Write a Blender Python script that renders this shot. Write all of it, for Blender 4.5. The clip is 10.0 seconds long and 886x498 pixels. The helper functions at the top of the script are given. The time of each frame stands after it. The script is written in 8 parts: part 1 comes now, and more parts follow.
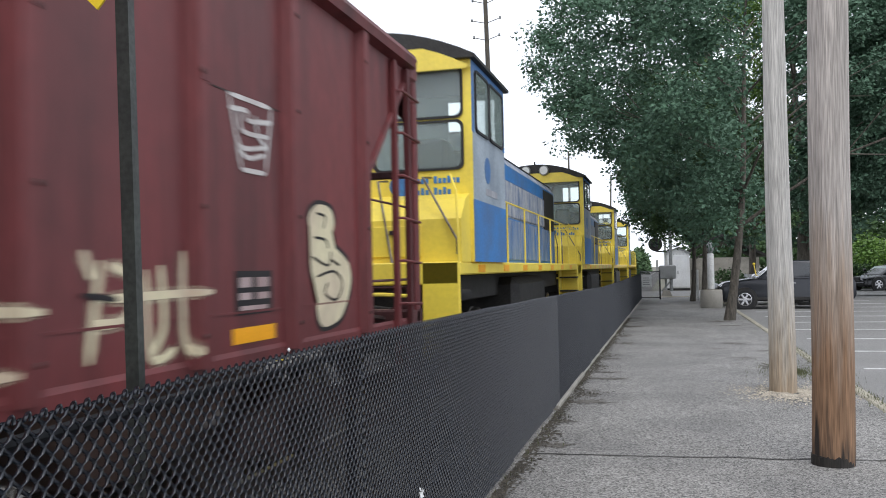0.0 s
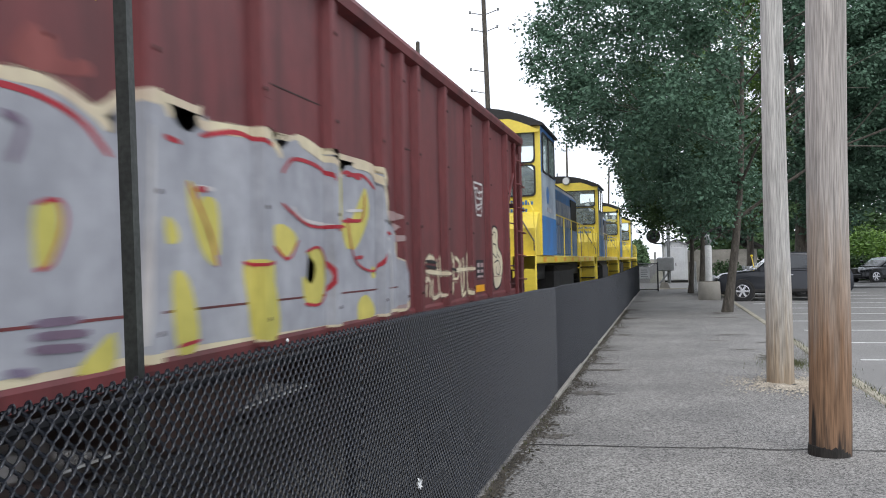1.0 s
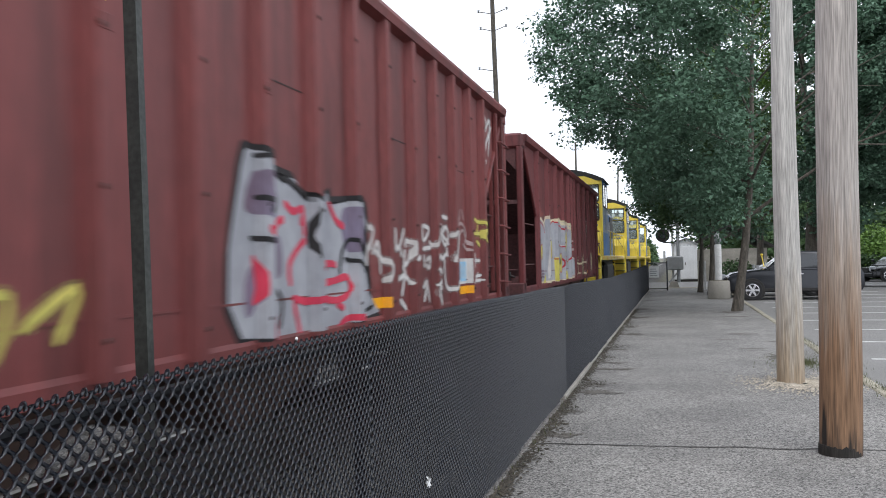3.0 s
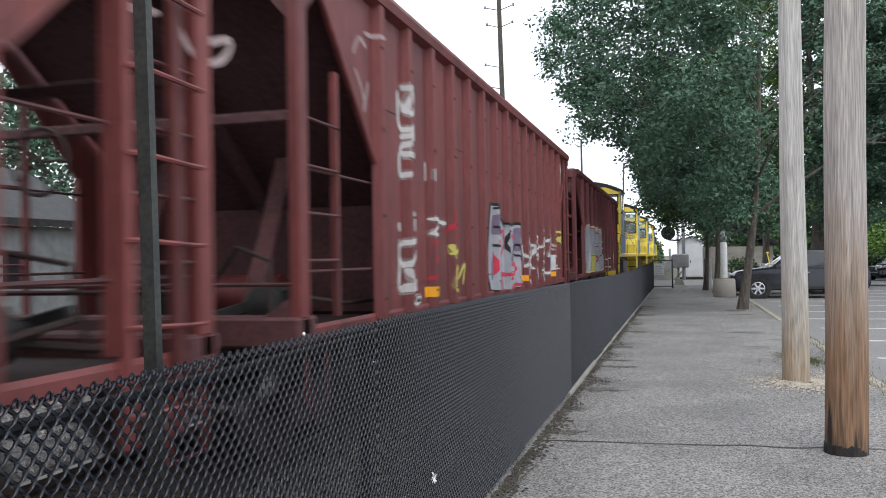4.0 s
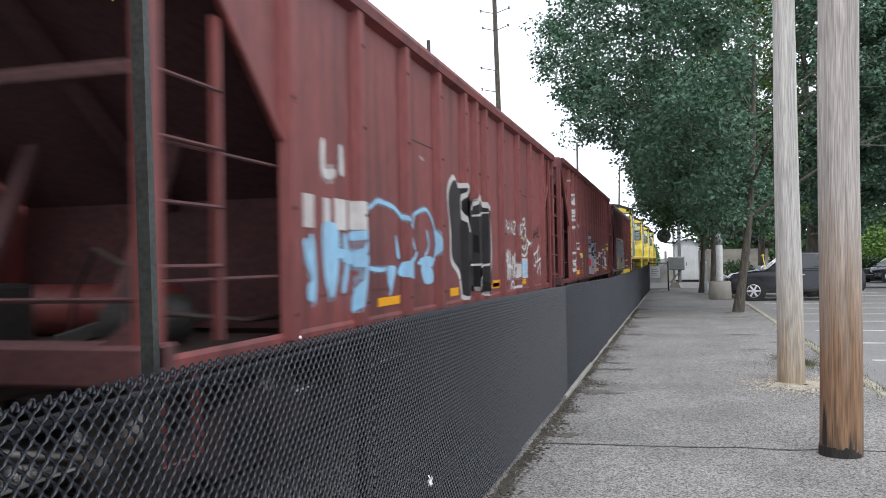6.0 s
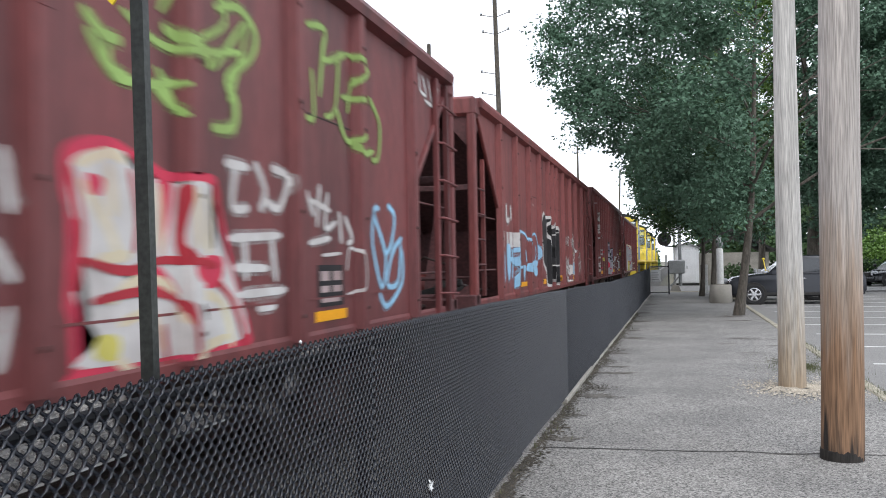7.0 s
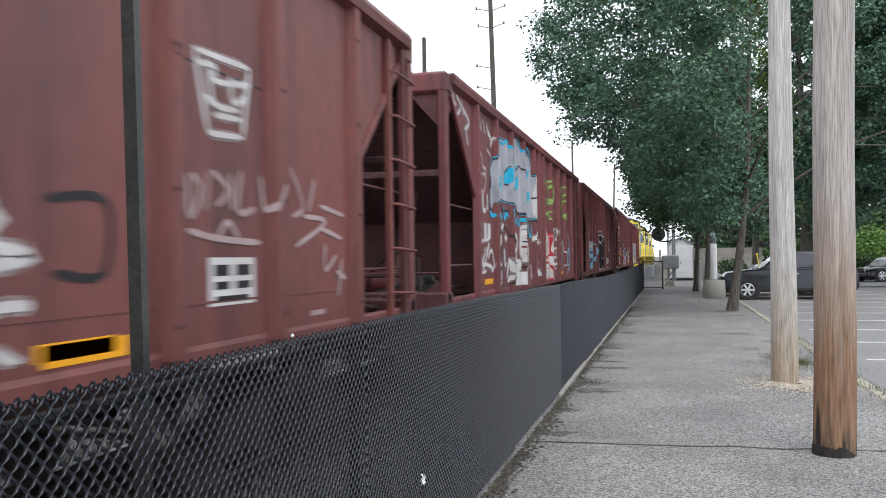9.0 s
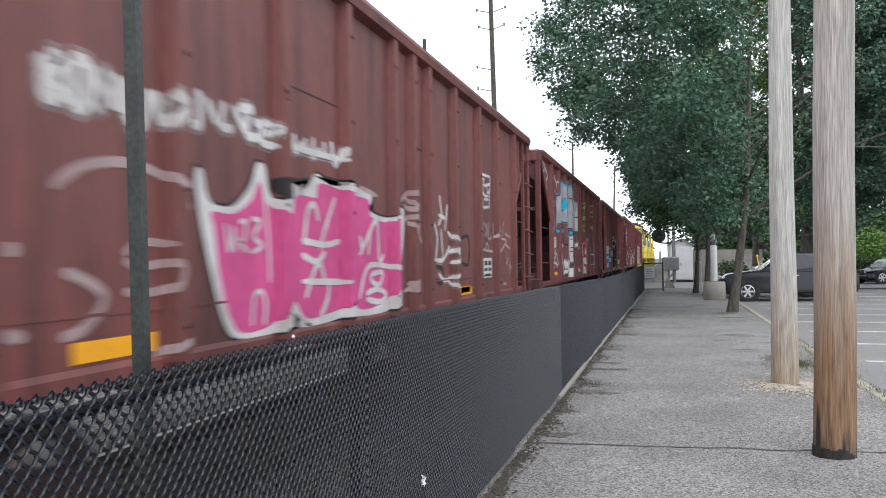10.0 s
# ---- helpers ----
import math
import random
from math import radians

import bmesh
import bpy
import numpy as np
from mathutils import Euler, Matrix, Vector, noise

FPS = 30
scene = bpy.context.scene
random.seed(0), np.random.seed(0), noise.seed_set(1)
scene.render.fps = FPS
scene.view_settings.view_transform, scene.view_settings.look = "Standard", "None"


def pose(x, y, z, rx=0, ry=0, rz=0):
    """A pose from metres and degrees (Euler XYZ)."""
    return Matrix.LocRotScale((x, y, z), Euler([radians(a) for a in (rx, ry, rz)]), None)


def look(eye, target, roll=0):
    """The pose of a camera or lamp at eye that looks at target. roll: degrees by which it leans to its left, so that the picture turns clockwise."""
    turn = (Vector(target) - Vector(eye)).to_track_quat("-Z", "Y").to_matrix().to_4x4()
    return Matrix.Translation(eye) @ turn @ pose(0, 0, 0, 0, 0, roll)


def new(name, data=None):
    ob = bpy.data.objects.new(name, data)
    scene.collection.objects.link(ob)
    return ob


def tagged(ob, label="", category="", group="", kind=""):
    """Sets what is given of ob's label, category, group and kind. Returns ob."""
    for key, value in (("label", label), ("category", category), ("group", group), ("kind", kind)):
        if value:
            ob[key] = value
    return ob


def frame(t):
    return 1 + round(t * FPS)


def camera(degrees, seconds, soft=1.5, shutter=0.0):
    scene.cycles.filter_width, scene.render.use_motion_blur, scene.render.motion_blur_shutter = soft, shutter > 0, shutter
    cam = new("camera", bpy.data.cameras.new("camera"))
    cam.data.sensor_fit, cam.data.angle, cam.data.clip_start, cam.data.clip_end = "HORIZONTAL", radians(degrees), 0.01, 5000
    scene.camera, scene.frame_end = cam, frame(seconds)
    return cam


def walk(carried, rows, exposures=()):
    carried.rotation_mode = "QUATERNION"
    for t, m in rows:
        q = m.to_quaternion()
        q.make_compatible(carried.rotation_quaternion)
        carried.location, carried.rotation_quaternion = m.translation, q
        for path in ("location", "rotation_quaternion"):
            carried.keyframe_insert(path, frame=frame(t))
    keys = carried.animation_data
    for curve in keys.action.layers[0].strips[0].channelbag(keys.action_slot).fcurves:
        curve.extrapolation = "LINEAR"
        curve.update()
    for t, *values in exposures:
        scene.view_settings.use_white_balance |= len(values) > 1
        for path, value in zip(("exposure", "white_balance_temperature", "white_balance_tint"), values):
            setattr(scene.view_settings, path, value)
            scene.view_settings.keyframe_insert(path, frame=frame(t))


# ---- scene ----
# ---- camera ----
cam = camera(55.81, 10.0, soft=1.0, shutter=0.5)
PATH = [
    (0, 0.001, 0.006, 1.565, 15.048, 1.473, 1.217), (0.5, -0.004, 0.005, 1.560, 14.903, 1.333, 1.145),
    (1, 0.003, -0.001, 1.559, 14.919, 0.952, 1.290), (1.5, 0.008, -0.005, 1.559, 14.970, 0.721, 1.223),
    (2, 0.005, -0.009, 1.565, 15.265, 0.927, 1.415), (2.5, 0.006, -0.001, 1.557, 15.385, 1.003, 1.457),
    (4, -0.004, -0.006, 1.556, 15.854, 0.671, 0.990), (4.5, -0.005, -0.006, 1.558, 15.831, 0.891, 0.840),
    (5, -0.002, -0.014, 1.559, 15.566, 0.990, 1.042), (5.5, 0.003, -0.023, 1.558, 15.571, 0.796, 1.071),
    (7, -0.000, -0.015, 1.561, 15.623, 1.107, 1.098), (7.5, 0.001, -0.015, 1.559, 15.408, 1.108, 1.003),
    (8, 0.000, -0.012, 1.559, 15.446, 0.860, 0.981), (8.5, 0.000, -0.003, 1.560, 15.370, 0.717, 0.917),
    (9, 0.000, 0.000, 1.560, 15.233, 0.696, 0.850), (9.5, -0.002, 0.001, 1.560, 15.325, 0.721, 0.833),
    (10, 0.000, -0.006, 1.559, 15.246, 0.796, 0.800)]
walk(cam, [(t, pose(x, y, z, 90 + p, r, w)) for t, x, y, z, w, p, r in PATH],
     exposures=[(0, 0.05, 6300, 10), (1, 0.05, 6300, 10), (2.5, 0.08, 6300, 10), (4, 0.15, 6300, 10), (5.5, 0.24, 6300, 10), (7.5, 0.3, 6300, 10), (10, 0.28, 6300, 10)])

# ---- light ----
world = bpy.data.worlds.new("overcast_sky")
scene.world = world
world.use_nodes = True
wn, wl = world.node_tree.nodes, world.node_tree.links
sky = wn.new("ShaderNodeTexSky")
sky.sky_type, sky.sun_disc = "NISHITA", False
sky.sun_elevation, sky.sun_rotation = radians(48), radians(200)
sky.dust_density = 4.0
veil = wn.new("ShaderNodeMix")
veil.data_type = "RGBA"
veil.inputs[0].default_value = 0.86
veil.inputs[7].default_value = (11.6, 12.0, 12.9, 1)
wl.new(sky.outputs[0], veil.inputs[6])
wl.new(veil.outputs[2], wn["Background"].inputs[0])
wn["Background"].inputs[1].default_value = 0.13

sun = new("sun", bpy.data.lights.new("sun", "SUN"))
sun.data.energy, sun.data.angle, sun.data.color = 0.9, radians(25), (1.0, 0.96, 0.9)
sun.matrix_world = look((8, -12, 22), (0, 0, 0))

# ---- materials ----
def mat(name, base, rough=0.7, metal=0.0, var=0.25, scale=3.0, grain=60.0, bump=0.15, alt=None, spec=0.5, streak=None, rand=0.0, coord="Object", stain=0.0, speck=0.0):
    """A surface with variation at two scales and fine relief; alt: the colour that patches drift to; streak: stretch of the pattern."""
    m = bpy.data.materials.new(name)
    m.use_nodes = True
    n, l = m.node_tree.nodes, m.node_tree.links
    b = n["Principled BSDF"]
    tc = n.new("ShaderNodeTexCoord")
    mp = n.new("ShaderNodeMapping")
    mp.inputs["Scale"].default_value = streak or (1, 1, 1)
    l.new(tc.outputs[coord], mp.inputs[0])
    big, fine = n.new("ShaderNodeTexNoise"), n.new("ShaderNodeTexNoise")
    big.inputs["Scale"].default_value, big.inputs["Detail"].default_value = scale, 5
    fine.inputs["Scale"].default_value, fine.inputs["Detail"].default_value = grain, 3
    l.new(mp.outputs[0], big.inputs[0])
    l.new(mp.outputs[0], fine.inputs[0])
    ramp = n.new("ShaderNodeValToRGB")
    ramp.color_ramp.elements[0].position, ramp.color_ramp.elements[1].position = 0.35, 0.68
    a = alt or tuple(c * (1 - var * 1.4) for c in base)
    ramp.color_ramp.elements[0].color, ramp.color_ramp.elements[1].color = (*base, 1), (*a, 1)
    l.new(big.outputs[0], ramp.inputs[0])
    mr = n.new("ShaderNodeMapRange")
    mr.inputs[1].default_value, mr.inputs[2].default_value = 0.3, 0.7
    mr.inputs[3].default_value, mr.inputs[4].default_value = 1 - var, 1 + var
    l.new(fine.outputs[0], mr.inputs[0])
    mul = n.new("ShaderNodeVectorMath")
    mul.operation = "SCALE"
    l.new(ramp.outputs[0], mul.inputs[0])
    if rand:
        oi = n.new("ShaderNodeObjectInfo")
        gi = n.new("ShaderNodeNewGeometry")
        ad = n.new("ShaderNodeMath")
        ad.operation = "ADD"
        l.new(oi.outputs["Random"], ad.inputs[0])
        l.new(gi.outputs["Random Per Island"], ad.inputs[1])
        r2 = n.new("ShaderNodeMapRange")
        r2.inputs[2].default_value = 2.0
        r2.inputs[3].default_value, r2.inputs[4].default_value = 1 - rand, 1 + rand
        l.new(ad.outputs[0], r2.inputs[0])
        mm = n.new("ShaderNodeMath")
        mm.operation = "MULTIPLY"
        l.new(mr.outputs[0], mm.inputs[0])
        l.new(r2.outputs[0], mm.inputs[1])
        l.new(mm.outputs[0], mul.inputs["Scale"])
    else:
        l.new(mr.outputs[0], mul.inputs["Scale"])
    colour = mul.outputs[0]
    if stain:
        # long dark runs down the sheet
        m2, nz, rp, mx = n.new("ShaderNodeMapping"), n.new("ShaderNodeTexNoise"), n.new("ShaderNodeValToRGB"), n.new("ShaderNodeMix")
        m2.inputs["Scale"].default_value = (3.0, 3.0, 0.22)
        l.new(tc.outputs[coord], m2.inputs[0])
        l.new(m2.outputs[0], nz.inputs[0])
        nz.inputs["Scale"].default_value, nz.inputs["Detail"].default_value = 1.5, 6
        rp.color_ramp.elements[0].position, rp.color_ramp.elements[1].position = 0.5, 0.72
        rp.color_ramp.elements[0].color, rp.color_ramp.elements[1].color = (1, 1, 1, 1), (1 - stain, 1 - stain, 1 - stain, 1)
        l.new(nz.outputs[0], rp.inputs[0])
        mx.data_type, mx.blend_type = "RGBA", "MULTIPLY"
        mx.inputs[0].default_value = 1.0
        l.new(colour, mx.inputs[6])
        l.new(rp.outputs[0], mx.inputs[7])
        colour = mx.outputs[2]
    if speck:
        # pale and dark chips of stone
        vo, r3, sc = n.new("ShaderNodeTexVoronoi"), n.new("ShaderNodeMapRange"), n.new("ShaderNodeVectorMath")
        vo.inputs["Scale"].default_value = 90.0
        l.new(tc.outputs[coord], vo.inputs[0])
        sp = n.new("ShaderNodeSeparateColor")
        l.new(vo.outputs["Color"], sp.inputs[0])
        l.new(sp.outputs[0], r3.inputs[0])
        r3.inputs[3].default_value, r3.inputs[4].default_value = 1 - speck, 1 + speck
        sc.operation = "SCALE"
        l.new(colour, sc.inputs[0])
        l.new(r3.outputs[0], sc.inputs["Scale"])
        colour = sc.outputs[0]
    l.new(colour, b.inputs["Base Color"])
    b.inputs["Roughness"].default_value, b.inputs["Metallic"].default_value = rough, metal
    b.inputs["Specular IOR Level"].default_value = spec
    if bump:
        bp = n.new("ShaderNodeBump")
        bp.inputs["Strength"].default_value, bp.inputs["Distance"].default_value = bump, 0.01
        l.new(fine.outputs[0], bp.inputs["Height"])
        l.new(bp.outputs[0], b.inputs["Normal"])
    return m


def glass(name, tint=(0.8, 0.9, 0.88)):
    m = bpy.data.materials.new(name)
    m.use_nodes = True
    b = m.node_tree.nodes["Principled BSDF"]
    b.inputs["Base Color"].default_value = (*tint, 1)
    b.inputs["Roughness"].default_value, b.inputs["Transmission Weight"].default_value = 0.03, 0.85
    b.inputs["IOR"].default_value = 1.25
    return m


ASPHALT = mat("worn_asphalt", (0.22, 0.211, 0.197), 0.9, var=0.22, scale=0.9, grain=110, bump=0.3, alt=(0.16, 0.154, 0.145), speck=0.8)
LOT = mat("parking_lot_asphalt", (0.19, 0.184, 0.175), 0.9, var=0.3, scale=0.6, grain=60, bump=0.3, alt=(0.215, 0.208, 0.198), speck=0.25)
# darkened bed and stones: the train's shade is put into both colours
SHADEBED = mat("shaded_ballast_bed", (0.075, 0.07, 0.063), 0.9, var=0.5, scale=4, grain=30, bump=0.8, alt=(0.045, 0.041, 0.036))
SHADESTONE = mat("shaded_ballast_stone", (0.13, 0.125, 0.115), 0.85, var=0.3, scale=5, grain=60, bump=0.4, rand=0.5)
BALLAST = mat("ballast_bed", (0.16, 0.155, 0.147), 0.95, var=0.5, scale=5, grain=35, bump=1.0)
STONE = mat("ballast_stone", (0.3, 0.285, 0.265), 0.9, var=0.3, scale=5, grain=60, bump=0.4, rand=0.5)
EARTH = mat("dry_ground", (0.13, 0.115, 0.085), 0.95, var=0.35, scale=2, grain=30, bump=0.6, alt=(0.08, 0.085, 0.05))
KERB = mat("pale_kerb_concrete", (0.36, 0.33, 0.26), 0.9, var=0.25, scale=3, grain=50, bump=0.4, alt=(0.26, 0.24, 0.18))
CONCRETE = mat("grey_concrete", (0.33, 0.31, 0.27), 0.9, var=0.2, scale=2, grain=45, bump=0.4)
STRIPE = mat("white_road_paint", (0.62, 0.62, 0.6), 0.7, var=0.25, scale=4, grain=40, bump=0.2)
VINYL = mat("black_vinyl_wire", (0.010, 0.013, 0.020), 0.25, var=0.3, scale=8, grain=40, bump=0.05, spec=0.6)
DULLVINYL = mat("dull_black_vinyl_pipe", (0.012, 0.013, 0.015), 0.75, var=0.3, scale=8, grain=40, bump=0.05, spec=0.2)
POSTMET = mat("dark_bronze_post", (0.028, 0.03, 0.028), 0.45, 0.3, var=0.3, scale=5, grain=60, bump=0.1, alt=(0.05, 0.055, 0.048))
REDS = {k: mat("oxide_red_paint_" + k, c, 0.55, var=0.2, scale=1.0, grain=16, bump=0.12, alt=a, streak=(1.6, 1.6, 0.35), stain=0.5) for k, c, a in (
    ("maroon", (0.152, 0.026, 0.027), (0.098, 0.022, 0.023)), ("brown", (0.175, 0.041, 0.04), (0.108, 0.032, 0.032)),
    ("brick", (0.212, 0.048, 0.043), (0.145, 0.04, 0.038)), ("dull", (0.185, 0.037, 0.034), (0.12, 0.031, 0.03)), ("rust", (0.18, 0.051, 0.041), (0.118, 0.039, 0.034)))}
# car red darkened: the shade inside the car ends is in this colour
ENDSHADE = mat("shaded_dark_red_steel", (0.095, 0.045, 0.046), 0.8, var=0.3, scale=2, grain=20, bump=0.2, alt=(0.085, 0.036, 0.036))
# darker red for the frames and bulkheads at the car ends
ENDRED = mat("dark_end_frame_red", (0.1, 0.034, 0.034), 0.75, var=0.3, scale=2.5, grain=24, bump=0.2, alt=(0.07, 0.028, 0.028))
# rust brown brightened to stand for light caught by the sloped chutes
CHUTE = mat("lit_rust_chute", (0.1, 0.06, 0.045), 0.85, var=0.35, scale=3, grain=30, bump=0.4, alt=(0.06, 0.038, 0.03))
GRIME = mat("rusty_underframe", (0.045, 0.024, 0.02), 0.8, var=0.4, scale=3, grain=30, bump=0.5, alt=(0.035, 0.022, 0.02))
BLACKIRON = mat("oily_black_iron", (0.03, 0.028, 0.026), 0.6, 0.2, var=0.4, scale=4, grain=30, bump=0.4)
STEEL = mat("worn_wheel_steel", (0.25, 0.24, 0.23), 0.35, 0.9, var=0.2, scale=6, grain=50, bump=0.1, alt=(0.12, 0.09, 0.07))
YELLOW = mat("loco_yellow_paint", (0.86, 0.67, 0.075), 0.4, var=0.05, scale=1.2, grain=18, bump=0.02, alt=(0.74, 0.57, 0.085))
BLUE = mat("loco_blue_paint", (0.04, 0.2, 0.5), 0.45, var=0.15, scale=1.5, grain=25, bump=0.06, alt=(0.07, 0.15, 0.32))
SILVER = mat("loco_grey_paint", (0.37, 0.43, 0.48), 0.5, var=0.15, scale=1.2, grain=25, bump=0.06, alt=(0.22, 0.26, 0.31))
PATCHY = mat("peeling_grey_blue_paint", (0.42, 0.43, 0.45), 0.6, var=0.15, scale=2.6, grain=18, bump=0.1, alt=(0.1, 0.15, 0.26), streak=(1.5, 1.5, 0.6))
PEELBLUE = mat("peeling_blue_paint", (0.045, 0.15, 0.37), 0.55, var=0.15, scale=2.4, grain=18, bump=0.1, alt=(0.3, 0.33, 0.38), streak=(2.2, 2.2, 0.4))
ORANGE = mat("orange_reflector", (0.9, 0.4, 0.01), 0.35, var=0.08, scale=6, grain=60, bump=0.02)
DARKGLASS = mat("dark_window_glass", (0.02, 0.024, 0.028), 0.06, var=0.1, scale=2, grain=10, bump=0.0, spec=0.8)
GLASS = glass("clear_cab_glass")
RUBBER = mat("black_rubber", (0.02, 0.02, 0.021), 0.75, var=0.2, scale=5, grain=40, bump=0.2)
CARPAINT = mat("dark_grey_car_paint", (0.03, 0.032, 0.038), 0.22, 0.25, var=0.06, scale=2, grain=90, bump=0.0)
SILVERCAR = mat("silver_car_paint", (0.5, 0.51, 0.52), 0.25, 0.4, var=0.05, scale=2, grain=90, bump=0.0)
BLACKCAR = mat("black_car_paint", (0.015, 0.016, 0.018), 0.2, 0.2, var=0.05, scale=2, grain=90, bump=0.0)
CHROME = mat("bright_alloy", (0.62, 0.62, 0.63), 0.25, 0.9, var=0.1, scale=6, grain=50, bump=0.02)
LAMPGLASS = mat("clear_lamp_lens", (0.55, 0.57, 0.6), 0.1, var=0.1, scale=12, grain=60, bump=0.05)
BARK = mat("grey_brown_bark", (0.12, 0.105, 0.085), 0.95, var=0.4, scale=4, grain=22, bump=1.0, streak=(4, 4, 0.8))
LEAF = mat("pear_leaf_green", (0.092, 0.172, 0.108), 0.6, spec=0.3, var=0.18, scale=0.5, grain=9, bump=0.0, alt=(0.055, 0.105, 0.066), rand=0.25)
LEAFLIGHT = mat("yellow_green_leaf", (0.17, 0.28, 0.055), 0.6, spec=0.3, var=0.2, scale=0.7, grain=9, bump=0.0, alt=(0.09, 0.17, 0.04), rand=0.4)
LEAFFAR = mat("far_foliage", (0.075, 0.13, 0.05), 0.7, spec=0.2, var=0.25, scale=0.3, grain=6, bump=0.0, alt=(0.05, 0.09, 0.04), rand=0.45)
DRYLEAF = mat("dry_leaf_litter", (0.075, 0.064, 0.048), 0.9, var=0.3, scale=3, grain=30, bump=0.1, rand=0.5)
GRASS = mat("sparse_grass", (0.115, 0.125, 0.05), 0.8, var=0.3, scale=3, grain=20, bump=0.0, rand=0.4)
WHITESHED = mat("white_metal_siding", (0.78, 0.79, 0.8), 0.6, var=0.08, scale=2, grain=20, bump=0.05)
GALV = mat("galvanised_grey", (0.33, 0.34, 0.34), 0.5, 0.5, var=0.2, scale=3, grain=30, bump=0.1)
WHITEPIPE = mat("white_painted_pipe", (0.6, 0.6, 0.58), 0.6, var=0.15, scale=4, grain=30, bump=0.1)
SIGNWHITE = mat("white_sign_face", (0.75, 0.76, 0.75), 0.5, var=0.05, scale=4, grain=30, bump=0.0)
SIGNYELLOW = mat("yellow_sign_face", (0.85, 0.62, 0.03), 0.4, var=0.05, scale=4, grain=30, bump=0.0)
CHIP = mat("pale_wood_chip", (0.46, 0.41, 0.33), 0.9, var=0.25, scale=5, grain=40, bump=0.2, rand=0.4)
PAINTS = {k: mat(k + "_spray_paint", c, 0.6, var=0.1, scale=2.5, grain=14, bump=0.05, alt=a, streak=(1, 1, 0.6), spec=0.25) for k, c, a in (
    ("silver", (0.39, 0.395, 0.42), (0.27, 0.275, 0.3)), ("white", (0.62, 0.61, 0.59), (0.45, 0.41, 0.39)), ("cream", (0.66, 0.6, 0.4), (0.52, 0.42, 0.32)),
    ("yellow", (0.6, 0.52, 0.13), (0.46, 0.42, 0.1)), ("red", (0.42, 0.03, 0.045), (0.3, 0.03, 0.04)), ("crimson", (0.62, 0.05, 0.09), (0.45, 0.04, 0.08)),
    ("black", (0.016, 0.016, 0.018), (0.03, 0.026, 0.026)), ("skyblue", (0.3, 0.56, 0.75), (0.26, 0.42, 0.56)), ("cyan", (0.02, 0.42, 0.62), (0.02, 0.34, 0.5)),
    ("pink", (0.6, 0.085, 0.25), (0.48, 0.07, 0.2)), ("green", (0.3, 0.45, 0.13), (0.24, 0.32, 0.1)), ("fadedwhite", (0.42, 0.33, 0.32), (0.3, 0.2, 0.19)),
    ("salmon", (0.27, 0.085, 0.075), (0.19, 0.055, 0.05)), ("violet", (0.2, 0.17, 0.24), (0.14, 0.09, 0.12)))}



def overspray(name, color, share):
    """The thin fog of paint beside a spray stroke: part of the car's own paint shows through."""
    m = bpy.data.materials.new(name)
    m.use_nodes = True
    n, l = m.node_tree.nodes, m.node_tree.links
    b = n["Principled BSDF"]
    b.inputs["Base Color"].default_value, b.inputs["Roughness"].default_value = (*color, 1), 0.7
    nz, mr = n.new("ShaderNodeTexNoise"), n.new("ShaderNodeMapRange")
    nz.inputs["Scale"].default_value, nz.inputs["Detail"].default_value = 9.0, 4
    mr.inputs[1].default_value, mr.inputs[2].default_value = 0.3, 0.7
    mr.inputs[3].default_value, mr.inputs[4].default_value = share * 0.4, share * 1.6
    tc = n.new("ShaderNodeTexCoord")
    l.new(tc.outputs["Object"], nz.inputs[0])
    l.new(nz.outputs[0], mr.inputs[0])
    l.new(mr.outputs[0], b.inputs["Alpha"])
    return m


FOGS = {k: overspray(k + "_overspray", c, 0.3) for k, c in (("white", (0.55, 0.52, 0.5)), ("skyblue", (0.34, 0.5, 0.64)), ("cream", (0.55, 0.45, 0.32)), ("crimson", (0.5, 0.05, 0.08)), ("green", (0.28, 0.36, 0.12)), ("yellow", (0.5, 0.44, 0.14)))}

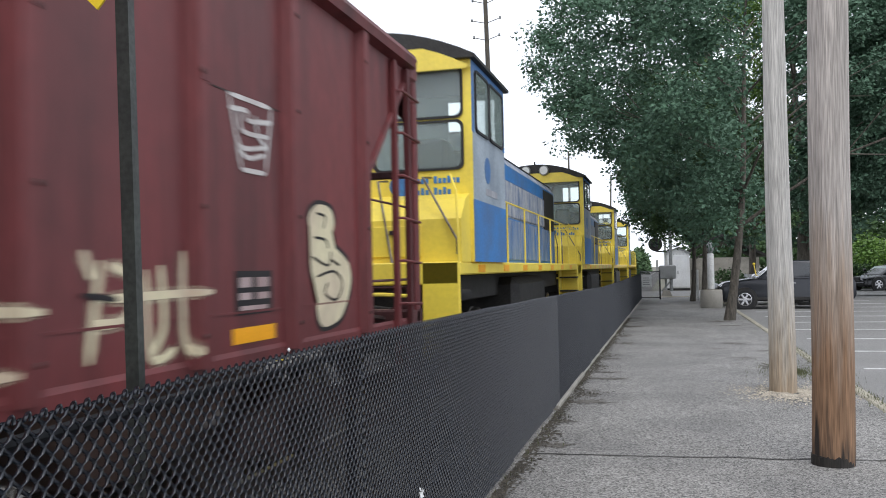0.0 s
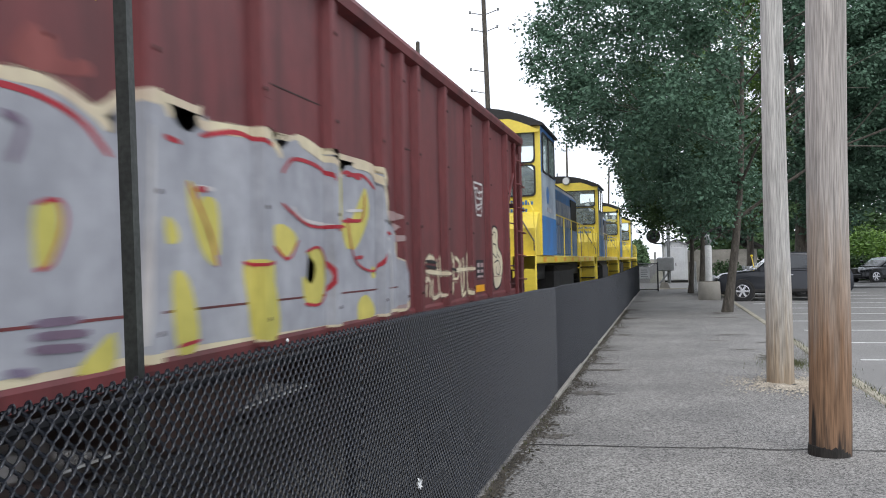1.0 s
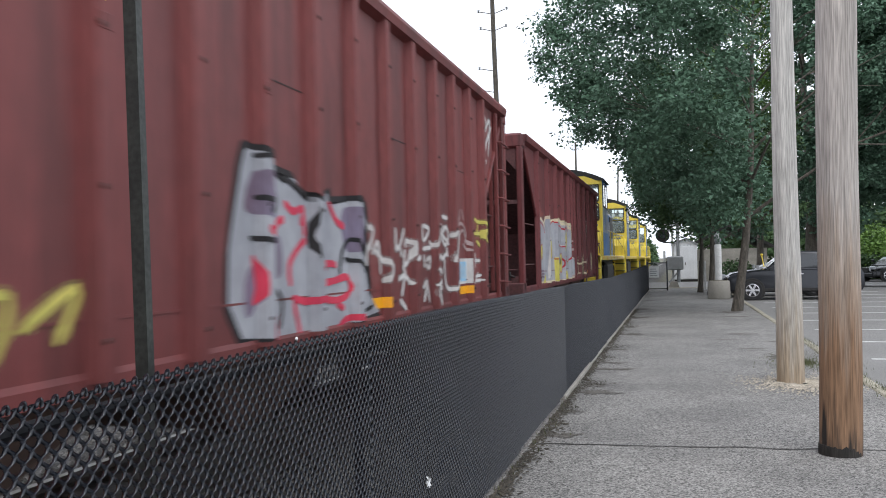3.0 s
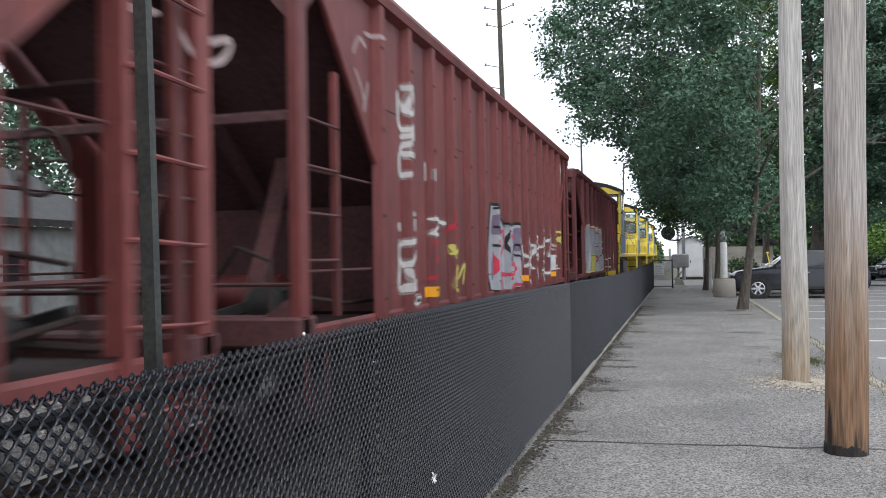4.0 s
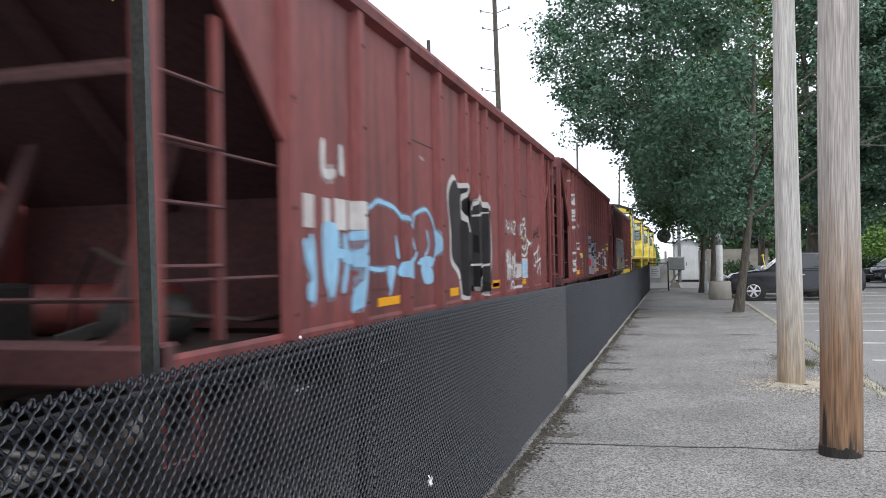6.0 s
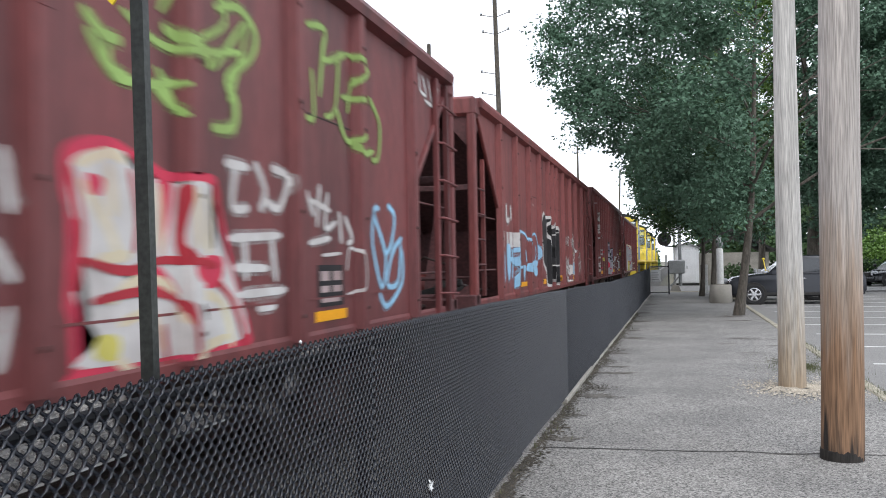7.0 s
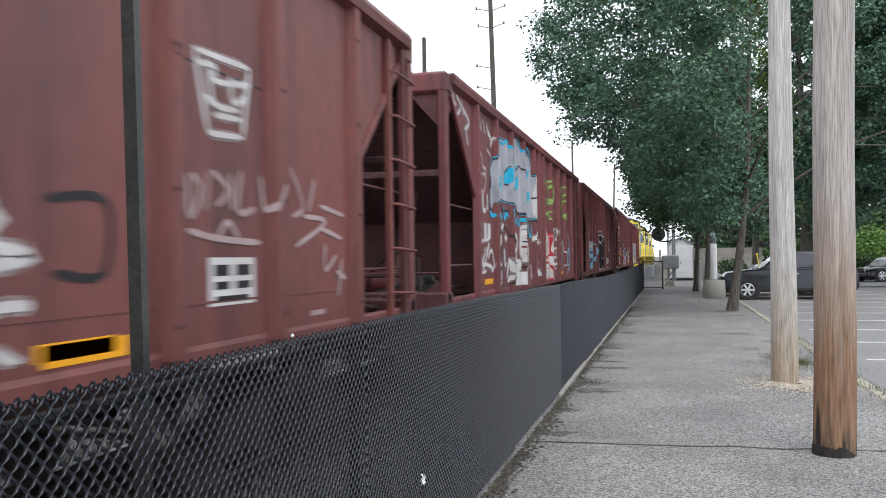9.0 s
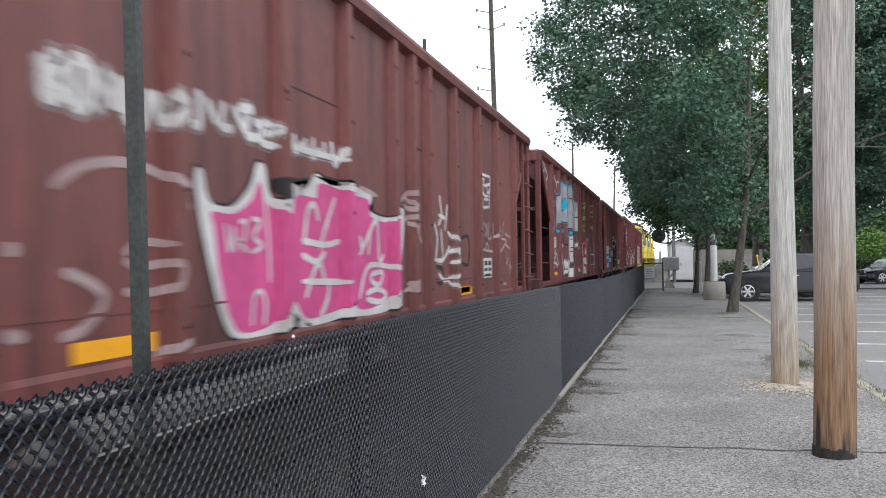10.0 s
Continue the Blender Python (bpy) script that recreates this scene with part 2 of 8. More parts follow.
# ---- mesh tools ----
class Shape:
    """Collects vertices and faces for one mesh."""

    def __init__(self):
        self.v, self.f = [], []

    def add(self, verts, faces):
        k = len(self.v)
        self.v += [tuple(p) for p in verts]
        self.f += [tuple(i + k for i in q) for q in faces]
        return self

    def box(self, lo, hi, b=0.0, m=None):
        (x0, y0, z0), (x1, y1, z1) = lo, hi
        b = min(b, 0.45 * min(abs(x1 - x0), abs(y1 - y0), abs(z1 - z0)))
        s = [(i, j, k) for i in (0, 1) for j in (0, 1) for k in (0, 1)]
        c = lambda i, j, k, d: ((x0, x1)[i] + (b, -b)[i] * (d != 0), (y0, y1)[j] + (b, -b)[j] * (d != 1), (z0, z1)[k] + (b, -b)[k] * (d != 2))
        if b <= 0:
            v = [((x0, x1)[i], (y0, y1)[j], (z0, z1)[k]) for i, j, k in s]
            f = [(0, 1, 3, 2), (4, 6, 7, 5), (0, 4, 5, 1), (2, 3, 7, 6), (0, 2, 6, 4), (1, 5, 7, 3)]
        else:
            v = [c(i, j, k, d) for i, j, k in s for d in range(3)]
            at = lambda i, j, k, d: (i * 4 + j * 2 + k) * 3 + d
            f = []
            for i in (0, 1):
                o = 1 if i else -1
                q = [at(i, 0, 0, 0), at(i, 1, 0, 0), at(i, 1, 1, 0), at(i, 0, 1, 0)]
                f.append(tuple(q[::o]))
                q = [at(0, i, 0, 1), at(0, i, 1, 1), at(1, i, 1, 1), at(1, i, 0, 1)]
                f.append(tuple(q[::o]))
                q = [at(0, 0, i, 2), at(1, 0, i, 2), at(1, 1, i, 2), at(0, 1, i, 2)]
                f.append(tuple(q[::o]))
            for i in (0, 1):
                for j in (0, 1):
                    f.append((at(i, j, 0, 0), at(i, j, 1, 0), at(i, j, 1, 1), at(i, j, 0, 1)))
                    f.append((at(i, 0, j, 0), at(i, 1, j, 0), at(i, 1, j, 2), at(i, 0, j, 2)))
                    f.append((at(0, i, j, 1), at(1, i, j, 1), at(1, i, j, 2), at(0, i, j, 2)))
            f += [(at(*q, 0), at(*q, 1), at(*q, 2)) for q in s]
        if m is not None:
            v = [m @ Vector(p) for p in v]
        return self.add(v, f)

    def beam(self, p, q, w, h=None, b=0.0, up=(0, 0, 1)):
        p, q = Vector(p), Vector(q)
        d = q - p
        x = d.cross(Vector(up))
        x = x.normalized() if x.length > 1e-6 else Vector((1, 0, 0))
        y = d.normalized()
        z = x.cross(y)
        m = Matrix.Translation(p) @ Matrix((x, y, z)).transposed().to_4x4()
        h = h or w
        return self.box((-w / 2, 0, -h / 2), (w / 2, d.length, h / 2), b, m)

    def tube(self, pts, r, n=8, cap=True):
        """A round tube along points; r: one radius or one for each point."""
        pts = [Vector(p) for p in pts]
        rs = r if hasattr(r, "__len__") else [r] * len(pts)
        base, last = len(self.v), None
        for i, p in enumerate(pts):
            d = (pts[min(i + 1, len(pts) - 1)] - pts[max(i - 1, 0)]).normalized()
            if last is None:
                last = d.orthogonal().normalized()
            u = (last - d * last.dot(d)).normalized()
            last, w = u, d.cross(u)
            for k in range(n):
                a = 2 * math.pi * k / n
                self.v.append(tuple(p + (u * math.cos(a) + w * math.sin(a)) * rs[i]))
        for i in range(len(pts) - 1):
            for k in range(n):
                a, c = base + i * n + k, base + i * n + (k + 1) % n
                self.f.append((a, c, c + n, a + n))
        if cap:
            self.f.append(tuple(base + k for k in range(n))[::-1])
            self.f.append(tuple(base + (len(pts) - 1) * n + k for k in range(n)))
        return self

    def lathe(self, axis_pts, n=16, centre=(0, 0, 0), axis="z"):
        """Rings (radius, height) turned round an axis."""
        base = len(self.v)
        cx, cy, cz = centre
        for r, h in axis_pts:
            for k in range(n):
                a = 2 * math.pi * k / n
                c, s = r * math.cos(a), r * math.sin(a)
                self.v.append((cx + h, cy + c, cz + s) if axis == "x" else (cx + s, cy + h, cz + c) if axis == "y" else (cx + c, cy + s, cz + h))
        for i in range(len(axis_pts) - 1):
            for k in range(n):
                a, c = base + i * n + k, base + i * n + (k + 1) % n
                self.f.append((a, c, c + n, a + n))
        self.f.append(tuple(base + k for k in range(n))[::-1])
        self.f.append(tuple(base + (len(axis_pts) - 1) * n + k for k in range(n)))
        return self

    def slab(self, outline, axis, lo, hi):
        """A flat outline of two coordinates, given thickness along an axis (0 x, 1 y, 2 z)."""
        def at(p, h):
            q = list(p)
            q.insert(axis, h)
            return tuple(q)
        n = len(outline)
        v = [at(p, lo) for p in outline] + [at(p, hi) for p in outline]
        f = [tuple(range(n))[::-1], tuple(range(n, 2 * n))] + [(i, (i + 1) % n, n + (i + 1) % n, n + i) for i in range(n)]
        return self.add(v, f)

    def mesh(self, name, material, smooth=False):
        me = bpy.data.meshes.new(name)
        me.from_pydata(self.v, [], self.f)
        bm = bmesh.new()
        bm.from_mesh(me)
        if len(bm.faces) < 60000:
            bmesh.ops.recalc_face_normals(bm, faces=bm.faces)
        if smooth:
            for q in bm.faces:
                q.smooth = True
            for e in bm.edges:
                e.smooth = len(e.link_faces) == 2 and e.calc_face_angle(0) < 0.7
        bm.to_mesh(me)
        bm.free()
        me.materials.append(material)
        return me


def part(name, shape, material, parent=None, label="", smooth=False, at=None):
    """One mesh object, under a thing or a part where parent is given."""
    ob = new(name, shape if isinstance(shape, bpy.types.Mesh) else shape.mesh(name, material, smooth))
    if parent is not None:
        ob.parent = parent
    if at is not None:
        ob.matrix_basis = at
    return tagged(ob, label) if label else ob


def thing(name, label, category, group="", kind="", at=None):
    ob = new(name)
    ob.empty_display_size = 0.2
    if at is not None:
        ob.matrix_basis = at
    return tagged(ob, label, category, group, kind)


def raw_mesh(name, verts, faces, material, smooth=False):
    me = bpy.data.meshes.new(name)
    me.from_pydata(verts, [], faces)
    if smooth:
        me.polygons.foreach_set("use_smooth", [True] * len(faces))
    me.materials.append(material)
    return me

# ---- ground ----
RAIL = 0.06          # level from which car bodies are set out
RAIL_HEAD = -0.12    # height of the rail head against the path
TRACK_X = -4.15      # centre line of the track
FENCE_X = -1.24


def sheet(name, x0, x1, y0, y1, z, material, label, category, step=0.0, rough=0.0):
    """A piece of ground, cut into cells where it is uneven."""
    nx, ny = (max(1, int((x1 - x0) / step)), max(1, int((y1 - y0) / step))) if step else (1, 1)
    xs, ys = np.linspace(x0, x1, nx + 1), np.linspace(y0, y1, ny + 1)
    v = [(x, y, z + (rough * noise.noise((x * 0.9, y * 0.9, 0.3)) if rough else 0)) for y in ys for x in xs]
    f = [(j * (nx + 1) + i, j * (nx + 1) + i + 1, (j + 1) * (nx + 1) + i + 1, (j + 1) * (nx + 1) + i) for j in range(ny) for i in range(nx)]
    ob = new(name, raw_mesh(name, v, f, material, True))
    return tagged(ob, label, category, kind="structure")


sheet("ground", -700, 700, -300, 1800, -0.34, EARTH, "dry earth and grass reaching to the horizon", "ground")
sheet("pavement", -1.3, 2.12, -8, 43.2, 0.0, ASPHALT, "worn grey asphalt footpath with fine gravel texture", "pavement", 0.22, 0.012)
sheet("road", 2.26, 60, -20, 62, -0.1, LOT, "grey asphalt car park with white bay lines", "road")
sheet("road", -30, 60, 44.3, 56, -0.06, LOT, "grey asphalt side street at the level crossing", "road")
# near strip, coloured dark for the shade under and beside the train
sheet("ground", -5.0, -1.3, -25, 260, -0.26, SHADEBED, "ballast beside and between the rails, coloured dark as in shade", "ground", 0.0)
sheet("ground", -14, -5.0, -25, 260, -0.24, BALLAST, "pale grey stone ballast beyond the track", "ground", 0.0)


def kerb():
    s = Shape()
    y = -6.0
    while y < 43:
        s.box((2.12, y, -0.14), (2.26, y + 2.97, 0.02 + random.uniform(-0.008, 0.01)), 0.02)
        y += 3.0
    return tagged(part("kerb", s, KERB), "pale tan concrete kerb between path and car park", "kerb", kind="structure")


kerb()
s = Shape().box((-1.22, 43.2, -0.1), (2.3, 43.5, 0.03), 0.02)
tagged(part("kerb", s, KERB), "pale concrete kerb at the end of the path", "kerb", kind="structure")

# white bay lines
for i in range(13):
    y = 11.5 + 2.75 * i
    part("bay_line", Shape().box((2.9, y, -0.1), (8.2, y + 0.11, -0.094)), STRIPE, bpy.data.objects["road"])
part("bay_line", Shape().box((2.7, 46.0, -0.06), (20, 46.2, -0.055)), STRIPE, bpy.data.objects["road"])


def crack(x0, y0, x1, y1, wob, width):
    """A tar-dark crack across the path, as a thin ragged groove."""
    s, n = Shape(), 46
    top = []
    for i in range(n + 1):
        u = i / n
        x, y = x0 + (x1 - x0) * u, y0 + (y1 - y0) * u + wob * noise.noise((u * 9, y0, 0)) + 0.3 * wob * noise.noise((u * 40, y0, 5))
        w = width * (0.45 + 0.75 * abs(noise.noise((u * 17, y0, 2))))
        top.append((x, y, w))
    v = [(x, y + k * w, 0.012 * noise.noise((x * 0.9, y * 0.9, 0.3)) + 0.005) for x, y, w in top for k in (-1, 1)]
    s.add(v, [(2 * i, 2 * i + 2, 2 * i + 3, 2 * i + 1) for i in range(n)])
    return s


TAR = mat("dark_crack", (0.06, 0.057, 0.052), 0.95, var=0.3, scale=6, grain=50, bump=0.2)
for c in ((-1.2, 7.02, 2.1, 7.36, 0.05, 0.02), (0.9, 13.5, 2.1, 13.8, 0.1, 0.012),
          (0.95, 14.6, 2.1, 14.1, 0.12, 0.012), (0.8, 5.2, 1.8, 5.7, 0.1, 0.008), (0.7, 17.5, 2.1, 17.2, 0.1, 0.02)):
    part("crack", crack(*c), TAR, bpy.data.objects["pavement"])


def dirt_patch(x, y, w, d):
    """A thin ragged film of dirt and rotted leaves on the path."""
    n, v = 110, []
    at = lambda px, py: (px, py, 0.012 * noise.noise((px * 0.9, py * 0.9, 0.3)) + 0.004)
    for i in range(n):
        a = 2 * math.pi * i / n
        k = 0.45 + 0.8 * abs(noise.noise((math.cos(a) * 2.2 + x * 3, math.sin(a) * 2.2 + y, 1))) + 0.5 * noise.noise((math.cos(a) * 9, math.sin(a) * 9, y)) + 0.25 * noise.noise((math.cos(a) * 25, math.sin(a) * 25, y))
        v.append(at(max(-1.21, x + w * max(0.1, k) * math.cos(a)), y + d * max(0.1, k) * math.sin(a)))
    return Shape().add(v + [at(x, y)], [(i, (i + 1) % n, n) for i in range(n)])


DIRT = mat("rotted_leaf_dirt", (0.085, 0.076, 0.064), 0.95, var=0.4, scale=5, grain=30, bump=0.4, alt=(0.13, 0.12, 0.105))
for p in ((-1.0, 7.4, 0.22, 0.18), (-1.1, 8.6, 0.14, 0.2), (-0.95, 9.9, 0.32, 0.26), (-1.0, 10.5, 0.26, 0.12), (-0.85, 12.0, 0.42, 0.16), (-0.95, 12.7, 0.3, 0.15), (-1.0, 14.5, 0.26, 0.2), (-0.9, 17.4, 0.34, 0.3), (-1.0, 19.2, 0.25, 0.2),
          (-0.85, 22.4, 0.4, 0.4), (-0.95, 26.0, 0.3, 0.5), (-0.9, 31.0, 0.4, 0.6), (1.2, 17.6, 0.35, 0.14), (0.9, 16.4, 0.3, 0.08), (1.5, 22.5, 0.5, 0.25), (1.2, 14.8, 0.3, 0.09), (1.55, 13.6, 0.28, 0.5), (1.7, 16.0, 0.3, 0.12), (1.4, 24.3, 0.5, 0.35)):
    part("dirt_patch", dirt_patch(*p), DIRT, bpy.data.objects["pavement"])


def scatter(name, material, n, spot, size, label, category, flat=0.3, tall=False):
    """Many small loose bits as one object: spot() gives the place of each."""
    v, f = [], []
    for i in range(n):
        x, y, z = spot()
        a, r = random.uniform(0, 6.3), size * random.uniform(0.5, 1.3)
        c, q = math.cos(a) * r, math.sin(a) * r
        k = len(v)
        if tall:
            lean = random.uniform(-0.5, 0.5) * r * 2
            v += [(x - c * 0.12, y - q * 0.12, z), (x + c * 0.12, y + q * 0.12, z), (x + lean, y + lean * 0.6, z + r * 1.6)]
            f.append((k, k + 1, k + 2))
        else:
            h = r * flat
            v += [(x + c, y + q, z), (x - q * 0.8, y + c * 0.8, z + 0.1 * h), (x - c, y - q, z), (x + q * 0.8, y - c * 0.8, z + 0.2 * h),
                  (x + random.uniform(-0.3, 0.3) * r, y + random.uniform(-0.3, 0.3) * r, z + h)]
            f += [(k, k + 1, k + 4), (k + 1, k + 2, k + 4), (k + 2, k + 3, k + 4), (k + 3, k, k + 4)]
    return tagged(new(name, raw_mesh(name, v, f, material)), label, category, kind="stuff")


def fence_foot():
    y = 2.0 + random.random() ** 1.6 * 24
    clump = max(0.0, noise.noise((y * 1.1, 0, 0)) + 0.25 * noise.noise((y * 3.7, 5, 0)))
    return (FENCE_X + 0.03 + abs(random.gauss(0, 0.05 + 0.36 * clump)), y, 0.008)


def pole_foot():
    a, r = random.uniform(0, 6.3), 0.08 + abs(random.gauss(0, 0.34))
    return (1.42 + r * math.cos(a) * 0.9, 10.78 + r * math.sin(a) * 1.1, 0.01)


def grass_spot():
    a, r = random.uniform(0, 6.3), abs(random.gauss(0, 0.42))
    return (1.75 + r * math.cos(a) * 0.75, 12.9 + r * math.sin(a) * 1.6, 0.0)


def near_bed():
    return (random.uniform(-3.3, -1.3), random.uniform(0.6, 16), -0.26 + random.uniform(0, 0.05))


def far_bed():
    return (-4.98 - 4.6 * random.random() ** 1.3, random.uniform(3.0, 26), -0.25 + random.uniform(0, 0.05))


scatter("leaf_litter", DRYLEAF, 7000, fence_foot, 0.017, "brown dead leaves and dirt along the fence foot", "leaves", 0.3)
scatter("wood_chips", CHIP, 2800, pole_foot, 0.016, "pale wood chips and gravel round a pole foot", "gravel", 0.6)
scatter("grass", GRASS, 2600, grass_spot, 0.022, "thin grass tuft in the path beside the kerb", "grass", tall=True)
scatter("weeds", GRASS, 500, lambda: (lambda p: (p[0] - 0.02, p[1], 0.0))(fence_foot()), 0.03, "small weeds at the foot of the fence", "grass", tall=True)
scatter("grass", GRASS, 900, lambda: (2.19 + random.gauss(0, 0.05), 8.5 + random.random() * 8, 0.0), 0.035, "thin grass growing along the kerb", "grass", tall=True)
# near stones carry the same shade in their colour; far ones stay pale
scatter("ballast", SHADESTONE, 14000, near_bed, 0.032, "loose ballast stones beside the track, coloured dark as in shade", "ballast", 0.9)
scatter("ballast", STONE, 15000, far_bed, 0.034, "loose pale grey ballast stones beyond the track", "ballast", 0.9)


# ---- track ----
def track():
    th = thing("railway_track", "steel rails on timber sleepers in ballast", "track", kind="structure")
    for sx in (-0.75, 0.75):
        prof = [(-0.07, -0.11), (0.07, -0.11), (0.07, -0.1), (0.012, -0.08), (0.012, -0.03), (0.036, -0.02), (0.036, 0), (-0.036, 0), (-0.036, -0.02), (-0.012, -0.03), (-0.012, -0.08), (-0.07, -0.1)]
        sh = Shape().slab([(TRACK_X + sx + a, RAIL_HEAD + b) for a, b in prof], 1, -30, 240)
        part("rail", sh, STEEL, th)
    me = Shape().box((-1.3, -0.11, -0.14), (1.3, 0.11, 0.0), 0.012).mesh("sleeper", mat("sleeper_wood", (0.07, 0.055, 0.045), 0.9, var=0.4, scale=3, grain=20, bump=0.6, streak=(0.4, 4, 4)))
    for i in range(120):
        part("sleeper", me, None, th, at=pose(TRACK_X, -8 + 0.55 * i, RAIL_HEAD - 0.11))


track()


# ---- fence ----
def chain_link(y0, y1, z0, top, pitch, wire, sides, round_wire):
    """Woven wire between y0 and y1: zigzag wires that hook into one another, with knuckles at the top."""
    v, f = [], []
    half = pitch / 2
    cols = int(round((y1 - y0) / half))
    half_y = (y1 - y0) / cols
    ring = [(wire * math.cos(2 * math.pi * k / sides), wire * math.sin(2 * math.pi * k / sides)) for k in range(sides)]

    def run(nodes):
        base = len(v)
        for x, y, z in nodes:
            v.extend([(x + c, y + q, z + 0.5 * q) for c, q in ring])
        for i in range(len(nodes) - 1):
            for k in range(sides):
                a, b = base + i * sides + k, base + i * sides + (k + 1) % sides
                f.append((a, b, b + sides, a + sides))

    for c in range(cols):
        ya = y0 + c * half_y
        x = FENCE_X + fence_bow(ya)
        zt = top(y0 + (c + c % 2) * half_y)
        nodes = []
        for i in range(int((zt - z0) / half) + 1):
            zig = (i + c) % 2
            y, z = ya + zig * half_y + (0.002 if zig else -0.002), zt - half * 0.2 - i * half
            if round_wire and nodes:
                bulge = 0.0055 if zig == 0 else -0.0055
                nodes.append((x + bulge, (nodes[-1][1] + y) / 2, (nodes[-1][2] + z) / 2))
            nodes.append((x, y, z))
        run(nodes)
        if c % 2 and ya < 16:
            # twisted knuckle where two wires end
            y = ya
            run([(x, y - 0.008, zt - half * 0.45), (x + 0.003, y - 0.009, zt - 0.002), (x, y, zt + 0.005), (x - 0.003, y + 0.009, zt - 0.001), (x, y + 0.007, zt - half * 0.5)])
    return v, f


def fence_bow(y):
    return 0.05 * max(0.0, 1 - abs(y - 1.0) / 6.0) - 0.00 * y + 0.012 * noise.noise((y * 0.35, 3, 0))


def fence_top(y):
    base = 1.305 if y < 4 else 1.305 - 0.115 * min(1, (y - 4) / 12)
    if y > 24:
        base += 0.05 * min(1, (y - 24) / 14)
    return base + 0.006 * noise.noise((y * 0.8, 7, 0))


def fence():
    th = thing("chain_link_fence", "black vinyl chain-link fence with top rail", "fence", kind="")
    spans = [-1.5, 0.0, 3.2, 6.4, 9.6, 12.8, 16.0, 19.2, 22.4, 25.6, 28.8, 32.0, 35.2, 38.4, 39.9]
    for a, b in zip(spans, spans[1:]):
        near = a < 9
        v, f = chain_link(a, b, 0.03, fence_top, 0.043 if a < 16 else 0.06, 0.005 if near else 0.0038, 5 if near else 4, near)
        tagged(part("wire_mesh", raw_mesh("wire_mesh", v, f, VINYL, True), VINYL, th), kind="stuff")
        pts = [(FENCE_X - 0.045 + fence_bow(y), y, fence_top(y) - 0.06) for y in np.linspace(a, b, 7)]
        part("top_rail", Shape().tube(pts, 0.017, 8), DULLVINYL, th, smooth=True)
        part("tension_wire", Shape().tube([(p[0] + 0.03, p[1], 0.06) for p in pts], 0.003, 4), VINYL, th)
    for y in spans[1:]:
        part("fence_post", Shape().lathe([(0.022, -0.3), (0.022, fence_top(y) - 0.07), (0.025, fence_top(y) - 0.06), (0.0, fence_top(y) - 0.04)], 10, (FENCE_X - 0.05 + fence_bow(y), y, 0)), DULLVINYL, th, smooth=True)
    s = Shape()
    for y in np.arange(9.3, 39.5, 1.5):
        s.box((FENCE_X - 0.06, y, -0.3), (FENCE_X + (0.04 if y < 12 else 0.02), y + 1.48, (0.05 if y < 12 else 0.022) + random.uniform(-0.008, 0.01)), 0.012)
    part("concrete_edging", s, CONCRETE, th, "pale concrete strip under the fence")
    return th


fence()


def sign_post():
    th = thing("sign_post", "dark bronze metal channel post with a yellow sign", "sign post", at=pose(-1.36, 1.975, -0.26, 0, -1.2, 0))
    s = Shape().slab([(-0.02, -0.014), (0.02, -0.014), (0.02, 0.014), (0.013, 0.014), (0.013, -0.008), (-0.013, -0.008), (-0.013, 0.014), (-0.02, 0.014)], 2, 0, 3.09)
    part("post", s, POSTMET, th)
    part("sign_plate", Shape().slab([(-0.065, 2.556), (0.15, 2.77), (-0.065, 2.985), (-0.28, 2.77)], 1, -0.03, -0.024), SIGNYELLOW, th, "yellow metal warning plate")
    for z in (2.68, 2.86):
        part("bolt", Shape().lathe([(0.009, -0.034), (0.009, -0.022)], 6, (0, 0, z), "y"), GALV, th)
    return th


sign_post()


# ---- timber poles ----
def timber_pole(x, y, r0, r1, h, material, lean, label, foot=None):
    th = thing("utility_pole", label, "utility pole", at=pose(x, y, -0.15, *lean))
    pts, rs = [], []
    for i in range(25):
        u = i / 24
        pts.append((0.012 * noise.noise((u * 5, x, 0)), 0.012 * noise.noise((u * 5, x, 9)), h * u))
        rs.append((r0 + (r1 - r0) * u) * (1 + 0.012 * noise.noise((u * 14, x, 4))))
    part("shaft", Shape().tube(pts, rs, 28), material, th, smooth=True)
    if foot:
        s = Shape().lathe([(r0 + 0.003, 0), (r0 + 0.003, 0.17), (r0 + 0.001, 0.22)], 64)
        for k in range(128, 192):
            px, py, pz = s.v[k]
            s.v[k] = (px, py, pz + 0.02 * noise.noise((px * 22, py * 22, 1)) + 0.02 * noise.noise((px * 60, py * 60, 2)))
        part("stained_foot", s, foot, th, "blackened tarred foot", smooth=True)
    return th


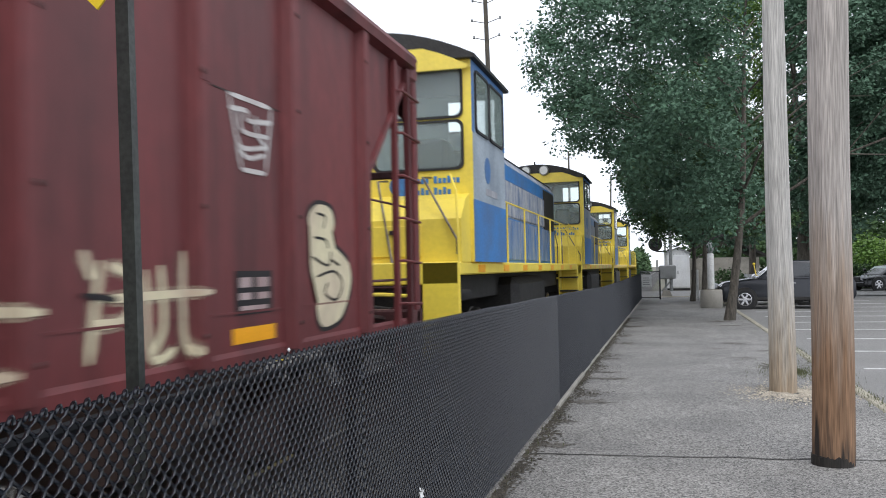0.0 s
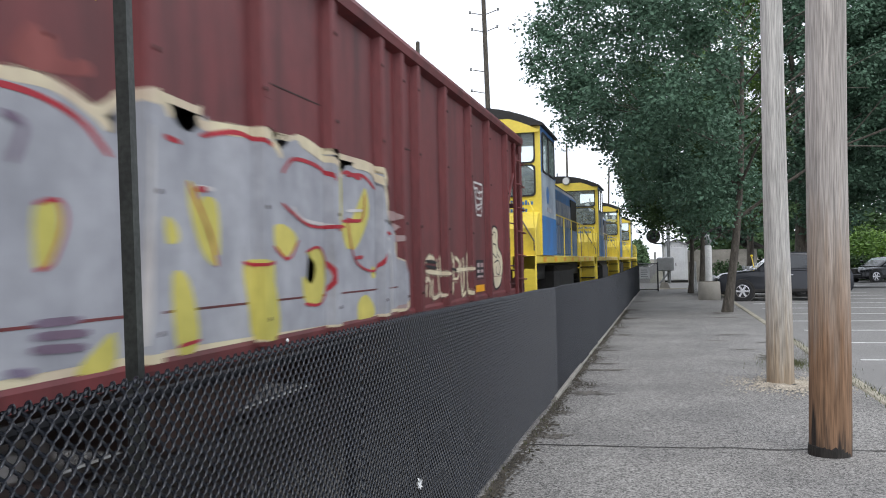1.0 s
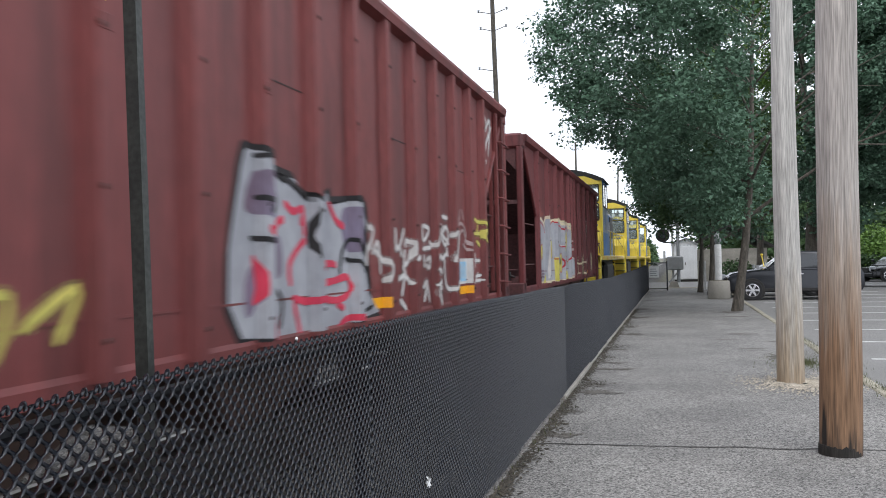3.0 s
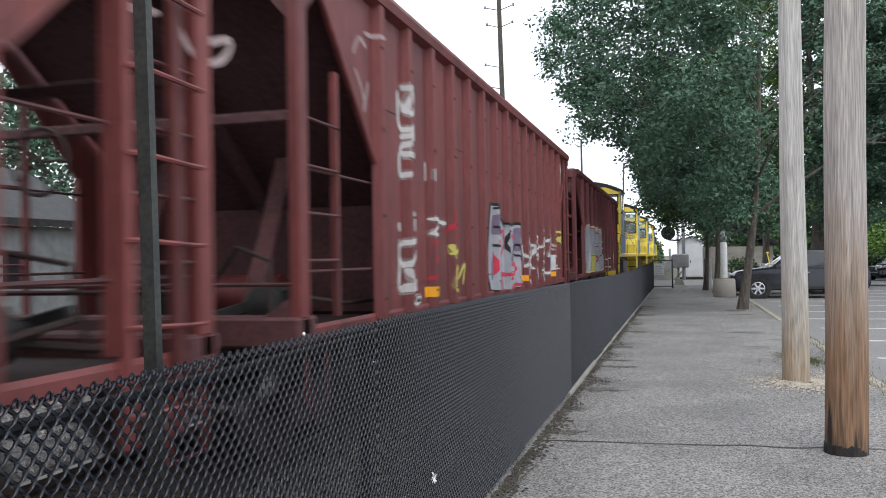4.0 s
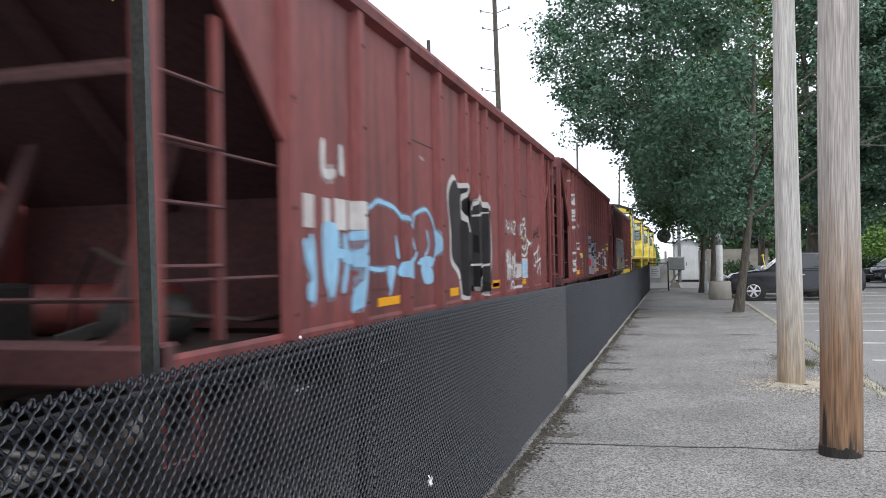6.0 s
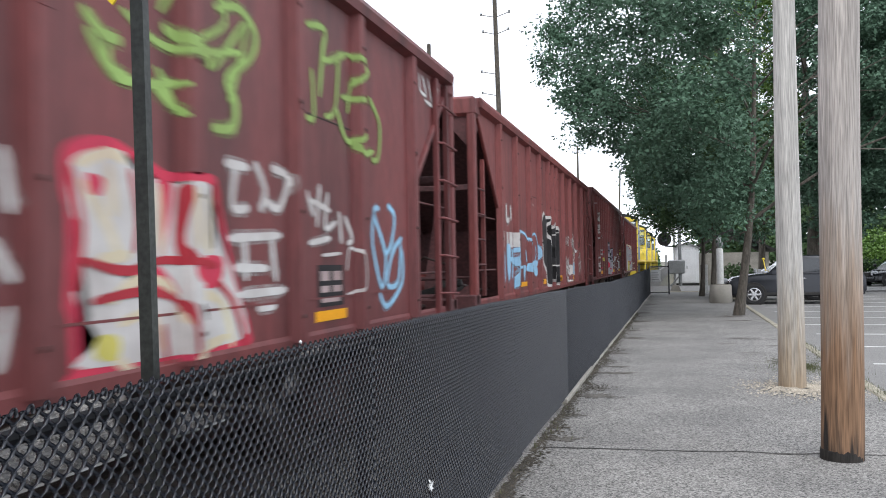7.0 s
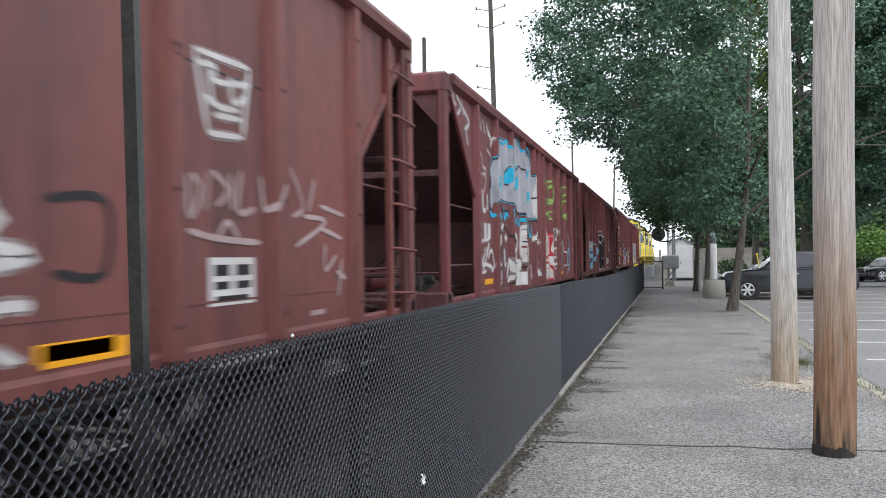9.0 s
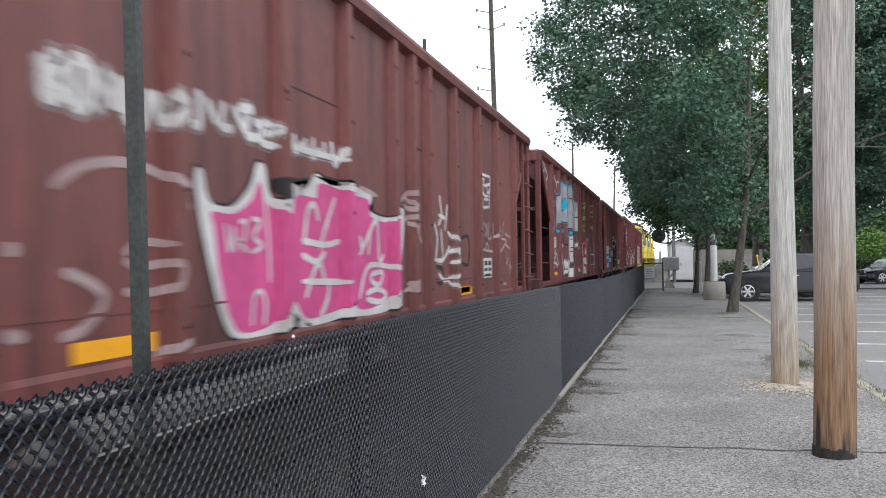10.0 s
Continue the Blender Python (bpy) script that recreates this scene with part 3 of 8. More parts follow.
def banded(name, top, mid, low, z1, z2, tar=False):
    """Weathered pole wood: bare at the foot, bleached upward, with long drying checks."""
    m = mat(name, top, 0.85, var=0.38, scale=2, grain=13, bump=0.9, alt=tuple(c * 0.72 for c in top), streak=(9, 9, 0.3))
    n, l = m.node_tree.nodes, m.node_tree.links
    b = n["Principled BSDF"]
    src = b.inputs["Base Color"].links[0].from_socket
    tc, sep, ad, nz = n.new("ShaderNodeTexCoord"), n.new("ShaderNodeSeparateXYZ"), n.new("ShaderNodeMath"), n.new("ShaderNodeTexNoise")
    mp = n.new("ShaderNodeMapping")
    mp.inputs["Scale"].default_value = (14, 14, 0.8)
    l.new(tc.outputs["Object"], sep.inputs[0])
    l.new(tc.outputs["Object"], mp.inputs[0])
    l.new(mp.outputs[0], nz.inputs[0])
    nz.inputs["Scale"].default_value, nz.inputs["Detail"].default_value = 1.6, 4
    mu = n.new("ShaderNodeMath")
    mu.operation, mu.inputs[1].default_value = "MULTIPLY_ADD", 1.6
    l.new(nz.outputs[0], mu.inputs[0])
    l.new(sep.outputs[2], mu.inputs[2])
    ramp = n.new("ShaderNodeValToRGB")
    e = ramp.color_ramp.elements
    e[0].position, e[0].color = z1 / 5, (*low, 1)
    e[1].position, e[1].color = z2 / 5, (1, 1, 1, 1)
    if tar:
        k = e.new(0.185)
        k.color = (0.07, 0.06, 0.055, 1)
        k = e.new(0.235)
        k.color = (*low, 1)
    k = e.new((z1 + z2) / 10)
    k.color = (*mid, 1)
    dv = n.new("ShaderNodeMath")
    dv.operation, dv.inputs[1].default_value = "DIVIDE", 5
    l.new(mu.outputs[0], dv.inputs[0])
    l.new(dv.outputs[0], ramp.inputs[0])
    mx = n.new("ShaderNodeMix")
    mx.data_type, mx.blend_type = "RGBA", "MULTIPLY"
    mx.inputs[0].default_value = 1.0
    l.new(src, mx.inputs[6])
    l.new(ramp.outputs[0], mx.inputs[7])
    l.new(mx.outputs[2], b.inputs["Base Color"])
    return m


POLE_A = banded("brown_pole_timber", (0.45, 0.41, 0.375), (0.86, 0.75, 0.65), (0.62, 0.4, 0.25), 1.6, 3.0, True)
POLE_B = banded("grey_pole_timber", (0.52, 0.5, 0.465), (0.93, 0.87, 0.79), (0.78, 0.63, 0.47), 1.0, 2.4)
TARRED = mat("tarred_wood", (0.03, 0.026, 0.022), 0.8, var=0.4, scale=4, grain=20, bump=0.6, streak=(6, 6, 0.6))
timber_pole(1.2, 7.12, 0.156, 0.135, 9.5, POLE_A, (0, 1.1, 0), "brown weathered timber utility pole with a tarred foot", TARRED)
timber_pole(1.31, 10.95, 0.16, 0.085, 10.5, POLE_B, (0, 0.3, 0), "bleached grey timber utility pole standing in wood chips")

# ---- trees ----
def leaf_cloud(clumps, per, size, seed):
    """Leaves as bent little blades, in clumps (centre, radius)."""
    rng = np.random.default_rng(seed)
    cs = np.array([c for c, r in clumps])
    rs = np.array([r for c, r in clumps])
    n = len(cs) * per
    d = rng.normal(size=(n, 3))
    d /= np.linalg.norm(d, axis=1)[:, None]
    rad = np.repeat(rs, per) * rng.uniform(0.05, 1, n) ** 0.5
    p = np.repeat(cs, per, axis=0) + d * rad[:, None] * np.array([1, 1, 0.8])
    a = rng.normal(size=(n, 3))
    a[:, 2] = -np.abs(a[:, 2]) * 0.6
    a /= np.linalg.norm(a, axis=1)[:, None]
    b = np.cross(a, rng.normal(size=(n, 3)))
    b /= np.linalg.norm(b, axis=1)[:, None]
    c = np.cross(a, b)
    s = (size * rng.uniform(0.6, 1.25, n))[:, None]
    v = np.stack([p, p + a * s * 0.5 + b * s * 0.3 + c * s * 0.08, p + a * s, p + a * s * 0.5 - b * s * 0.3 + c * s * 0.08], 1).reshape(-1, 3)
    k = np.arange(n)[:, None] * 4
    f = np.concatenate([k + [0, 1, 2], k + [0, 2, 3]]).tolist()
    return v.tolist(), f


def limbs(root, height, spread, n, r0, rng, lean=(0, 0), first=0.25):
    """A tapered trunk with limbs and twigs. Gives the shape and the tips."""
    s, tips = Shape(), []
    pts = [(root[0] + lean[0] * u + 0.12 * math.sin(u * 5 + root[1]), root[1] + lean[1] * u, root[2] + height * u) for u in np.linspace(0, 1, 12)]
    s.tube(pts, [r0 * 1.35] + [r0 * (1 - 0.86 * u) for u in np.linspace(0.09, 1, 11)], 12)
    for i in range(n):
        u = first + (0.95 - first) * (i + rng.uniform(0, 0.8)) / n
        j = min(10, int(u * 11))
        p = Vector(pts[j])
        az = i * 2.4 + rng.uniform(-0.4, 0.4)
        ln = spread * (1.05 - 0.55 * abs(u - 0.35) - 0.35 * u) * rng.uniform(0.75, 1.1)
        d = Vector((math.cos(az), math.sin(az), rng.uniform(0.35, 0.9)))
        q = p + d * ln * 0.5
        e = q + Vector((d.x, d.y, d.z * 0.5)) * ln * 0.5
        r = r0 * (1 - 0.8 * u) * 0.55
        s.tube([p, (p + q) / 2 + Vector((0, 0, 0.05)), q, e], [r, r * 0.75, r * 0.5, r * 0.15], 7, False)
        tips += [tuple(q), tuple((q + e) / 2), tuple(e)]
        for k in range(3):
            w = q + Vector((d.x + rng.uniform(-0.9, 0.9), d.y + rng.uniform(-0.9, 0.9), rng.uniform(-0.1, 0.8))).normalized() * ln * 0.42
            s.tube([q, (q + w) / 2, w], [r * 0.4, r * 0.3, r * 0.1], 5, False)
            tips.append(tuple(w))
    return s, tips


def tree(x, y, height, spread, base, n_limbs, r0, seed, label, clumps_extra, per, size, crown_lo, material=LEAF, lean=(0, 0), shape=(1, 1, 1), off=(0, 0), count=130, cut=None):
    rng = np.random.default_rng(seed)
    th = thing("tree", label, "tree", "trees beside the path", at=pose(x, y, base))
    s, tips = limbs((0, 0, 0), height * 0.74, spread, n_limbs, r0, rng, lean, 0.32)
    part("trunk", s, BARK, th, smooth=True)
    mid = (crown_lo + height) / 2
    cl = []
    for i in range(count):
        d = rng.normal(size=3)
        d /= np.linalg.norm(d)
        k = rng.uniform(0.45, 1.0) ** 0.6
        z = mid + d[2] * k * (height - crown_lo) / 2
        w = 1.0 - 0.35 * max(0, (z - mid) / (height - mid)) - 0.25 * max(0, (mid - z) / (mid - crown_lo))
        c = (off[0] + d[0] * k * spread * w * shape[0] + lean[0] * 0.6, off[1] + d[1] * k * spread * w * shape[1], z)
        cl.append((c, rng.uniform(0.4, 0.85)))
    cl += [(t, 0.45) for t in tips if t[2] > crown_lo] + clumps_extra
    if cut:
        cl = [q for q in cl if cut(q[0][0] + x, q[0][1] + y, q[0][2] + base)]
    v, f = leaf_cloud(cl, per, size, seed)
    part("crown", raw_mesh("crown", v, f, material), material, th)
    return th


def near_cut(x, y, z):
    edge = -1.2 if z < 4.8 else -1.2 - (z - 4.8) * 2.4 if z < 5.5 else -2.9 - (z - 5.5) * 0.55
    side = 2.5 + 0.5 * noise.noise((y, z, 3)) if z < 4.6 else 0.064 * y + 0.45 + 0.4 * noise.noise((y, z * 1.5, 3))
    return edge < x < side and (z > 2.9 or x > 0.2)


def far_cut(x, y, z):
    return x > -1.7 + 0.4 * max(0, 3.6 - z)


tree(1.62, 24.8, 13.5, 5.7, -0.1, 18, 0.13, 3, "broad green pear tree beside the path", [], 190, 0.14, 2.3, lean=(0.9, 0), off=(-1.0, 0.5), count=520, cut=near_cut)
tree(1.35, 35.6, 10.5, 4.2, -0.1, 14, 0.12, 5, "green pear tree in the row beside the path", [], 110, 0.16, 2.6, LEAFFAR, off=(-0.8, 0), count=260, cut=far_cut)
tree(1.0, 38.0, 9.5, 3.6, -0.1, 12, 0.11, 7, "green pear tree in the row beside the path", [], 100, 0.16, 2.6, off=(-0.6, 0), count=180, cut=far_cut)
tree(6.2, 43.0, 17.0, 7.0, -0.1, 9, 0.36, 11, "tall dark tree behind the parked vehicles", [], 120, 0.22, 2.4, off=(0.5, -0.6), count=1000, cut=lambda x, y, z: x > 5.3)
tree(14.0, 46.0, 16.0, 6.5, -0.1, 9, 0.35, 13, "tall dark tree at the edge of the car park", [], 130, 0.2, 3.2, count=700)
tree(4.3, 47.5, 18.0, 2.9, -0.1, 10, 0.2, 17, "yellow-green tree behind the row", [], 100, 0.16, 3.8, LEAFLIGHT, count=300)


def hedge(name, label, x0, x1, y0, y1, h, n, size, material, seed, base=-0.12):
    rng = np.random.default_rng(seed)
    cl = []
    for i in range(n):
        x, y = rng.uniform(x0, x1), rng.uniform(y0, y1)
        top = h * (0.72 + 0.4 * noise.noise((x * 0.25, y * 0.25, seed)))
        cl.append(((x, y, base + rng.uniform(0.05, 1) ** 0.8 * top), h * 0.16 + 0.25))
    v, f = leaf_cloud(cl, 90, size, seed)
    return tagged(new(name, raw_mesh(name, v, f, material)), label, "shrubs", kind="stuff")


hedge("shrubs", "bright green shrubs behind the car park", 11, 30, 56, 62, 4.6, 260, 0.28, LEAFLIGHT, 21)
hedge("shrubs", "dark clipped hedge along the car park edge", 3, 30, 54, 56, 1.7, 160, 0.22, LEAFFAR, 22)
hedge("far_woods", "distant green trees along the railway", -22, -5.0, 150, 230, 5.5, 330, 0.8, LEAFFAR, 23)
hedge("far_woods", "distant trees beyond the level crossing", 3, 60, 95, 130, 11.0, 400, 0.8, LEAFFAR, 24)
hedge("far_woods", "dark trees on the far side of the railway", -34, -25, -10, 60, 15.0, 900, 0.35, LEAF, 25)

# ---- freight cars ----
CAR_L = 14.8
PANEL_X, RIB_X = 1.545, 1.625
TOP, SILL = 3.74, 0.98


def rib_profile(ribs):
    """Break points (y, x) of the side's surface: flat sheet with hat-shaped ribs."""
    pts = [(-CAR_L / 2, PANEL_X)]
    for r in sorted(ribs):
        pts += [(r - 0.085, PANEL_X), (r - 0.055, RIB_X), (r + 0.055, RIB_X), (r + 0.085, PANEL_X)]
    return pts + [(CAR_L / 2, PANEL_X)]


def surface_x(prof, y):
    return float(np.interp(y, [p[0] for p in prof], [p[1] for p in prof]))


DROP = RAIL - RAIL_HEAD     # the wheels stand this far under the bodies' own zero


def wheelset(parent, y, r=0.42):
    th = part("wheelset", Shape().tube([(-0.85, 0, 0), (0.85, 0, 0)], 0.075, 12), STEEL, parent, smooth=True, at=pose(0, y, r - DROP))
    for sx in (-1, 1):
        prof = [(0.1, -0.07), (0.16, -0.06), (0.3, -0.02), (0.34, -0.06), (r, -0.065), (r, 0.05), (r + 0.026, 0.056), (r + 0.026, 0.075), (0.34, 0.07), (0.3, 0.02), (0.14, 0.03), (0.1, 0.07)]
        part("wheel", Shape().lathe([(a, -sx * b) for a, b in prof], 28, (sx * 0.75, 0, 0), "x"), STEEL, th, smooth=True)
        part("axle_cap", Shape().lathe([(0.1, -0.05), (0.1, 0.05)], 10, (sx * 0.95, 0, 0), "x"), BLACKIRON, th)
    return th


def truck(parent, y, base=1.75, r=0.42, material=GRIME):
    """Two side frames with springs, a bolster and two wheelsets."""
    wheels = [wheelset(parent, y + k * base / 2, r) for k in (-1, 1)]
    for sx in (-1, 1):
        h = base / 2
        out = [(-h - 0.2, r - 0.12), (-h - 0.2, r + 0.14), (-h + 0.15, r + 0.2), (-0.35, r + 0.28), (0.35, r + 0.28), (h - 0.15, r + 0.2), (h + 0.2, r + 0.14), (h + 0.2, r - 0.12),
               (h - 0.2, r - 0.1), (0.42, r - 0.24), (-0.42, r - 0.24), (-h + 0.2, r - 0.1)]
        part("side_frame", Shape().slab([(y + a, b - DROP) for a, b in out], 0, sx * 1.0 - 0.055, sx * 1.0 + 0.055), material, parent)
        for k in (-0.2, 0, 0.2):
            coil = [(sx * 1.08 + 0.075 * math.cos(a), y + k + 0.075 * math.sin(a), r - DROP - 0.17 + 0.3 * a / 31.4) for a in np.linspace(0, 31.4, 41)]
            part("spring", Shape().tube(coil, 0.018, 5), BLACKIRON, parent, smooth=True)
    part("bolster", Shape().box((-1.1, y - 0.2, r - DROP + 0.12), (1.1, y + 0.2, r - DROP + 0.34), 0.03), material, parent)
    return wheels


def coupler(parent, y, sgn, material=GRIME):
    s = Shape().box((-0.07, min(y, y + sgn * 0.55), 0.78), (0.07, max(y, y + sgn * 0.55), 0.92), 0.02)
    s.slab([(-0.16, y + sgn * 0.5), (0.16, y + sgn * 0.5), (0.17, y + sgn * 0.68), (0.06, y + sgn * 0.74), (0.0, y + sgn * 0.62), (-0.12, y + sgn * 0.76), (-0.18, y + sgn * 0.66)], 2, 0.72, 0.98)
    part("coupler", s, material, parent)
    pts = [(0.3, y + sgn * 0.1, 0.75), (0.32, y + sgn * 0.35, 0.55), (0.28, y + sgn * 0.55, 0.42), (0.2, y + sgn * 0.75, 0.5)]
    part("air_hose", Shape().tube(pts, 0.022, 8), RUBBER, parent, smooth=True)


def hopper_car(label, paint, ribs, middle, double_ladder=False, top=3.74, deep=()):
    """An open hopper wagon. ribs: places of the side posts; middle: where its middle stands at the start; deep: bays whose chutes hang low."""
    th = thing("hopper_car", label, "freight car", "hopper cars of the train", at=pose(TRACK_X, middle, RAIL))
    red = REDS[paint]
    e = CAR_L / 2
    t0, t1 = e - 1.68, e - 0.35       # last side post; end of the body at the top
    prof = rib_profile(ribs)
    for sx in (-1, 1):
        out = [(-t0 - 0.08, SILL), (t0 + 0.08, SILL), (t0 + 0.08, 2.38), (t1, top - 0.2), (t1, top), (-t1, top), (-t1, top - 0.2), (-t0 - 0.08, 2.38)]
        part("side_sheet", Shape().slab(out, 0, sx * PANEL_X - 0.012, sx * PANEL_X + (0.0 if sx > 0 else 0.012)), red, th)
        me = None
        for r in ribs:
            q = [(PANEL_X - 0.002, -0.085), (RIB_X, -0.055), (RIB_X, 0.055), (PANEL_X - 0.002, 0.085)]
            if me is None:
                me = Shape().slab([(sx * a, b) for a, b in q], 2, SILL + 0.0, top - 0.1).mesh("side_post", red)
            part("side_post", me, red, th, at=pose(0, r, 0))
        s = Shape().slab([(sx * (PANEL_X + 0.002), top - 0.13), (sx * (RIB_X + 0.015), top - 0.1), (sx * (RIB_X + 0.03), top - 0.02), (sx * (RIB_X + 0.01), top + 0.03), (sx * (PANEL_X - 0.1), top + 0.03), (sx * (PANEL_X - 0.1), top - 0.02)], 1, -t1 - 0.1, t1 + 0.1)
        part("top_chord", s, red, th)
        part("side_sill", Shape().slab([(sx * (PANEL_X + 0.001), SILL - 0.06), (sx * (PANEL_X + 0.016), SILL - 0.06), (sx * (PANEL_X + 0.016), SILL + 0.02), (sx * (PANEL_X + 0.001), SILL + 0.05)], 1, -e + 0.1, e - 0.1), red, th)
        for sg in (-1, 1):
            part("end_flange", Shape().beam((sx * (PANEL_X + 0.012), sg * (t0 + 0.08), 2.36), (sx * (PANEL_X + 0.012), sg * t1, top - 0.22), 0.05, 0.06, 0.01), red, th)
        # weld seam of the lower sheet
        part("seam", Shape().box((sx * (PANEL_X + 0.003) - 0.003, -t0, SILL + 0.28), (sx * (PANEL_X + 0.003) + 0.003, t0, SILL + 0.295)), red, th)
        for r in ribs[::2]:
            part("rivet_plate", Shape().box((sx * RIB_X - 0.004, r - 0.03, 2.62), (sx * RIB_X + 0.006, r + 0.03, 2.7), 0.003), red, th)
    # bolt heads on the near side posts, and dark seams between some of them
    bolt = Shape().lathe([(0.017, 0), (0.015, 0.012), (0.006, 0.015)], 6, (0, 0, 0), "x").mesh("bolt", GRIME)
    for i, r in enumerate(ribs):
        for z in (1.16, 1.9, 2.66, 3.36):
            part("bolt", bolt, None, th, at=pose(RIB_X - 0.001, r + (0.03 if i % 2 else -0.025), z + 0.04 * noise.noise((r, z, 0))))
            part("bolt", bolt, None, th, at=pose(PANEL_X - 0.001, r + 0.125, z + 0.11))
    for i in range(1, len(ribs) - 1, 3):
        lo, hi = sorted((ribs[i], ribs[i + 1]))
        part("panel_seam", Shape().box((PANEL_X - 0.002, lo + 0.1, 2.62 + 0.02 * i), (PANEL_X + 0.004, hi - 0.12, 2.63 + 0.02 * i)), GRIME, th)
    # sloped end sheets, end frames, ladders
    for sg in (-1, 1):
        # sloped sheet, its colour darkened to carry the recess's shade
        s = Shape()
        s.add([(-1.5, sg * t1, top - 0.1), (1.5, sg * t1, top - 0.1), (1.5, sg * (e - 4.2), 1.0), (-1.5, sg * (e - 4.2), 1.0), (-1.5, sg * (t1 - 0.03), top - 0.14), (1.5, sg * (t1 - 0.03), top - 0.14), (1.5, sg * (e - 4.25), 0.95), (-1.5, sg * (e - 4.25), 0.95)],
              [(0, 1, 2, 3), (7, 6, 5, 4), (0, 4, 5, 1), (3, 2, 6, 7), (0, 3, 7, 4), (1, 5, 6, 2)])
        part("slope_sheet", s, ENDSHADE, th, "dark red sloped end sheet with shade in its colour")
        s = Shape().box((-1.6, min(sg * t1, sg * (t1 + 0.3)), top - 0.24), (1.6, max(sg * t1, sg * (t1 + 0.3)), top + 0.03), 0.04)
        part("end_top_beam", s, red, th)
        ye = sg * (e - 0.12)
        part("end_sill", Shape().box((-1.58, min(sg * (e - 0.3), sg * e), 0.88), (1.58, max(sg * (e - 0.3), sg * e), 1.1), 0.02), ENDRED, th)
        part("platform", Shape().box((-1.5, min(sg * (e - 0.3), sg * (t0 - 0.6)), 0.93), (1.5, max(sg * (e - 0.3), sg * (t0 - 0.6)), 0.97)), GRIME, th)
        part("centre_sill", Shape().box((-0.2, min(sg * (e - 0.1), sg * (e - 3.4)), 0.7), (0.2, max(sg * (e - 0.1), sg * (e - 3.4)), 0.96), 0.02), GRIME, th)
        part("mid_crossbar", Shape().box((-1.5, ye - 0.035, 2.5), (1.5, ye + 0.035, 2.58), 0.01), ENDSHADE, th)
        for sx in (-1, 1):
            part("corner_post", Shape().box((sx * 1.53 - 0.055, ye - 0.07, 1.08), (sx * 1.53 + 0.055, ye + 0.07, top - 0.2), 0.02), red, th)
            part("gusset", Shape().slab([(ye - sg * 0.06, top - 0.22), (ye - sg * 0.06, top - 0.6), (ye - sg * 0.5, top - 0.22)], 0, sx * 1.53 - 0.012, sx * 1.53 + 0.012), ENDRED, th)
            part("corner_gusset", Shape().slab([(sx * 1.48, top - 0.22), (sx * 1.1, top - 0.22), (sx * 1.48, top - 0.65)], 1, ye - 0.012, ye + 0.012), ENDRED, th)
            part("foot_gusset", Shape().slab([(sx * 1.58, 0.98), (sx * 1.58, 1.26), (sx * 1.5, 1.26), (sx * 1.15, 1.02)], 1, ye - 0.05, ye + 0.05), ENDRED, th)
            part("slope_brace", Shape().beam((sx * 0.62, sg * (e - 1.0), 1.0), (sx * 0.62, sg * (e - 1.75), 2.45), 0.16, 0.07, 0.01), ENDRED, th)
            xs = sx * 1.5
            for z in (1.42, 2.18):
                part("side_grab_iron", Shape().tube([(xs, sg * (e - 0.18), z), (xs, sg * (t0 + 0.06), z - 0.0)], 0.013, 6), ENDRED, th)
            if double_ladder:
                part("ladder_stile", Shape().box((xs - 0.03, sg * (e - 0.85) - 0.03, 1.05), (xs + 0.03, sg * (e - 0.85) + 0.03, 3.0), 0.006), red, th)
                for z in (1.5, 1.85, 2.2, 2.55):
                    part("side_grab_iron", Shape().tube([(xs + sx * 0.03, sg * (e - 0.16), z), (xs + sx * 0.03, sg * (e - 0.85), z)], 0.013, 6), ENDRED, th)
        # side ladder at the leading end, in the plane of the side
        if sg > 0:
            for yy in (e - 0.42, e - 0.84):
                part("ladder_stile", Shape().box((1.55, yy - 0.035, 0.6), (1.61, yy + 0.035, top - 0.14), 0.008), red, th)
            for z in np.arange(0.75, 3.5, 0.42):
                part("ladder_rung", Shape().tube([(1.6, e - 0.86, z + 0.02), (1.66, e - 0.82, z + 0.02), (1.67, e - 0.41, z), (1.67, e - 0.3, z), (1.6, e - 0.3, z)], 0.014, 6), red, th)
        part("end_rail", Shape().tube([(-1.5, ye + sg * 0.02, 1.33), (1.5, ye + sg * 0.02, 1.33)], 0.016, 6), ENDRED, th)
        part("reservoir", Shape().tube([(-0.9, sg * (e - 1.9), 1.18), (0.5, sg * (e - 1.9), 1.18)], 0.2, 14), red, th, smooth=True)
        part("valve", Shape().box((0.55, sg * (e - 1.5) - 0.12, 1.0), (0.85, sg * (e - 1.5) + 0.12, 1.3), 0.03), BLACKIRON, th)
        part("brake_pipe", Shape().tube([(1.3, sg * (e - 0.2), 1.0), (0.9, sg * (e - 0.8), 1.1), (0.7, sg * (e - 1.5), 1.12), (0.2, sg * (e - 2.4), 1.05)], 0.025, 6), GRIME, th)
        wall = sg * (e - 2.65)
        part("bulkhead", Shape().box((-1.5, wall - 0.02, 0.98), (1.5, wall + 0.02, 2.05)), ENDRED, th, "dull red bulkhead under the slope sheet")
        part("brake_cylinder", Shape().lathe([(0.05, -0.5), (0.15, -0.45), (0.16, 0.1), (0.08, 0.16), (0.03, 0.4)], 12, (0.95, sg * (e - 1.1), 1.16), "y"), BLACKIRON, th, smooth=True)
        part("brake_lever", Shape().beam((0.3, sg * (e - 0.9), 1.02), (1.2, sg * (e - 0.75), 1.25), 0.05, 0.1, 0.01), BLACKIRON, th)
        part("brake_rod", Shape().tube([(1.2, sg * (e - 0.75), 1.22), (1.25, sg * (e - 1.6), 1.12), (1.2, sg * (e - 2.5), 1.1)], 0.02, 6), GRIME, th)
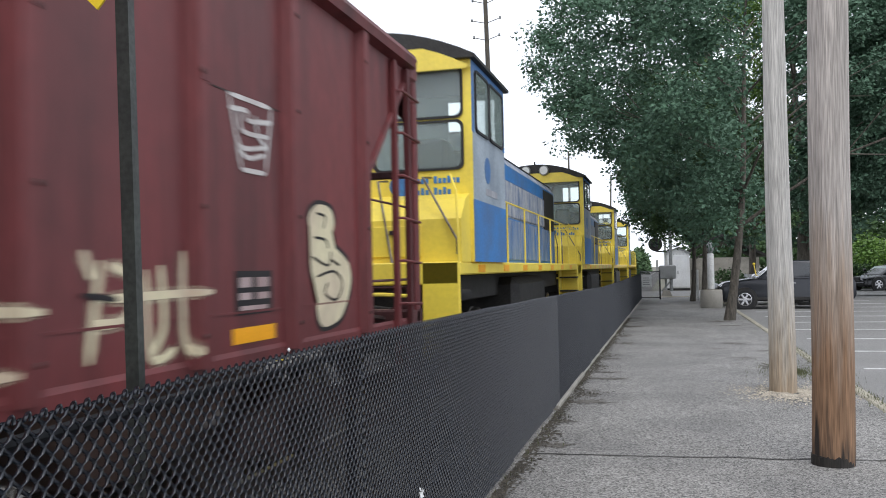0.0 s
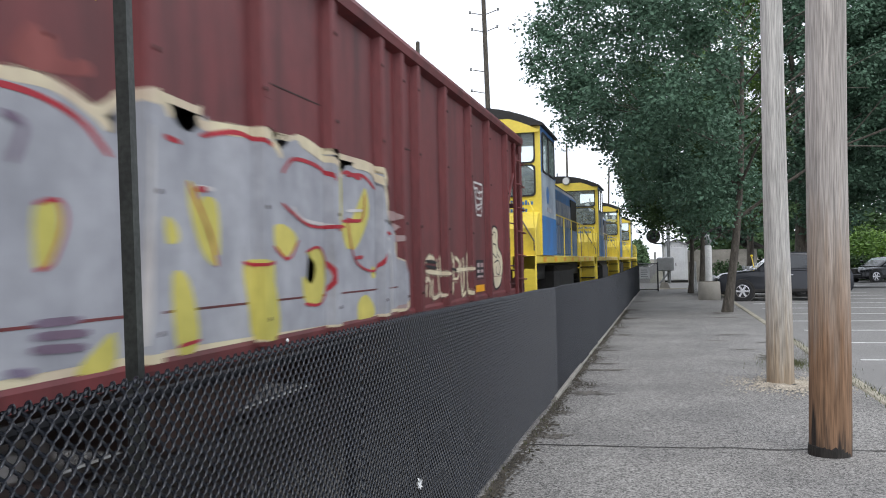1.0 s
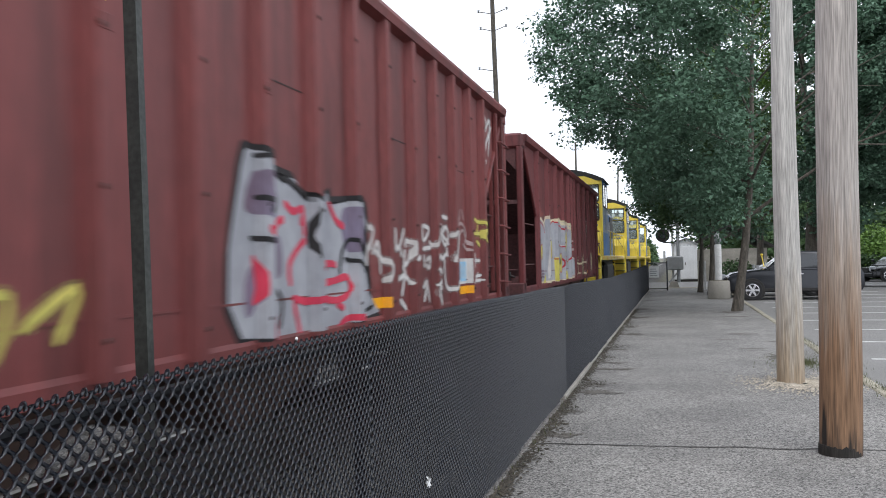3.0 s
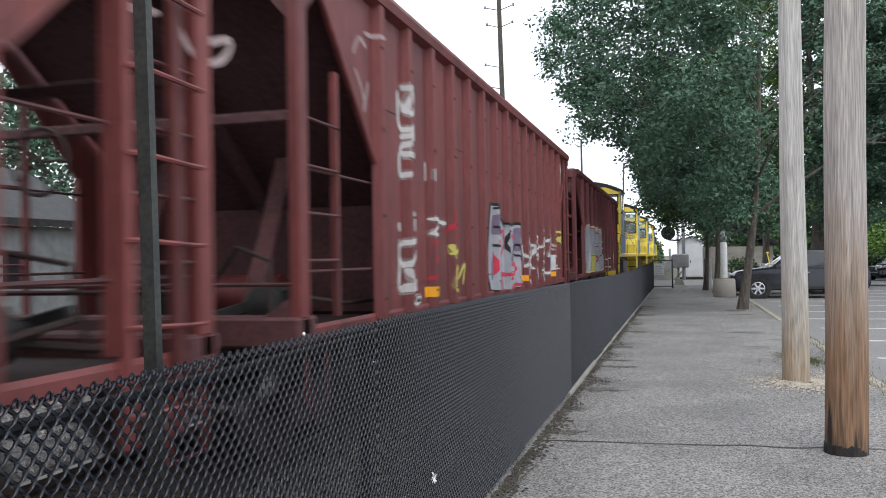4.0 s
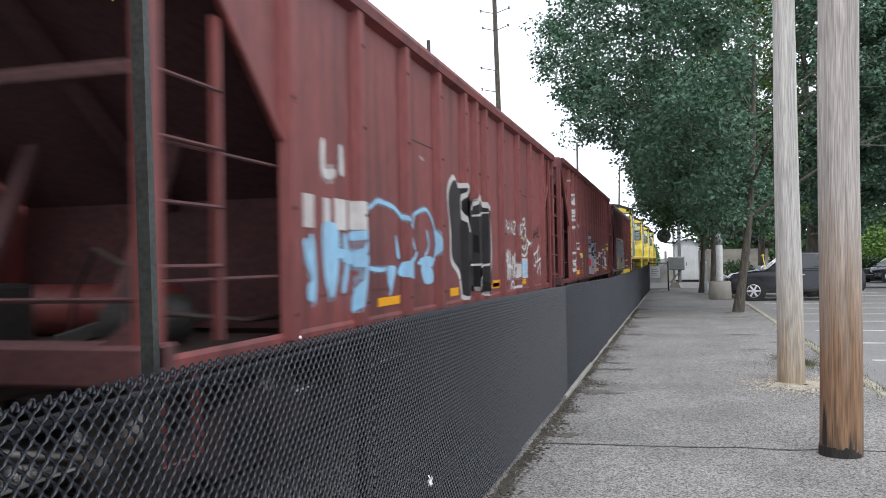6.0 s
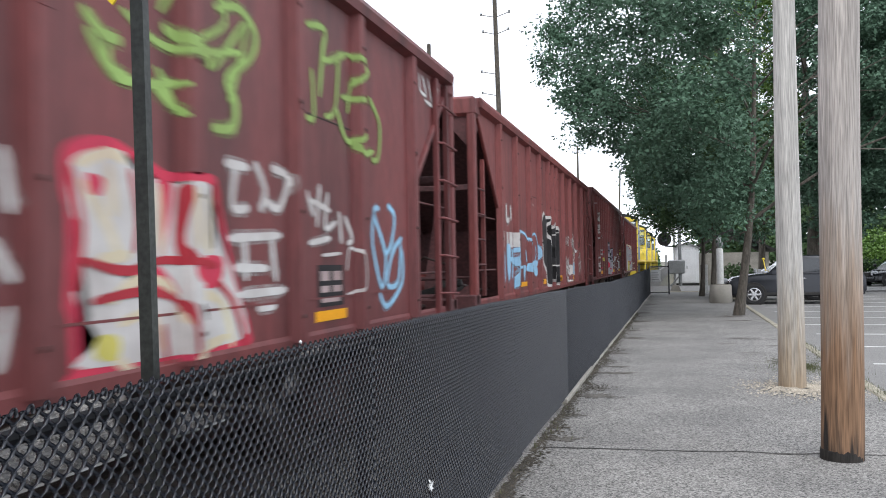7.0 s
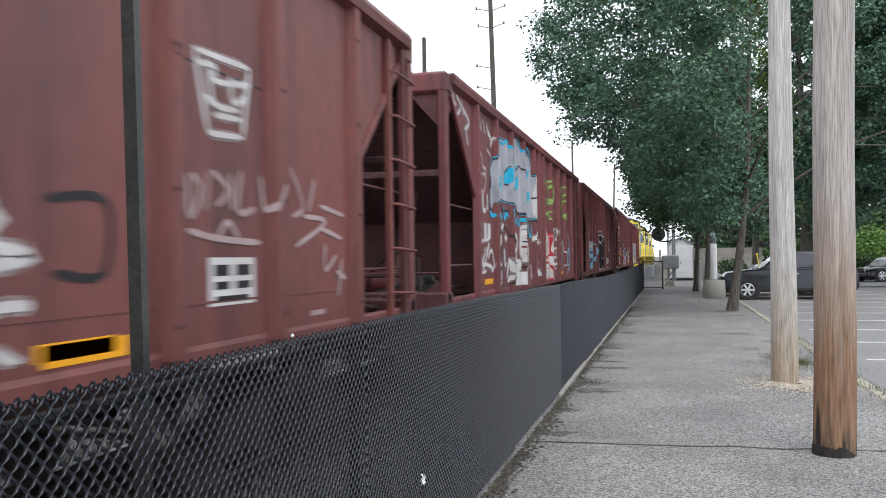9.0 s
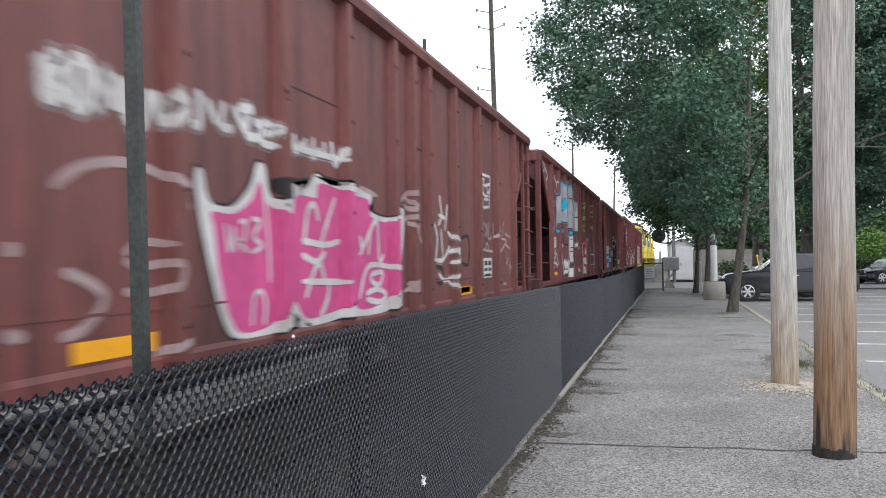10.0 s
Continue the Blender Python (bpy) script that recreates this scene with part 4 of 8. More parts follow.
        part("retainer_pipe", Shape().tube([(1.1, sg * (e - 0.5), 1.0), (1.05, sg * (e - 0.6), 1.5), (0.6, sg * (e - 0.9), 1.62), (0.2, sg * (e - 1.2), 1.35), (0.0, sg * (e - 1.4), 1.0)], 0.018, 6), GRIME, th)
        part("tool_box", Shape().box((-0.9, sg * (e - 1.2) - 0.2, 0.97), (-0.3, sg * (e - 1.2) + 0.2, 1.4), 0.03), BLACKIRON, th)
        part("slope_stiffener", Shape().beam((0.0, sg * (t1 - 0.05), top - 0.2), (0.0, sg * (e - 2.6), 2.0), 0.12, 0.08), ENDSHADE, th)
        coupler(th, sg * e, sg)
        part("stirrup_step", Shape().tube([(1.55, sg * (e - 0.15), 0.9), (1.57, sg * (e - 0.15), 0.45), (1.57, sg * (e - 0.5), 0.45), (1.55, sg * (e - 0.5), 0.9)], 0.016, 6), red, th)
    rim = [(-0.6 + 0.26 * math.cos(a), -e + 0.02, 2.3 + 0.26 * math.sin(a)) for a in np.linspace(0, 2 * math.pi, 25)]
    wheel = part("brake_wheel", Shape().tube(rim, 0.018, 6), GRIME, th, smooth=True)
    for k in range(5):
        a = 2 * math.pi * k / 5
        part("spoke", Shape().tube([(-0.6, -e + 0.02, 2.3), (-0.6 + 0.25 * math.cos(a), -e + 0.02, 2.3 + 0.25 * math.sin(a))], 0.012, 5), GRIME, wheel)
    # hopper bays under the body
    for y in (-3.1, 0.0, 3.1):
        low, half = (0.3, 0.3) if y in deep else (0.66, 0.4)
        s = Shape()
        for sg in (-1, 1):
            s.add([(-1.4, y + sg * 1.4, 1.0), (1.4, y + sg * 1.4, 1.0), (1.0, y + sg * half, low), (-1.0, y + sg * half, low)], [(0, 1, 2, 3)])
            s.add([(sg * 1.4, y - 1.4, 1.0), (sg * 1.4, y + 1.4, 1.0), (sg * 1.0, y + half, low), (sg * 1.0, y - half, low)], [(0, 1, 2, 3)])
        part("hopper_bay", s, CHUTE, th)
    part("load_floor", Shape().box((-1.5, -e + 3.5, 1.0), (1.5, e - 3.5, 1.06)), GRIME, th)
    wheels = truck(th, -e + 2.0) + truck(th, e - 2.0)
    return th, prof, wheels


STD = [5.68, 4.2, 2.98, 1.63, 0.48, -0.1, -0.72, -1.93, -3.12, -4.4, -5.72]
DENSE = [float(y) for y in np.linspace(5.62, -5.72, 15)]
CARS = {}
for key, label, paint, ribs, middle, dbl, top, deep in (
        ("a", "maroon open-top hopper freight car with a big silver graffiti piece", "maroon", STD, 1.27, False, 3.74, (-3.1, 0.0, 3.1)),
        ("b", "dull red close-ribbed hopper freight car with white and red tags", "dull", DENSE, -14.90, True, 3.87, (-3.1, 0.0)),
        ("c", "rust-red hopper freight car with black and pale blue graffiti", "brick", STD, -30.75, True, 3.74, (-3.1, 0.0)),
        ("d", "brown-red hopper freight car covered in silver, blue and green graffiti", "brown", STD, -46.51, False, 3.74, (-3.1,)),
        ("e", "brick-red hopper freight car with a pink graffiti piece", "rust", STD, -62.55, False, 3.74, ())):
    CARS[key] = (*hopper_car(label, paint, ribs, middle, dbl, top, deep), middle)


# ---- locomotives ----
def cab_window(th, frame_mat, y, lo, hi, open_right=False, plane="y", x=0.0, thick=0.06):
    """A rubber-framed pane. plane y: faces back, lo and hi are (x, z); plane x: on the side, lo and hi are (y, z)."""
    (a0, z0), (a1, z1) = lo, hi
    r, n, pts = 0.1, 5, []
    for cx, cz, s in ((a1 - r, z1 - r, 0), (a0 + r, z1 - r, 1), (a0 + r, z0 + r, 2), (a1 - r, z0 + r, 3)):
        for i in range(n + 1):
            a = (s + i / n) * math.pi / 2
            pts.append((cx + r * math.cos(a), cz + r * math.sin(a)))
    k = len(pts)
    inner = [(a + (0.035 if a < (a0 + a1) / 2 else -0.035), z + (0.035 if z < (z0 + z1) / 2 else -0.035)) for a, z in pts]
    at = (lambda p, d: (p[0], y - d, p[1])) if plane == "y" else (lambda p, d: (x + d, p[0], p[1]))
    s = Shape()
    v = [at(p, d) for d in (0.0, 0.03) for p in pts] + [at(p, d) for d in (0.0, 0.03) for p in inner]
    f = []
    for i in range(k):
        j = (i + 1) % k
        f += [(i, j, k + j, k + i), (k + i, k + j, 3 * k + j, 3 * k + i), (3 * k + i, 3 * k + j, 2 * k + j, 2 * k + i), (2 * k + i, 2 * k + j, j, i)]
    win = part("window", Shape().add(v, f), RUBBER, th, "black rubber window frame")
    pane = GLASS
    part("pane", Shape().slab(inner, 1 if plane == "y" else 0, *((y - 0.016, y - 0.01) if plane == "y" else (x + 0.01, x + 0.016))), pane, win)
    return win


def weld(s):
    """Joins cells of a wall: shared corners become one vertex, and faces between cells go."""
    seen, index = {}, []
    for p in s.v:
        key = tuple(round(c, 4) for c in p)
        index.append(seen.setdefault(key, len(seen)))
    count = {}
    faces = [tuple(index[i] for i in q) for q in s.f]
    for q in faces:
        count[frozenset(q)] = count.get(frozenset(q), 0) + 1
    s.v, s.f = list(seen), [q for q in faces if count[frozenset(q)] == 1]


def wall_with_holes(s, holes, a0, a1, z0, z1, at):
    """A thin wall in cells round rectangular holes; at(a, z, d) gives the place."""
    xs = sorted({a0, a1, *[h[0] for h in holes], *[h[2] for h in holes]})
    zs = sorted({z0, z1, *[h[1] for h in holes], *[h[3] for h in holes]})
    for i in range(len(xs) - 1):
        for j in range(len(zs) - 1):
            cx, cz = (xs[i] + xs[i + 1]) / 2, (zs[j] + zs[j + 1]) / 2
            if any(h[0] < cx < h[2] and h[1] < cz < h[3] for h in holes):
                continue
            v = [at(a, z, d) for a in (xs[i], xs[i + 1]) for z in (zs[j], zs[j + 1]) for d in (0.0, 0.04)]
            s.add(v, [(0, 1, 3, 2), (4, 6, 7, 5), (0, 4, 5, 1), (2, 3, 7, 6), (0, 2, 6, 4), (1, 5, 7, 3)])
    weld(s)
    return s


def locomotive(label, rear):
    """A yellow and blue switcher with its cab at the trailing end. Its own y starts at the trailing end sill."""
    th = thing("locomotive", label, "locomotive", "locomotives of the train", at=pose(TRACK_X, rear, RAIL))
    W, c0, c1 = 1.55, 0.75, 3.15
    deck, eave = 1.62, 4.52
    ln = 15.0
    part("frame_sill", Shape().box((-1.5, 0.1, deck - 0.18), (1.5, ln - 0.1, deck), 0.02), YELLOW, th)
    for sx in (-1, 1):
        for i in range(7):
            part("reflector", Shape().box((sx * 1.5 - 0.004, 1.2 + i * 1.95, deck - 0.15), (sx * 1.5 + 0.006, 1.65 + i * 1.95, deck - 0.04)), ORANGE, th)
    part("fuel_tank", Shape().box((-1.3, 5.6, 0.45), (1.3, 9.4, 1.35), 0.15), BLACKIRON, th)
    part("underframe", Shape().box((-0.9, 0.4, 1.0), (0.9, ln - 0.4, deck - 0.19), 0.02), BLACKIRON, th)
    # trailing end: buffer plate, corner steps
    for y0, sg in ((0.0, 1), (ln, -1)):
        part("end_plate", Shape().box((-1.5, min(y0, y0 + sg * 0.1), 1.32), (1.5, max(y0, y0 + sg * 0.1), deck), 0.015), YELLOW, th)
        coupler(th, y0, -sg, BLACKIRON)
        for sx in (-1, 1):
            s = Shape().box((min(sx * 1.0, sx * 1.5), min(y0, y0 + sg * 0.06), 0.3), (max(sx * 1.0, sx * 1.5), max(y0, y0 + sg * 0.06), deck), 0.01)
            part("step_end_panel", s, YELLOW, th)
            for z in (0.4, 0.8, 1.2):
                part("step_tread", Shape().box((min(sx * 1.0, sx * 1.52), min(y0 + sg * 0.06, y0 + sg * 0.6), z), (max(sx * 1.0, sx * 1.52), max(y0 + sg * 0.06, y0 + sg * 0.6), z + 0.04)), BLACKIRON, th)
            part("step_side_panel", Shape().box((sx * 1.0 - 0.015, min(y0 + sg * 0.06, y0 + sg * 0.62), 0.35), (sx * 1.0 + 0.015, max(y0 + sg * 0.06, y0 + sg * 0.62), deck - 0.18)), YELLOW, th)
            part("handrail", Shape().tube([(sx * 1.5, y0 + sg * 0.04, 0.7), (sx * 1.5, y0 + sg * 0.02, deck + 0.4), (sx * 1.46, y0 + sg * 0.1, deck + 0.95), (sx * 1.3, y0 + sg * 0.45, deck + 1.2)], 0.017, 6), YELLOW, th)
            part("handrail", Shape().tube([(sx * 0.9, y0 + sg * 0.04, deck - 0.1), (sx * 0.9, y0 + sg * 0.02, deck + 0.6), (sx * 0.8, y0 + sg * 0.4, deck + 1.35)], 0.017, 6), STEEL, th)
    # cab: sloped lower body, walls with openings, roof
    part("cab_base", Shape().slab([(c0, deck), (c0 + 0.0, 2.5), (c1, 2.5), (c1, deck)], 0, -W + 0.001, W - 0.001), YELLOW, th)
    s = Shape().slab([(0.2, deck), (c0 - 0.002, deck), (c0 - 0.002, 2.58), (0.5, 2.5), (0.2, 2.2)], 0, -1.5, 1.5)
    part("battery_box", s, YELLOW, th)
    part("grab_rail", Shape().tube([(0.55, 0.16, deck - 0.2), (0.55, 0.1, deck), (0.3, 0.3, 2.75), (0.3, c0 - 0.03, 2.8)], 0.017, 6), STEEL, th)
    part("grab_rail", Shape().tube([(1.46, 0.12, deck + 0.1), (1.46, 0.1, deck + 0.3), (0.95, 0.3, 2.78), (0.95, c0 - 0.03, 2.82)], 0.017, 6), STEEL, th)
    part("end_pipe", Shape().tube([(0.2, 0.0, 1.2), (0.5, -0.12, 1.2), (0.85, -0.14, 1.18), (0.92, -0.1, 0.9), (0.9, 0.0, 0.5)], 0.028, 7), YELLOW, th, smooth=True)
    part("end_pipe", Shape().tube([(-0.2, 0.0, 1.1), (0.3, -0.2, 1.05), (0.75, -0.22, 1.0), (0.8, -0.16, 0.6)], 0.025, 7), BLACKIRON, th, smooth=True)
    for sx in (-0.55, 0.55):
        part("box_door", Shape().box((sx - 0.4, 0.175, deck + 0.08), (sx + 0.4, 0.2, deck + 0.5), 0.006), YELLOW, th)
        part("door_latch", Shape().box((sx - 0.05, 0.15, deck + 0.38), (sx + 0.05, 0.175, deck + 0.44), 0.004), BLACKIRON, th)
    holes = [(-1.4, 2.95, -0.12, 3.6), (0.12, 2.95, 1.4, 3.6), (-1.4, 3.68, -0.12, 4.36), (0.12, 3.68, 1.4, 4.36)]
    back = wall_with_holes(Shape(), holes, -W, W, 2.5, eave, lambda a, z, d: (a, c0 + d, z))
    part("cab_back_wall", back, YELLOW, th, "yellow cab end wall with four windows")
    for x0, z0, x1, z1 in holes:
        cab_window(th, RUBBER, c0, (x0 - 0.03, z0 - 0.03), (x1 + 0.03, z1 + 0.03))
    front = wall_with_holes(Shape(), [(-1.4, 3.62, -0.6, 4.36), (0.6, 3.62, 1.4, 4.36)], -W, W, 2.5, eave, lambda a, z, d: (a, c1 - d, z))
    part("cab_front_wall", front, SILVER, th)
    for sx in (-1, 1):
        sh = [(c0 + 0.22, 3.5, c0 + 1.08, 4.34), (c0 + 1.18, 3.5, c1 - 0.2, 4.34)]
        side = wall_with_holes(Shape(), sh, c0 + 0.04, c1 - 0.04, 2.5, eave, lambda a, z, d: (sx * (W - d), a, z))
        part("cab_side_wall", side, SILVER, th, "grey cab side wall")
        part("cab_window_band", Shape().box((min(sx * W, sx * (W + 0.005)), c0 + 0.0, eave - 0.17), (max(sx * W, sx * (W + 0.005)), c1, eave - 0.05)), BLUE, th, "blue band over the cab windows")
        for yy in (c0 + 0.0, c1 - 0.14):
            part("cab_window_band", Shape().box((min(sx * W, sx * (W + 0.005)), yy, 3.45), (max(sx * W, sx * (W + 0.005)), yy + 0.14, eave - 0.171)), BLUE, th, "blue band beside the cab windows")
        part("cab_side_base", Shape().box((min(sx * W, sx * (W + 0.006)), c0 + 0.02, deck), (max(sx * W, sx * (W + 0.006)), c1, 2.5)), BLUE, th, "blue lower cab side")
        for y0, z0, y1, z1 in sh:
            if sx > 0:
                cab_window(th, RUBBER, 0, (y0 - 0.03, z0 - 0.03), (y1 + 0.03, z1 + 0.03), plane="x", x=W)
        part("emblem", Shape().lathe([(0.2, 0), (0.2, 0.006)], 20, (sx * W if sx > 0 else -W - 0.006, (c0 + c1) / 2 - 0.2, 3.0), "x"), BLUE, th, "round blue emblem")
        part("number_bar", Shape().box((sx * W - 0.004, c0 + 0.85, 2.62), (sx * W + 0.006, c1 - 0.7, 2.72)), PAINTS["silver"], th)
    arch = [(x, eave + 0.42 * (1 - (x / (W + 0.08)) ** 2)) for x in np.linspace(-W - 0.08, W + 0.08, 15)]
    part("cab_roof", Shape().slab(arch + [(W + 0.08, eave - 0.05), (-W - 0.08, eave - 0.05)], 1, c0 - 0.12, c1 + 0.1), BLACKIRON, th, "weathered dark arched cab roof")
    part("roof_end", Shape().slab([(x * 0.95, min(z - 0.16, eave + 0.12)) for x, z in arch] + [(W - 0.05, eave - 0.2), (-W + 0.05, eave - 0.2)], 1, c0 - 0.123, c0 - 0.1), YELLOW, th)
    for x in (-0.3, 0.3):
        part("number_lamp", Shape().lathe([(0.15, -0.1), (0.17, -0.02), (0.17, 0.1)], 16, (x, c0 - 0.13, eave + 0.2), "y"), GALV, th, smooth=True)
        part("lamp_lens", Shape().lathe([(0.13, -0.012), (0.13, 0)], 16, (x, c0 - 0.24, eave + 0.2), "y"), SIGNWHITE, th)
    part("window_wiper", Shape().tube([(0.75, c0 - 0.05, 4.45), (0.4, c0 - 0.06, 3.85)], 0.014, 6), STEEL, th)
    for k, words in enumerate(((4, 6), (4, 4))):
        x = 0.66
        for n in words:
            for i in range(n):
                h = 0.1 if i == 0 else 0.07 + 0.03 * ((i * 7 + k) % 3 == 0)
                part("lettering_bar", Shape().box((x, c0 - 0.012, 2.74 - 0.16 * k), (x + 0.045, c0 - 0.002, 2.74 - 0.16 * k + h)), BLUE, th)
                x += 0.066
            x += 0.06
    part("emblem", Shape().lathe([(0.16, -0.012), (0.16, 0.002)], 20, (0.48, c0, 2.72), "y"), BLUE, th, "round blue emblem")
    part("seat", Shape().box((0.5, c0 + 0.7, 2.5), (1.0, c0 + 1.2, 3.5), 0.08), BLACKIRON, th)
    part("control_stand", Shape().box((0.6, c1 - 0.7, 2.5), (1.3, c1 - 0.2, 3.45), 0.05), BLACKIRON, th)
    # hood
    h0, h1, hw, ht = c1, ln - 1.3, 0.98, 3.84
    hp = [(-hw, deck), (hw, deck), (hw, ht - 0.18), (hw - 0.12, ht), (-hw + 0.12, ht), (-hw, ht - 0.18)]
    part("hood_roof", Shape().box((-hw + 0.1, h0, ht), (hw - 0.1, h1, ht + 0.03), 0.01), BLACKIRON, th, "soot-dark hood roof")
    part("hood", Shape().slab(hp, 1, h0, h1), PATCHY, th, "long hood with peeling grey and blue paint")
    for sx in (-1, 1):
        part("hood_lower_band", Shape().box((min(sx * hw, sx * (hw + 0.006)), h0, deck), (max(sx * hw, sx * (hw + 0.006)), h1, deck + 0.95)), BLUE, th, "blue lower hood side")
        part("hood_top_band", Shape().box((min(sx * hw, sx * (hw + 0.008)), h0, ht - 0.5), (max(sx * hw, sx * (hw + 0.008)), h1, ht - 0.19)), BLUE, th)
        for i in range(9):
            y = h0 + 0.35 + i * 1.08
            part("hood_door", Shape().box((min(sx * (hw + 0.004), sx * (hw + 0.03)), y, deck + 0.98), (max(sx * (hw + 0.004), sx * (hw + 0.03)), y + 0.98, ht - 0.52), 0.01), PATCHY, th)
            part("hood_door", Shape().box((min(sx * (hw + 0.007), sx * (hw + 0.03)), y, deck + 0.08), (max(sx * (hw + 0.007), sx * (hw + 0.03)), y + 0.98, deck + 0.92), 0.01), PEELBLUE, th)
        part("radiator_grille", Shape().box((min(sx * hw, sx * (hw + 0.05)), h1 - 2.2, ht - 1.3), (max(sx * hw, sx * (hw + 0.05)), h1 - 0.4, ht - 0.25), 0.02), BLACKIRON, th)
        part("side_handrail", Shape().tube([(sx * 1.46, c1 + 0.1, deck + 1.05), (sx * 1.46, ln - 0.3, deck + 1.05)], 0.018, 6), YELLOW, th)
        for i in range(7):
            y = c1 + 0.6 + i * 1.85
            part("handrail_stanchion", Shape().tube([(sx * 1.46, y, deck), (sx * 1.46, y, deck + 1.05)], 0.018, 6), YELLOW, th)
    part("end_handrail", Shape().tube([(-1.46, ln - 0.3, deck + 1.05), (1.46, ln - 0.3, deck + 1.05)], 0.018, 6), YELLOW, th)
    for y in (h0 + 2.2, h0 + 4.2):
        part("exhaust_stack", Shape().lathe([(0.16, 0), (0.15, 0.25), (0.18, 0.32), (0.12, 0.32)], 14, (0, y, ht + 0.03)), BLACKIRON, th, smooth=True)
    part("horn", Shape().lathe([(0.03, 0), (0.04, 0.25), (0.1, 0.42)], 12, (0.5, c1 - 0.5, eave + 0.42), "y"), GALV, th, smooth=True)
    part("antenna", Shape().tube([(-0.3, c1 - 0.6, eave + 0.3), (-0.3, c1 - 0.6, eave + 0.75)], 0.03, 6), BLACKIRON, th)
    wheels = truck(th, 3.0, 2.4, 0.5, BLACKIRON) + truck(th, ln - 3.0, 2.4, 0.5, BLACKIRON)
    return th, wheels


LOCOS = []
for i, label in enumerate(("yellow and blue diesel switcher locomotive with peeling hood paint", "yellow and blue diesel switcher coupled ahead of another",
                           "yellow and blue diesel switcher in the middle of the set", "yellow and blue diesel switcher leading the train")):
    LOCOS.append((*locomotive(label, 10.65 + 16.15 * i), 10.65 + 16.15 * i))


# ---- lettering and graffiti, laid over the ribbed sides ----
def drape(car, name, verts, faces, material, lift, label):
    """Lays a flat drawing (y, z) on a car's near side, following sheet and ribs."""
    th, prof = CARS[car][0], CARS[car][1]
    bm = bmesh.new()
    vs = [bm.verts.new((0, p[0], p[1])) for p in verts]
    for q in faces:
        try:
            bm.faces.new([vs[i] for i in q])
        except ValueError:
            pass
    bmesh.ops.triangulate(bm, faces=bm.faces[:])
    lo, hi = min(p[0] for p in verts), max(p[0] for p in verts)
    for y, _ in prof[1:-1]:
        if lo < y < hi:
            bmesh.ops.bisect_plane(bm, geom=bm.verts[:] + bm.edges[:] + bm.faces[:], plane_co=(0, y, 0), plane_no=(0, 1, 0))
    ys, xs = [p[0] for p in prof], [p[1] for p in prof]
    for v in bm.verts:
        v.co.x = float(np.interp(v.co.y, ys, xs)) + lift + v.co.x
    for q in bm.faces:
        if q.normal.x < 0:
            q.normal_flip()
    me = bpy.data.meshes.new(name)
    bm.to_mesh(me)
    bm.free()
    me.materials.append(material)
    return part(name, me, material, th, label)


def block(car, y0, y1, z0, z1, color, lift=0.004, label="", name="painted_panel"):
    m = color if isinstance(color, bpy.types.Material) else PAINTS[color]
    return drape(car, name, [(y0, z0), (y1, z0), (y1, z1), (y0, z1)], [(0, 1, 2, 3)], m, lift, label)


def blob(car, y0, y1, z0, z1, pts, color, lift, label="", grow=0.0, name="graffiti"):
    """A smooth closed shape through points given as fractions of a box."""
    n, out = len(pts), []
    for i in range(n):
        p = [Vector(pts[(i + k) % n]) for k in (-1, 0, 1, 2)]
        for j in range(4):
            t = j / 4
            out.append(0.5 * (2 * p[1] + (p[2] - p[0]) * t + (2 * p[0] - 5 * p[1] + 4 * p[2] - p[3]) * t * t + (3 * p[1] - p[0] - 3 * p[2] + p[3]) * t ** 3))
    c = sum(out, Vector((0, 0))) / len(out)
    w, h = y1 - y0, z1 - z0
    v = [(y0 + q.x * w + grow * (1 if q.x > c.x else -1), max(SILL + 0.03, z0 + q.y * h + grow * (1 if q.y > c.y else -1))) for q in out]
    return drape(car, name, v, [tuple(range(len(v)))], PAINTS[color], lift, label)


def ribbon(points, width, k0=0):
    """A spray stroke along points, with round-ish ends; gives vertices and quads."""
    pts = [Vector(p) for p in points]
    path = []
    for i in range(len(pts) - 1):
        p = [pts[max(0, i - 1)], pts[i], pts[i + 1], pts[min(len(pts) - 1, i + 2)]]
        for j in range(5):
            t = j / 5
            path.append(0.5 * (2 * p[1] + (p[2] - p[0]) * t + (2 * p[0] - 5 * p[1] + 4 * p[2] - p[3]) * t * t + (3 * p[1] - p[0] - 3 * p[2] + p[3]) * t ** 3))
    path.append(pts[-1])
    v, f = [], []
    for i, p in enumerate(path):
        d = path[min(i + 1, len(path) - 1)] - path[max(i - 1, 0)]
        d = d.normalized() if d.length > 1e-6 else Vector((1, 0))
        w = width * (0.45 if i in (0, len(path) - 1) else 1.0) * (0.85 + 0.3 * abs(noise.noise((p.x * 3, p.y * 3, 1))))
        v += [p + Vector((-d.y, d.x)) * w / 2, p - Vector((-d.y, d.x)) * w / 2]
        if i:
            k = k0 + 2 * i
            f.append((k - 2, k, k + 1, k - 1))
    return v, f


def strokes(car, y0, y1, z0, z1, lines, color, width, lift=0.005, label=""):
    """Strokes given as fractions of a box."""
    for i, ln in enumerate(lines):
        v, f = ribbon([(y0 + a * (y1 - y0), z0 + b * (z1 - z0)) for a, b in ln], width)
        drape(car, "graffiti", [(p.x, max(SILL + 0.02, p.y)) for p in v], f, PAINTS[color], lift + 0.0006 * i, label)
        if color in FOGS and lift < 0.0055 and width > 0.035:
            v, f = ribbon([(y0 + a * (y1 - y0), z0 + b * (z1 - z0)) for a, b in ln], width * 1.9)
            drape(car, "overspray", [(p.x, max(SILL + 0.02, p.y)) for p in v], f, FOGS[color], lift - 0.0024 + 0.0001 * i, "")


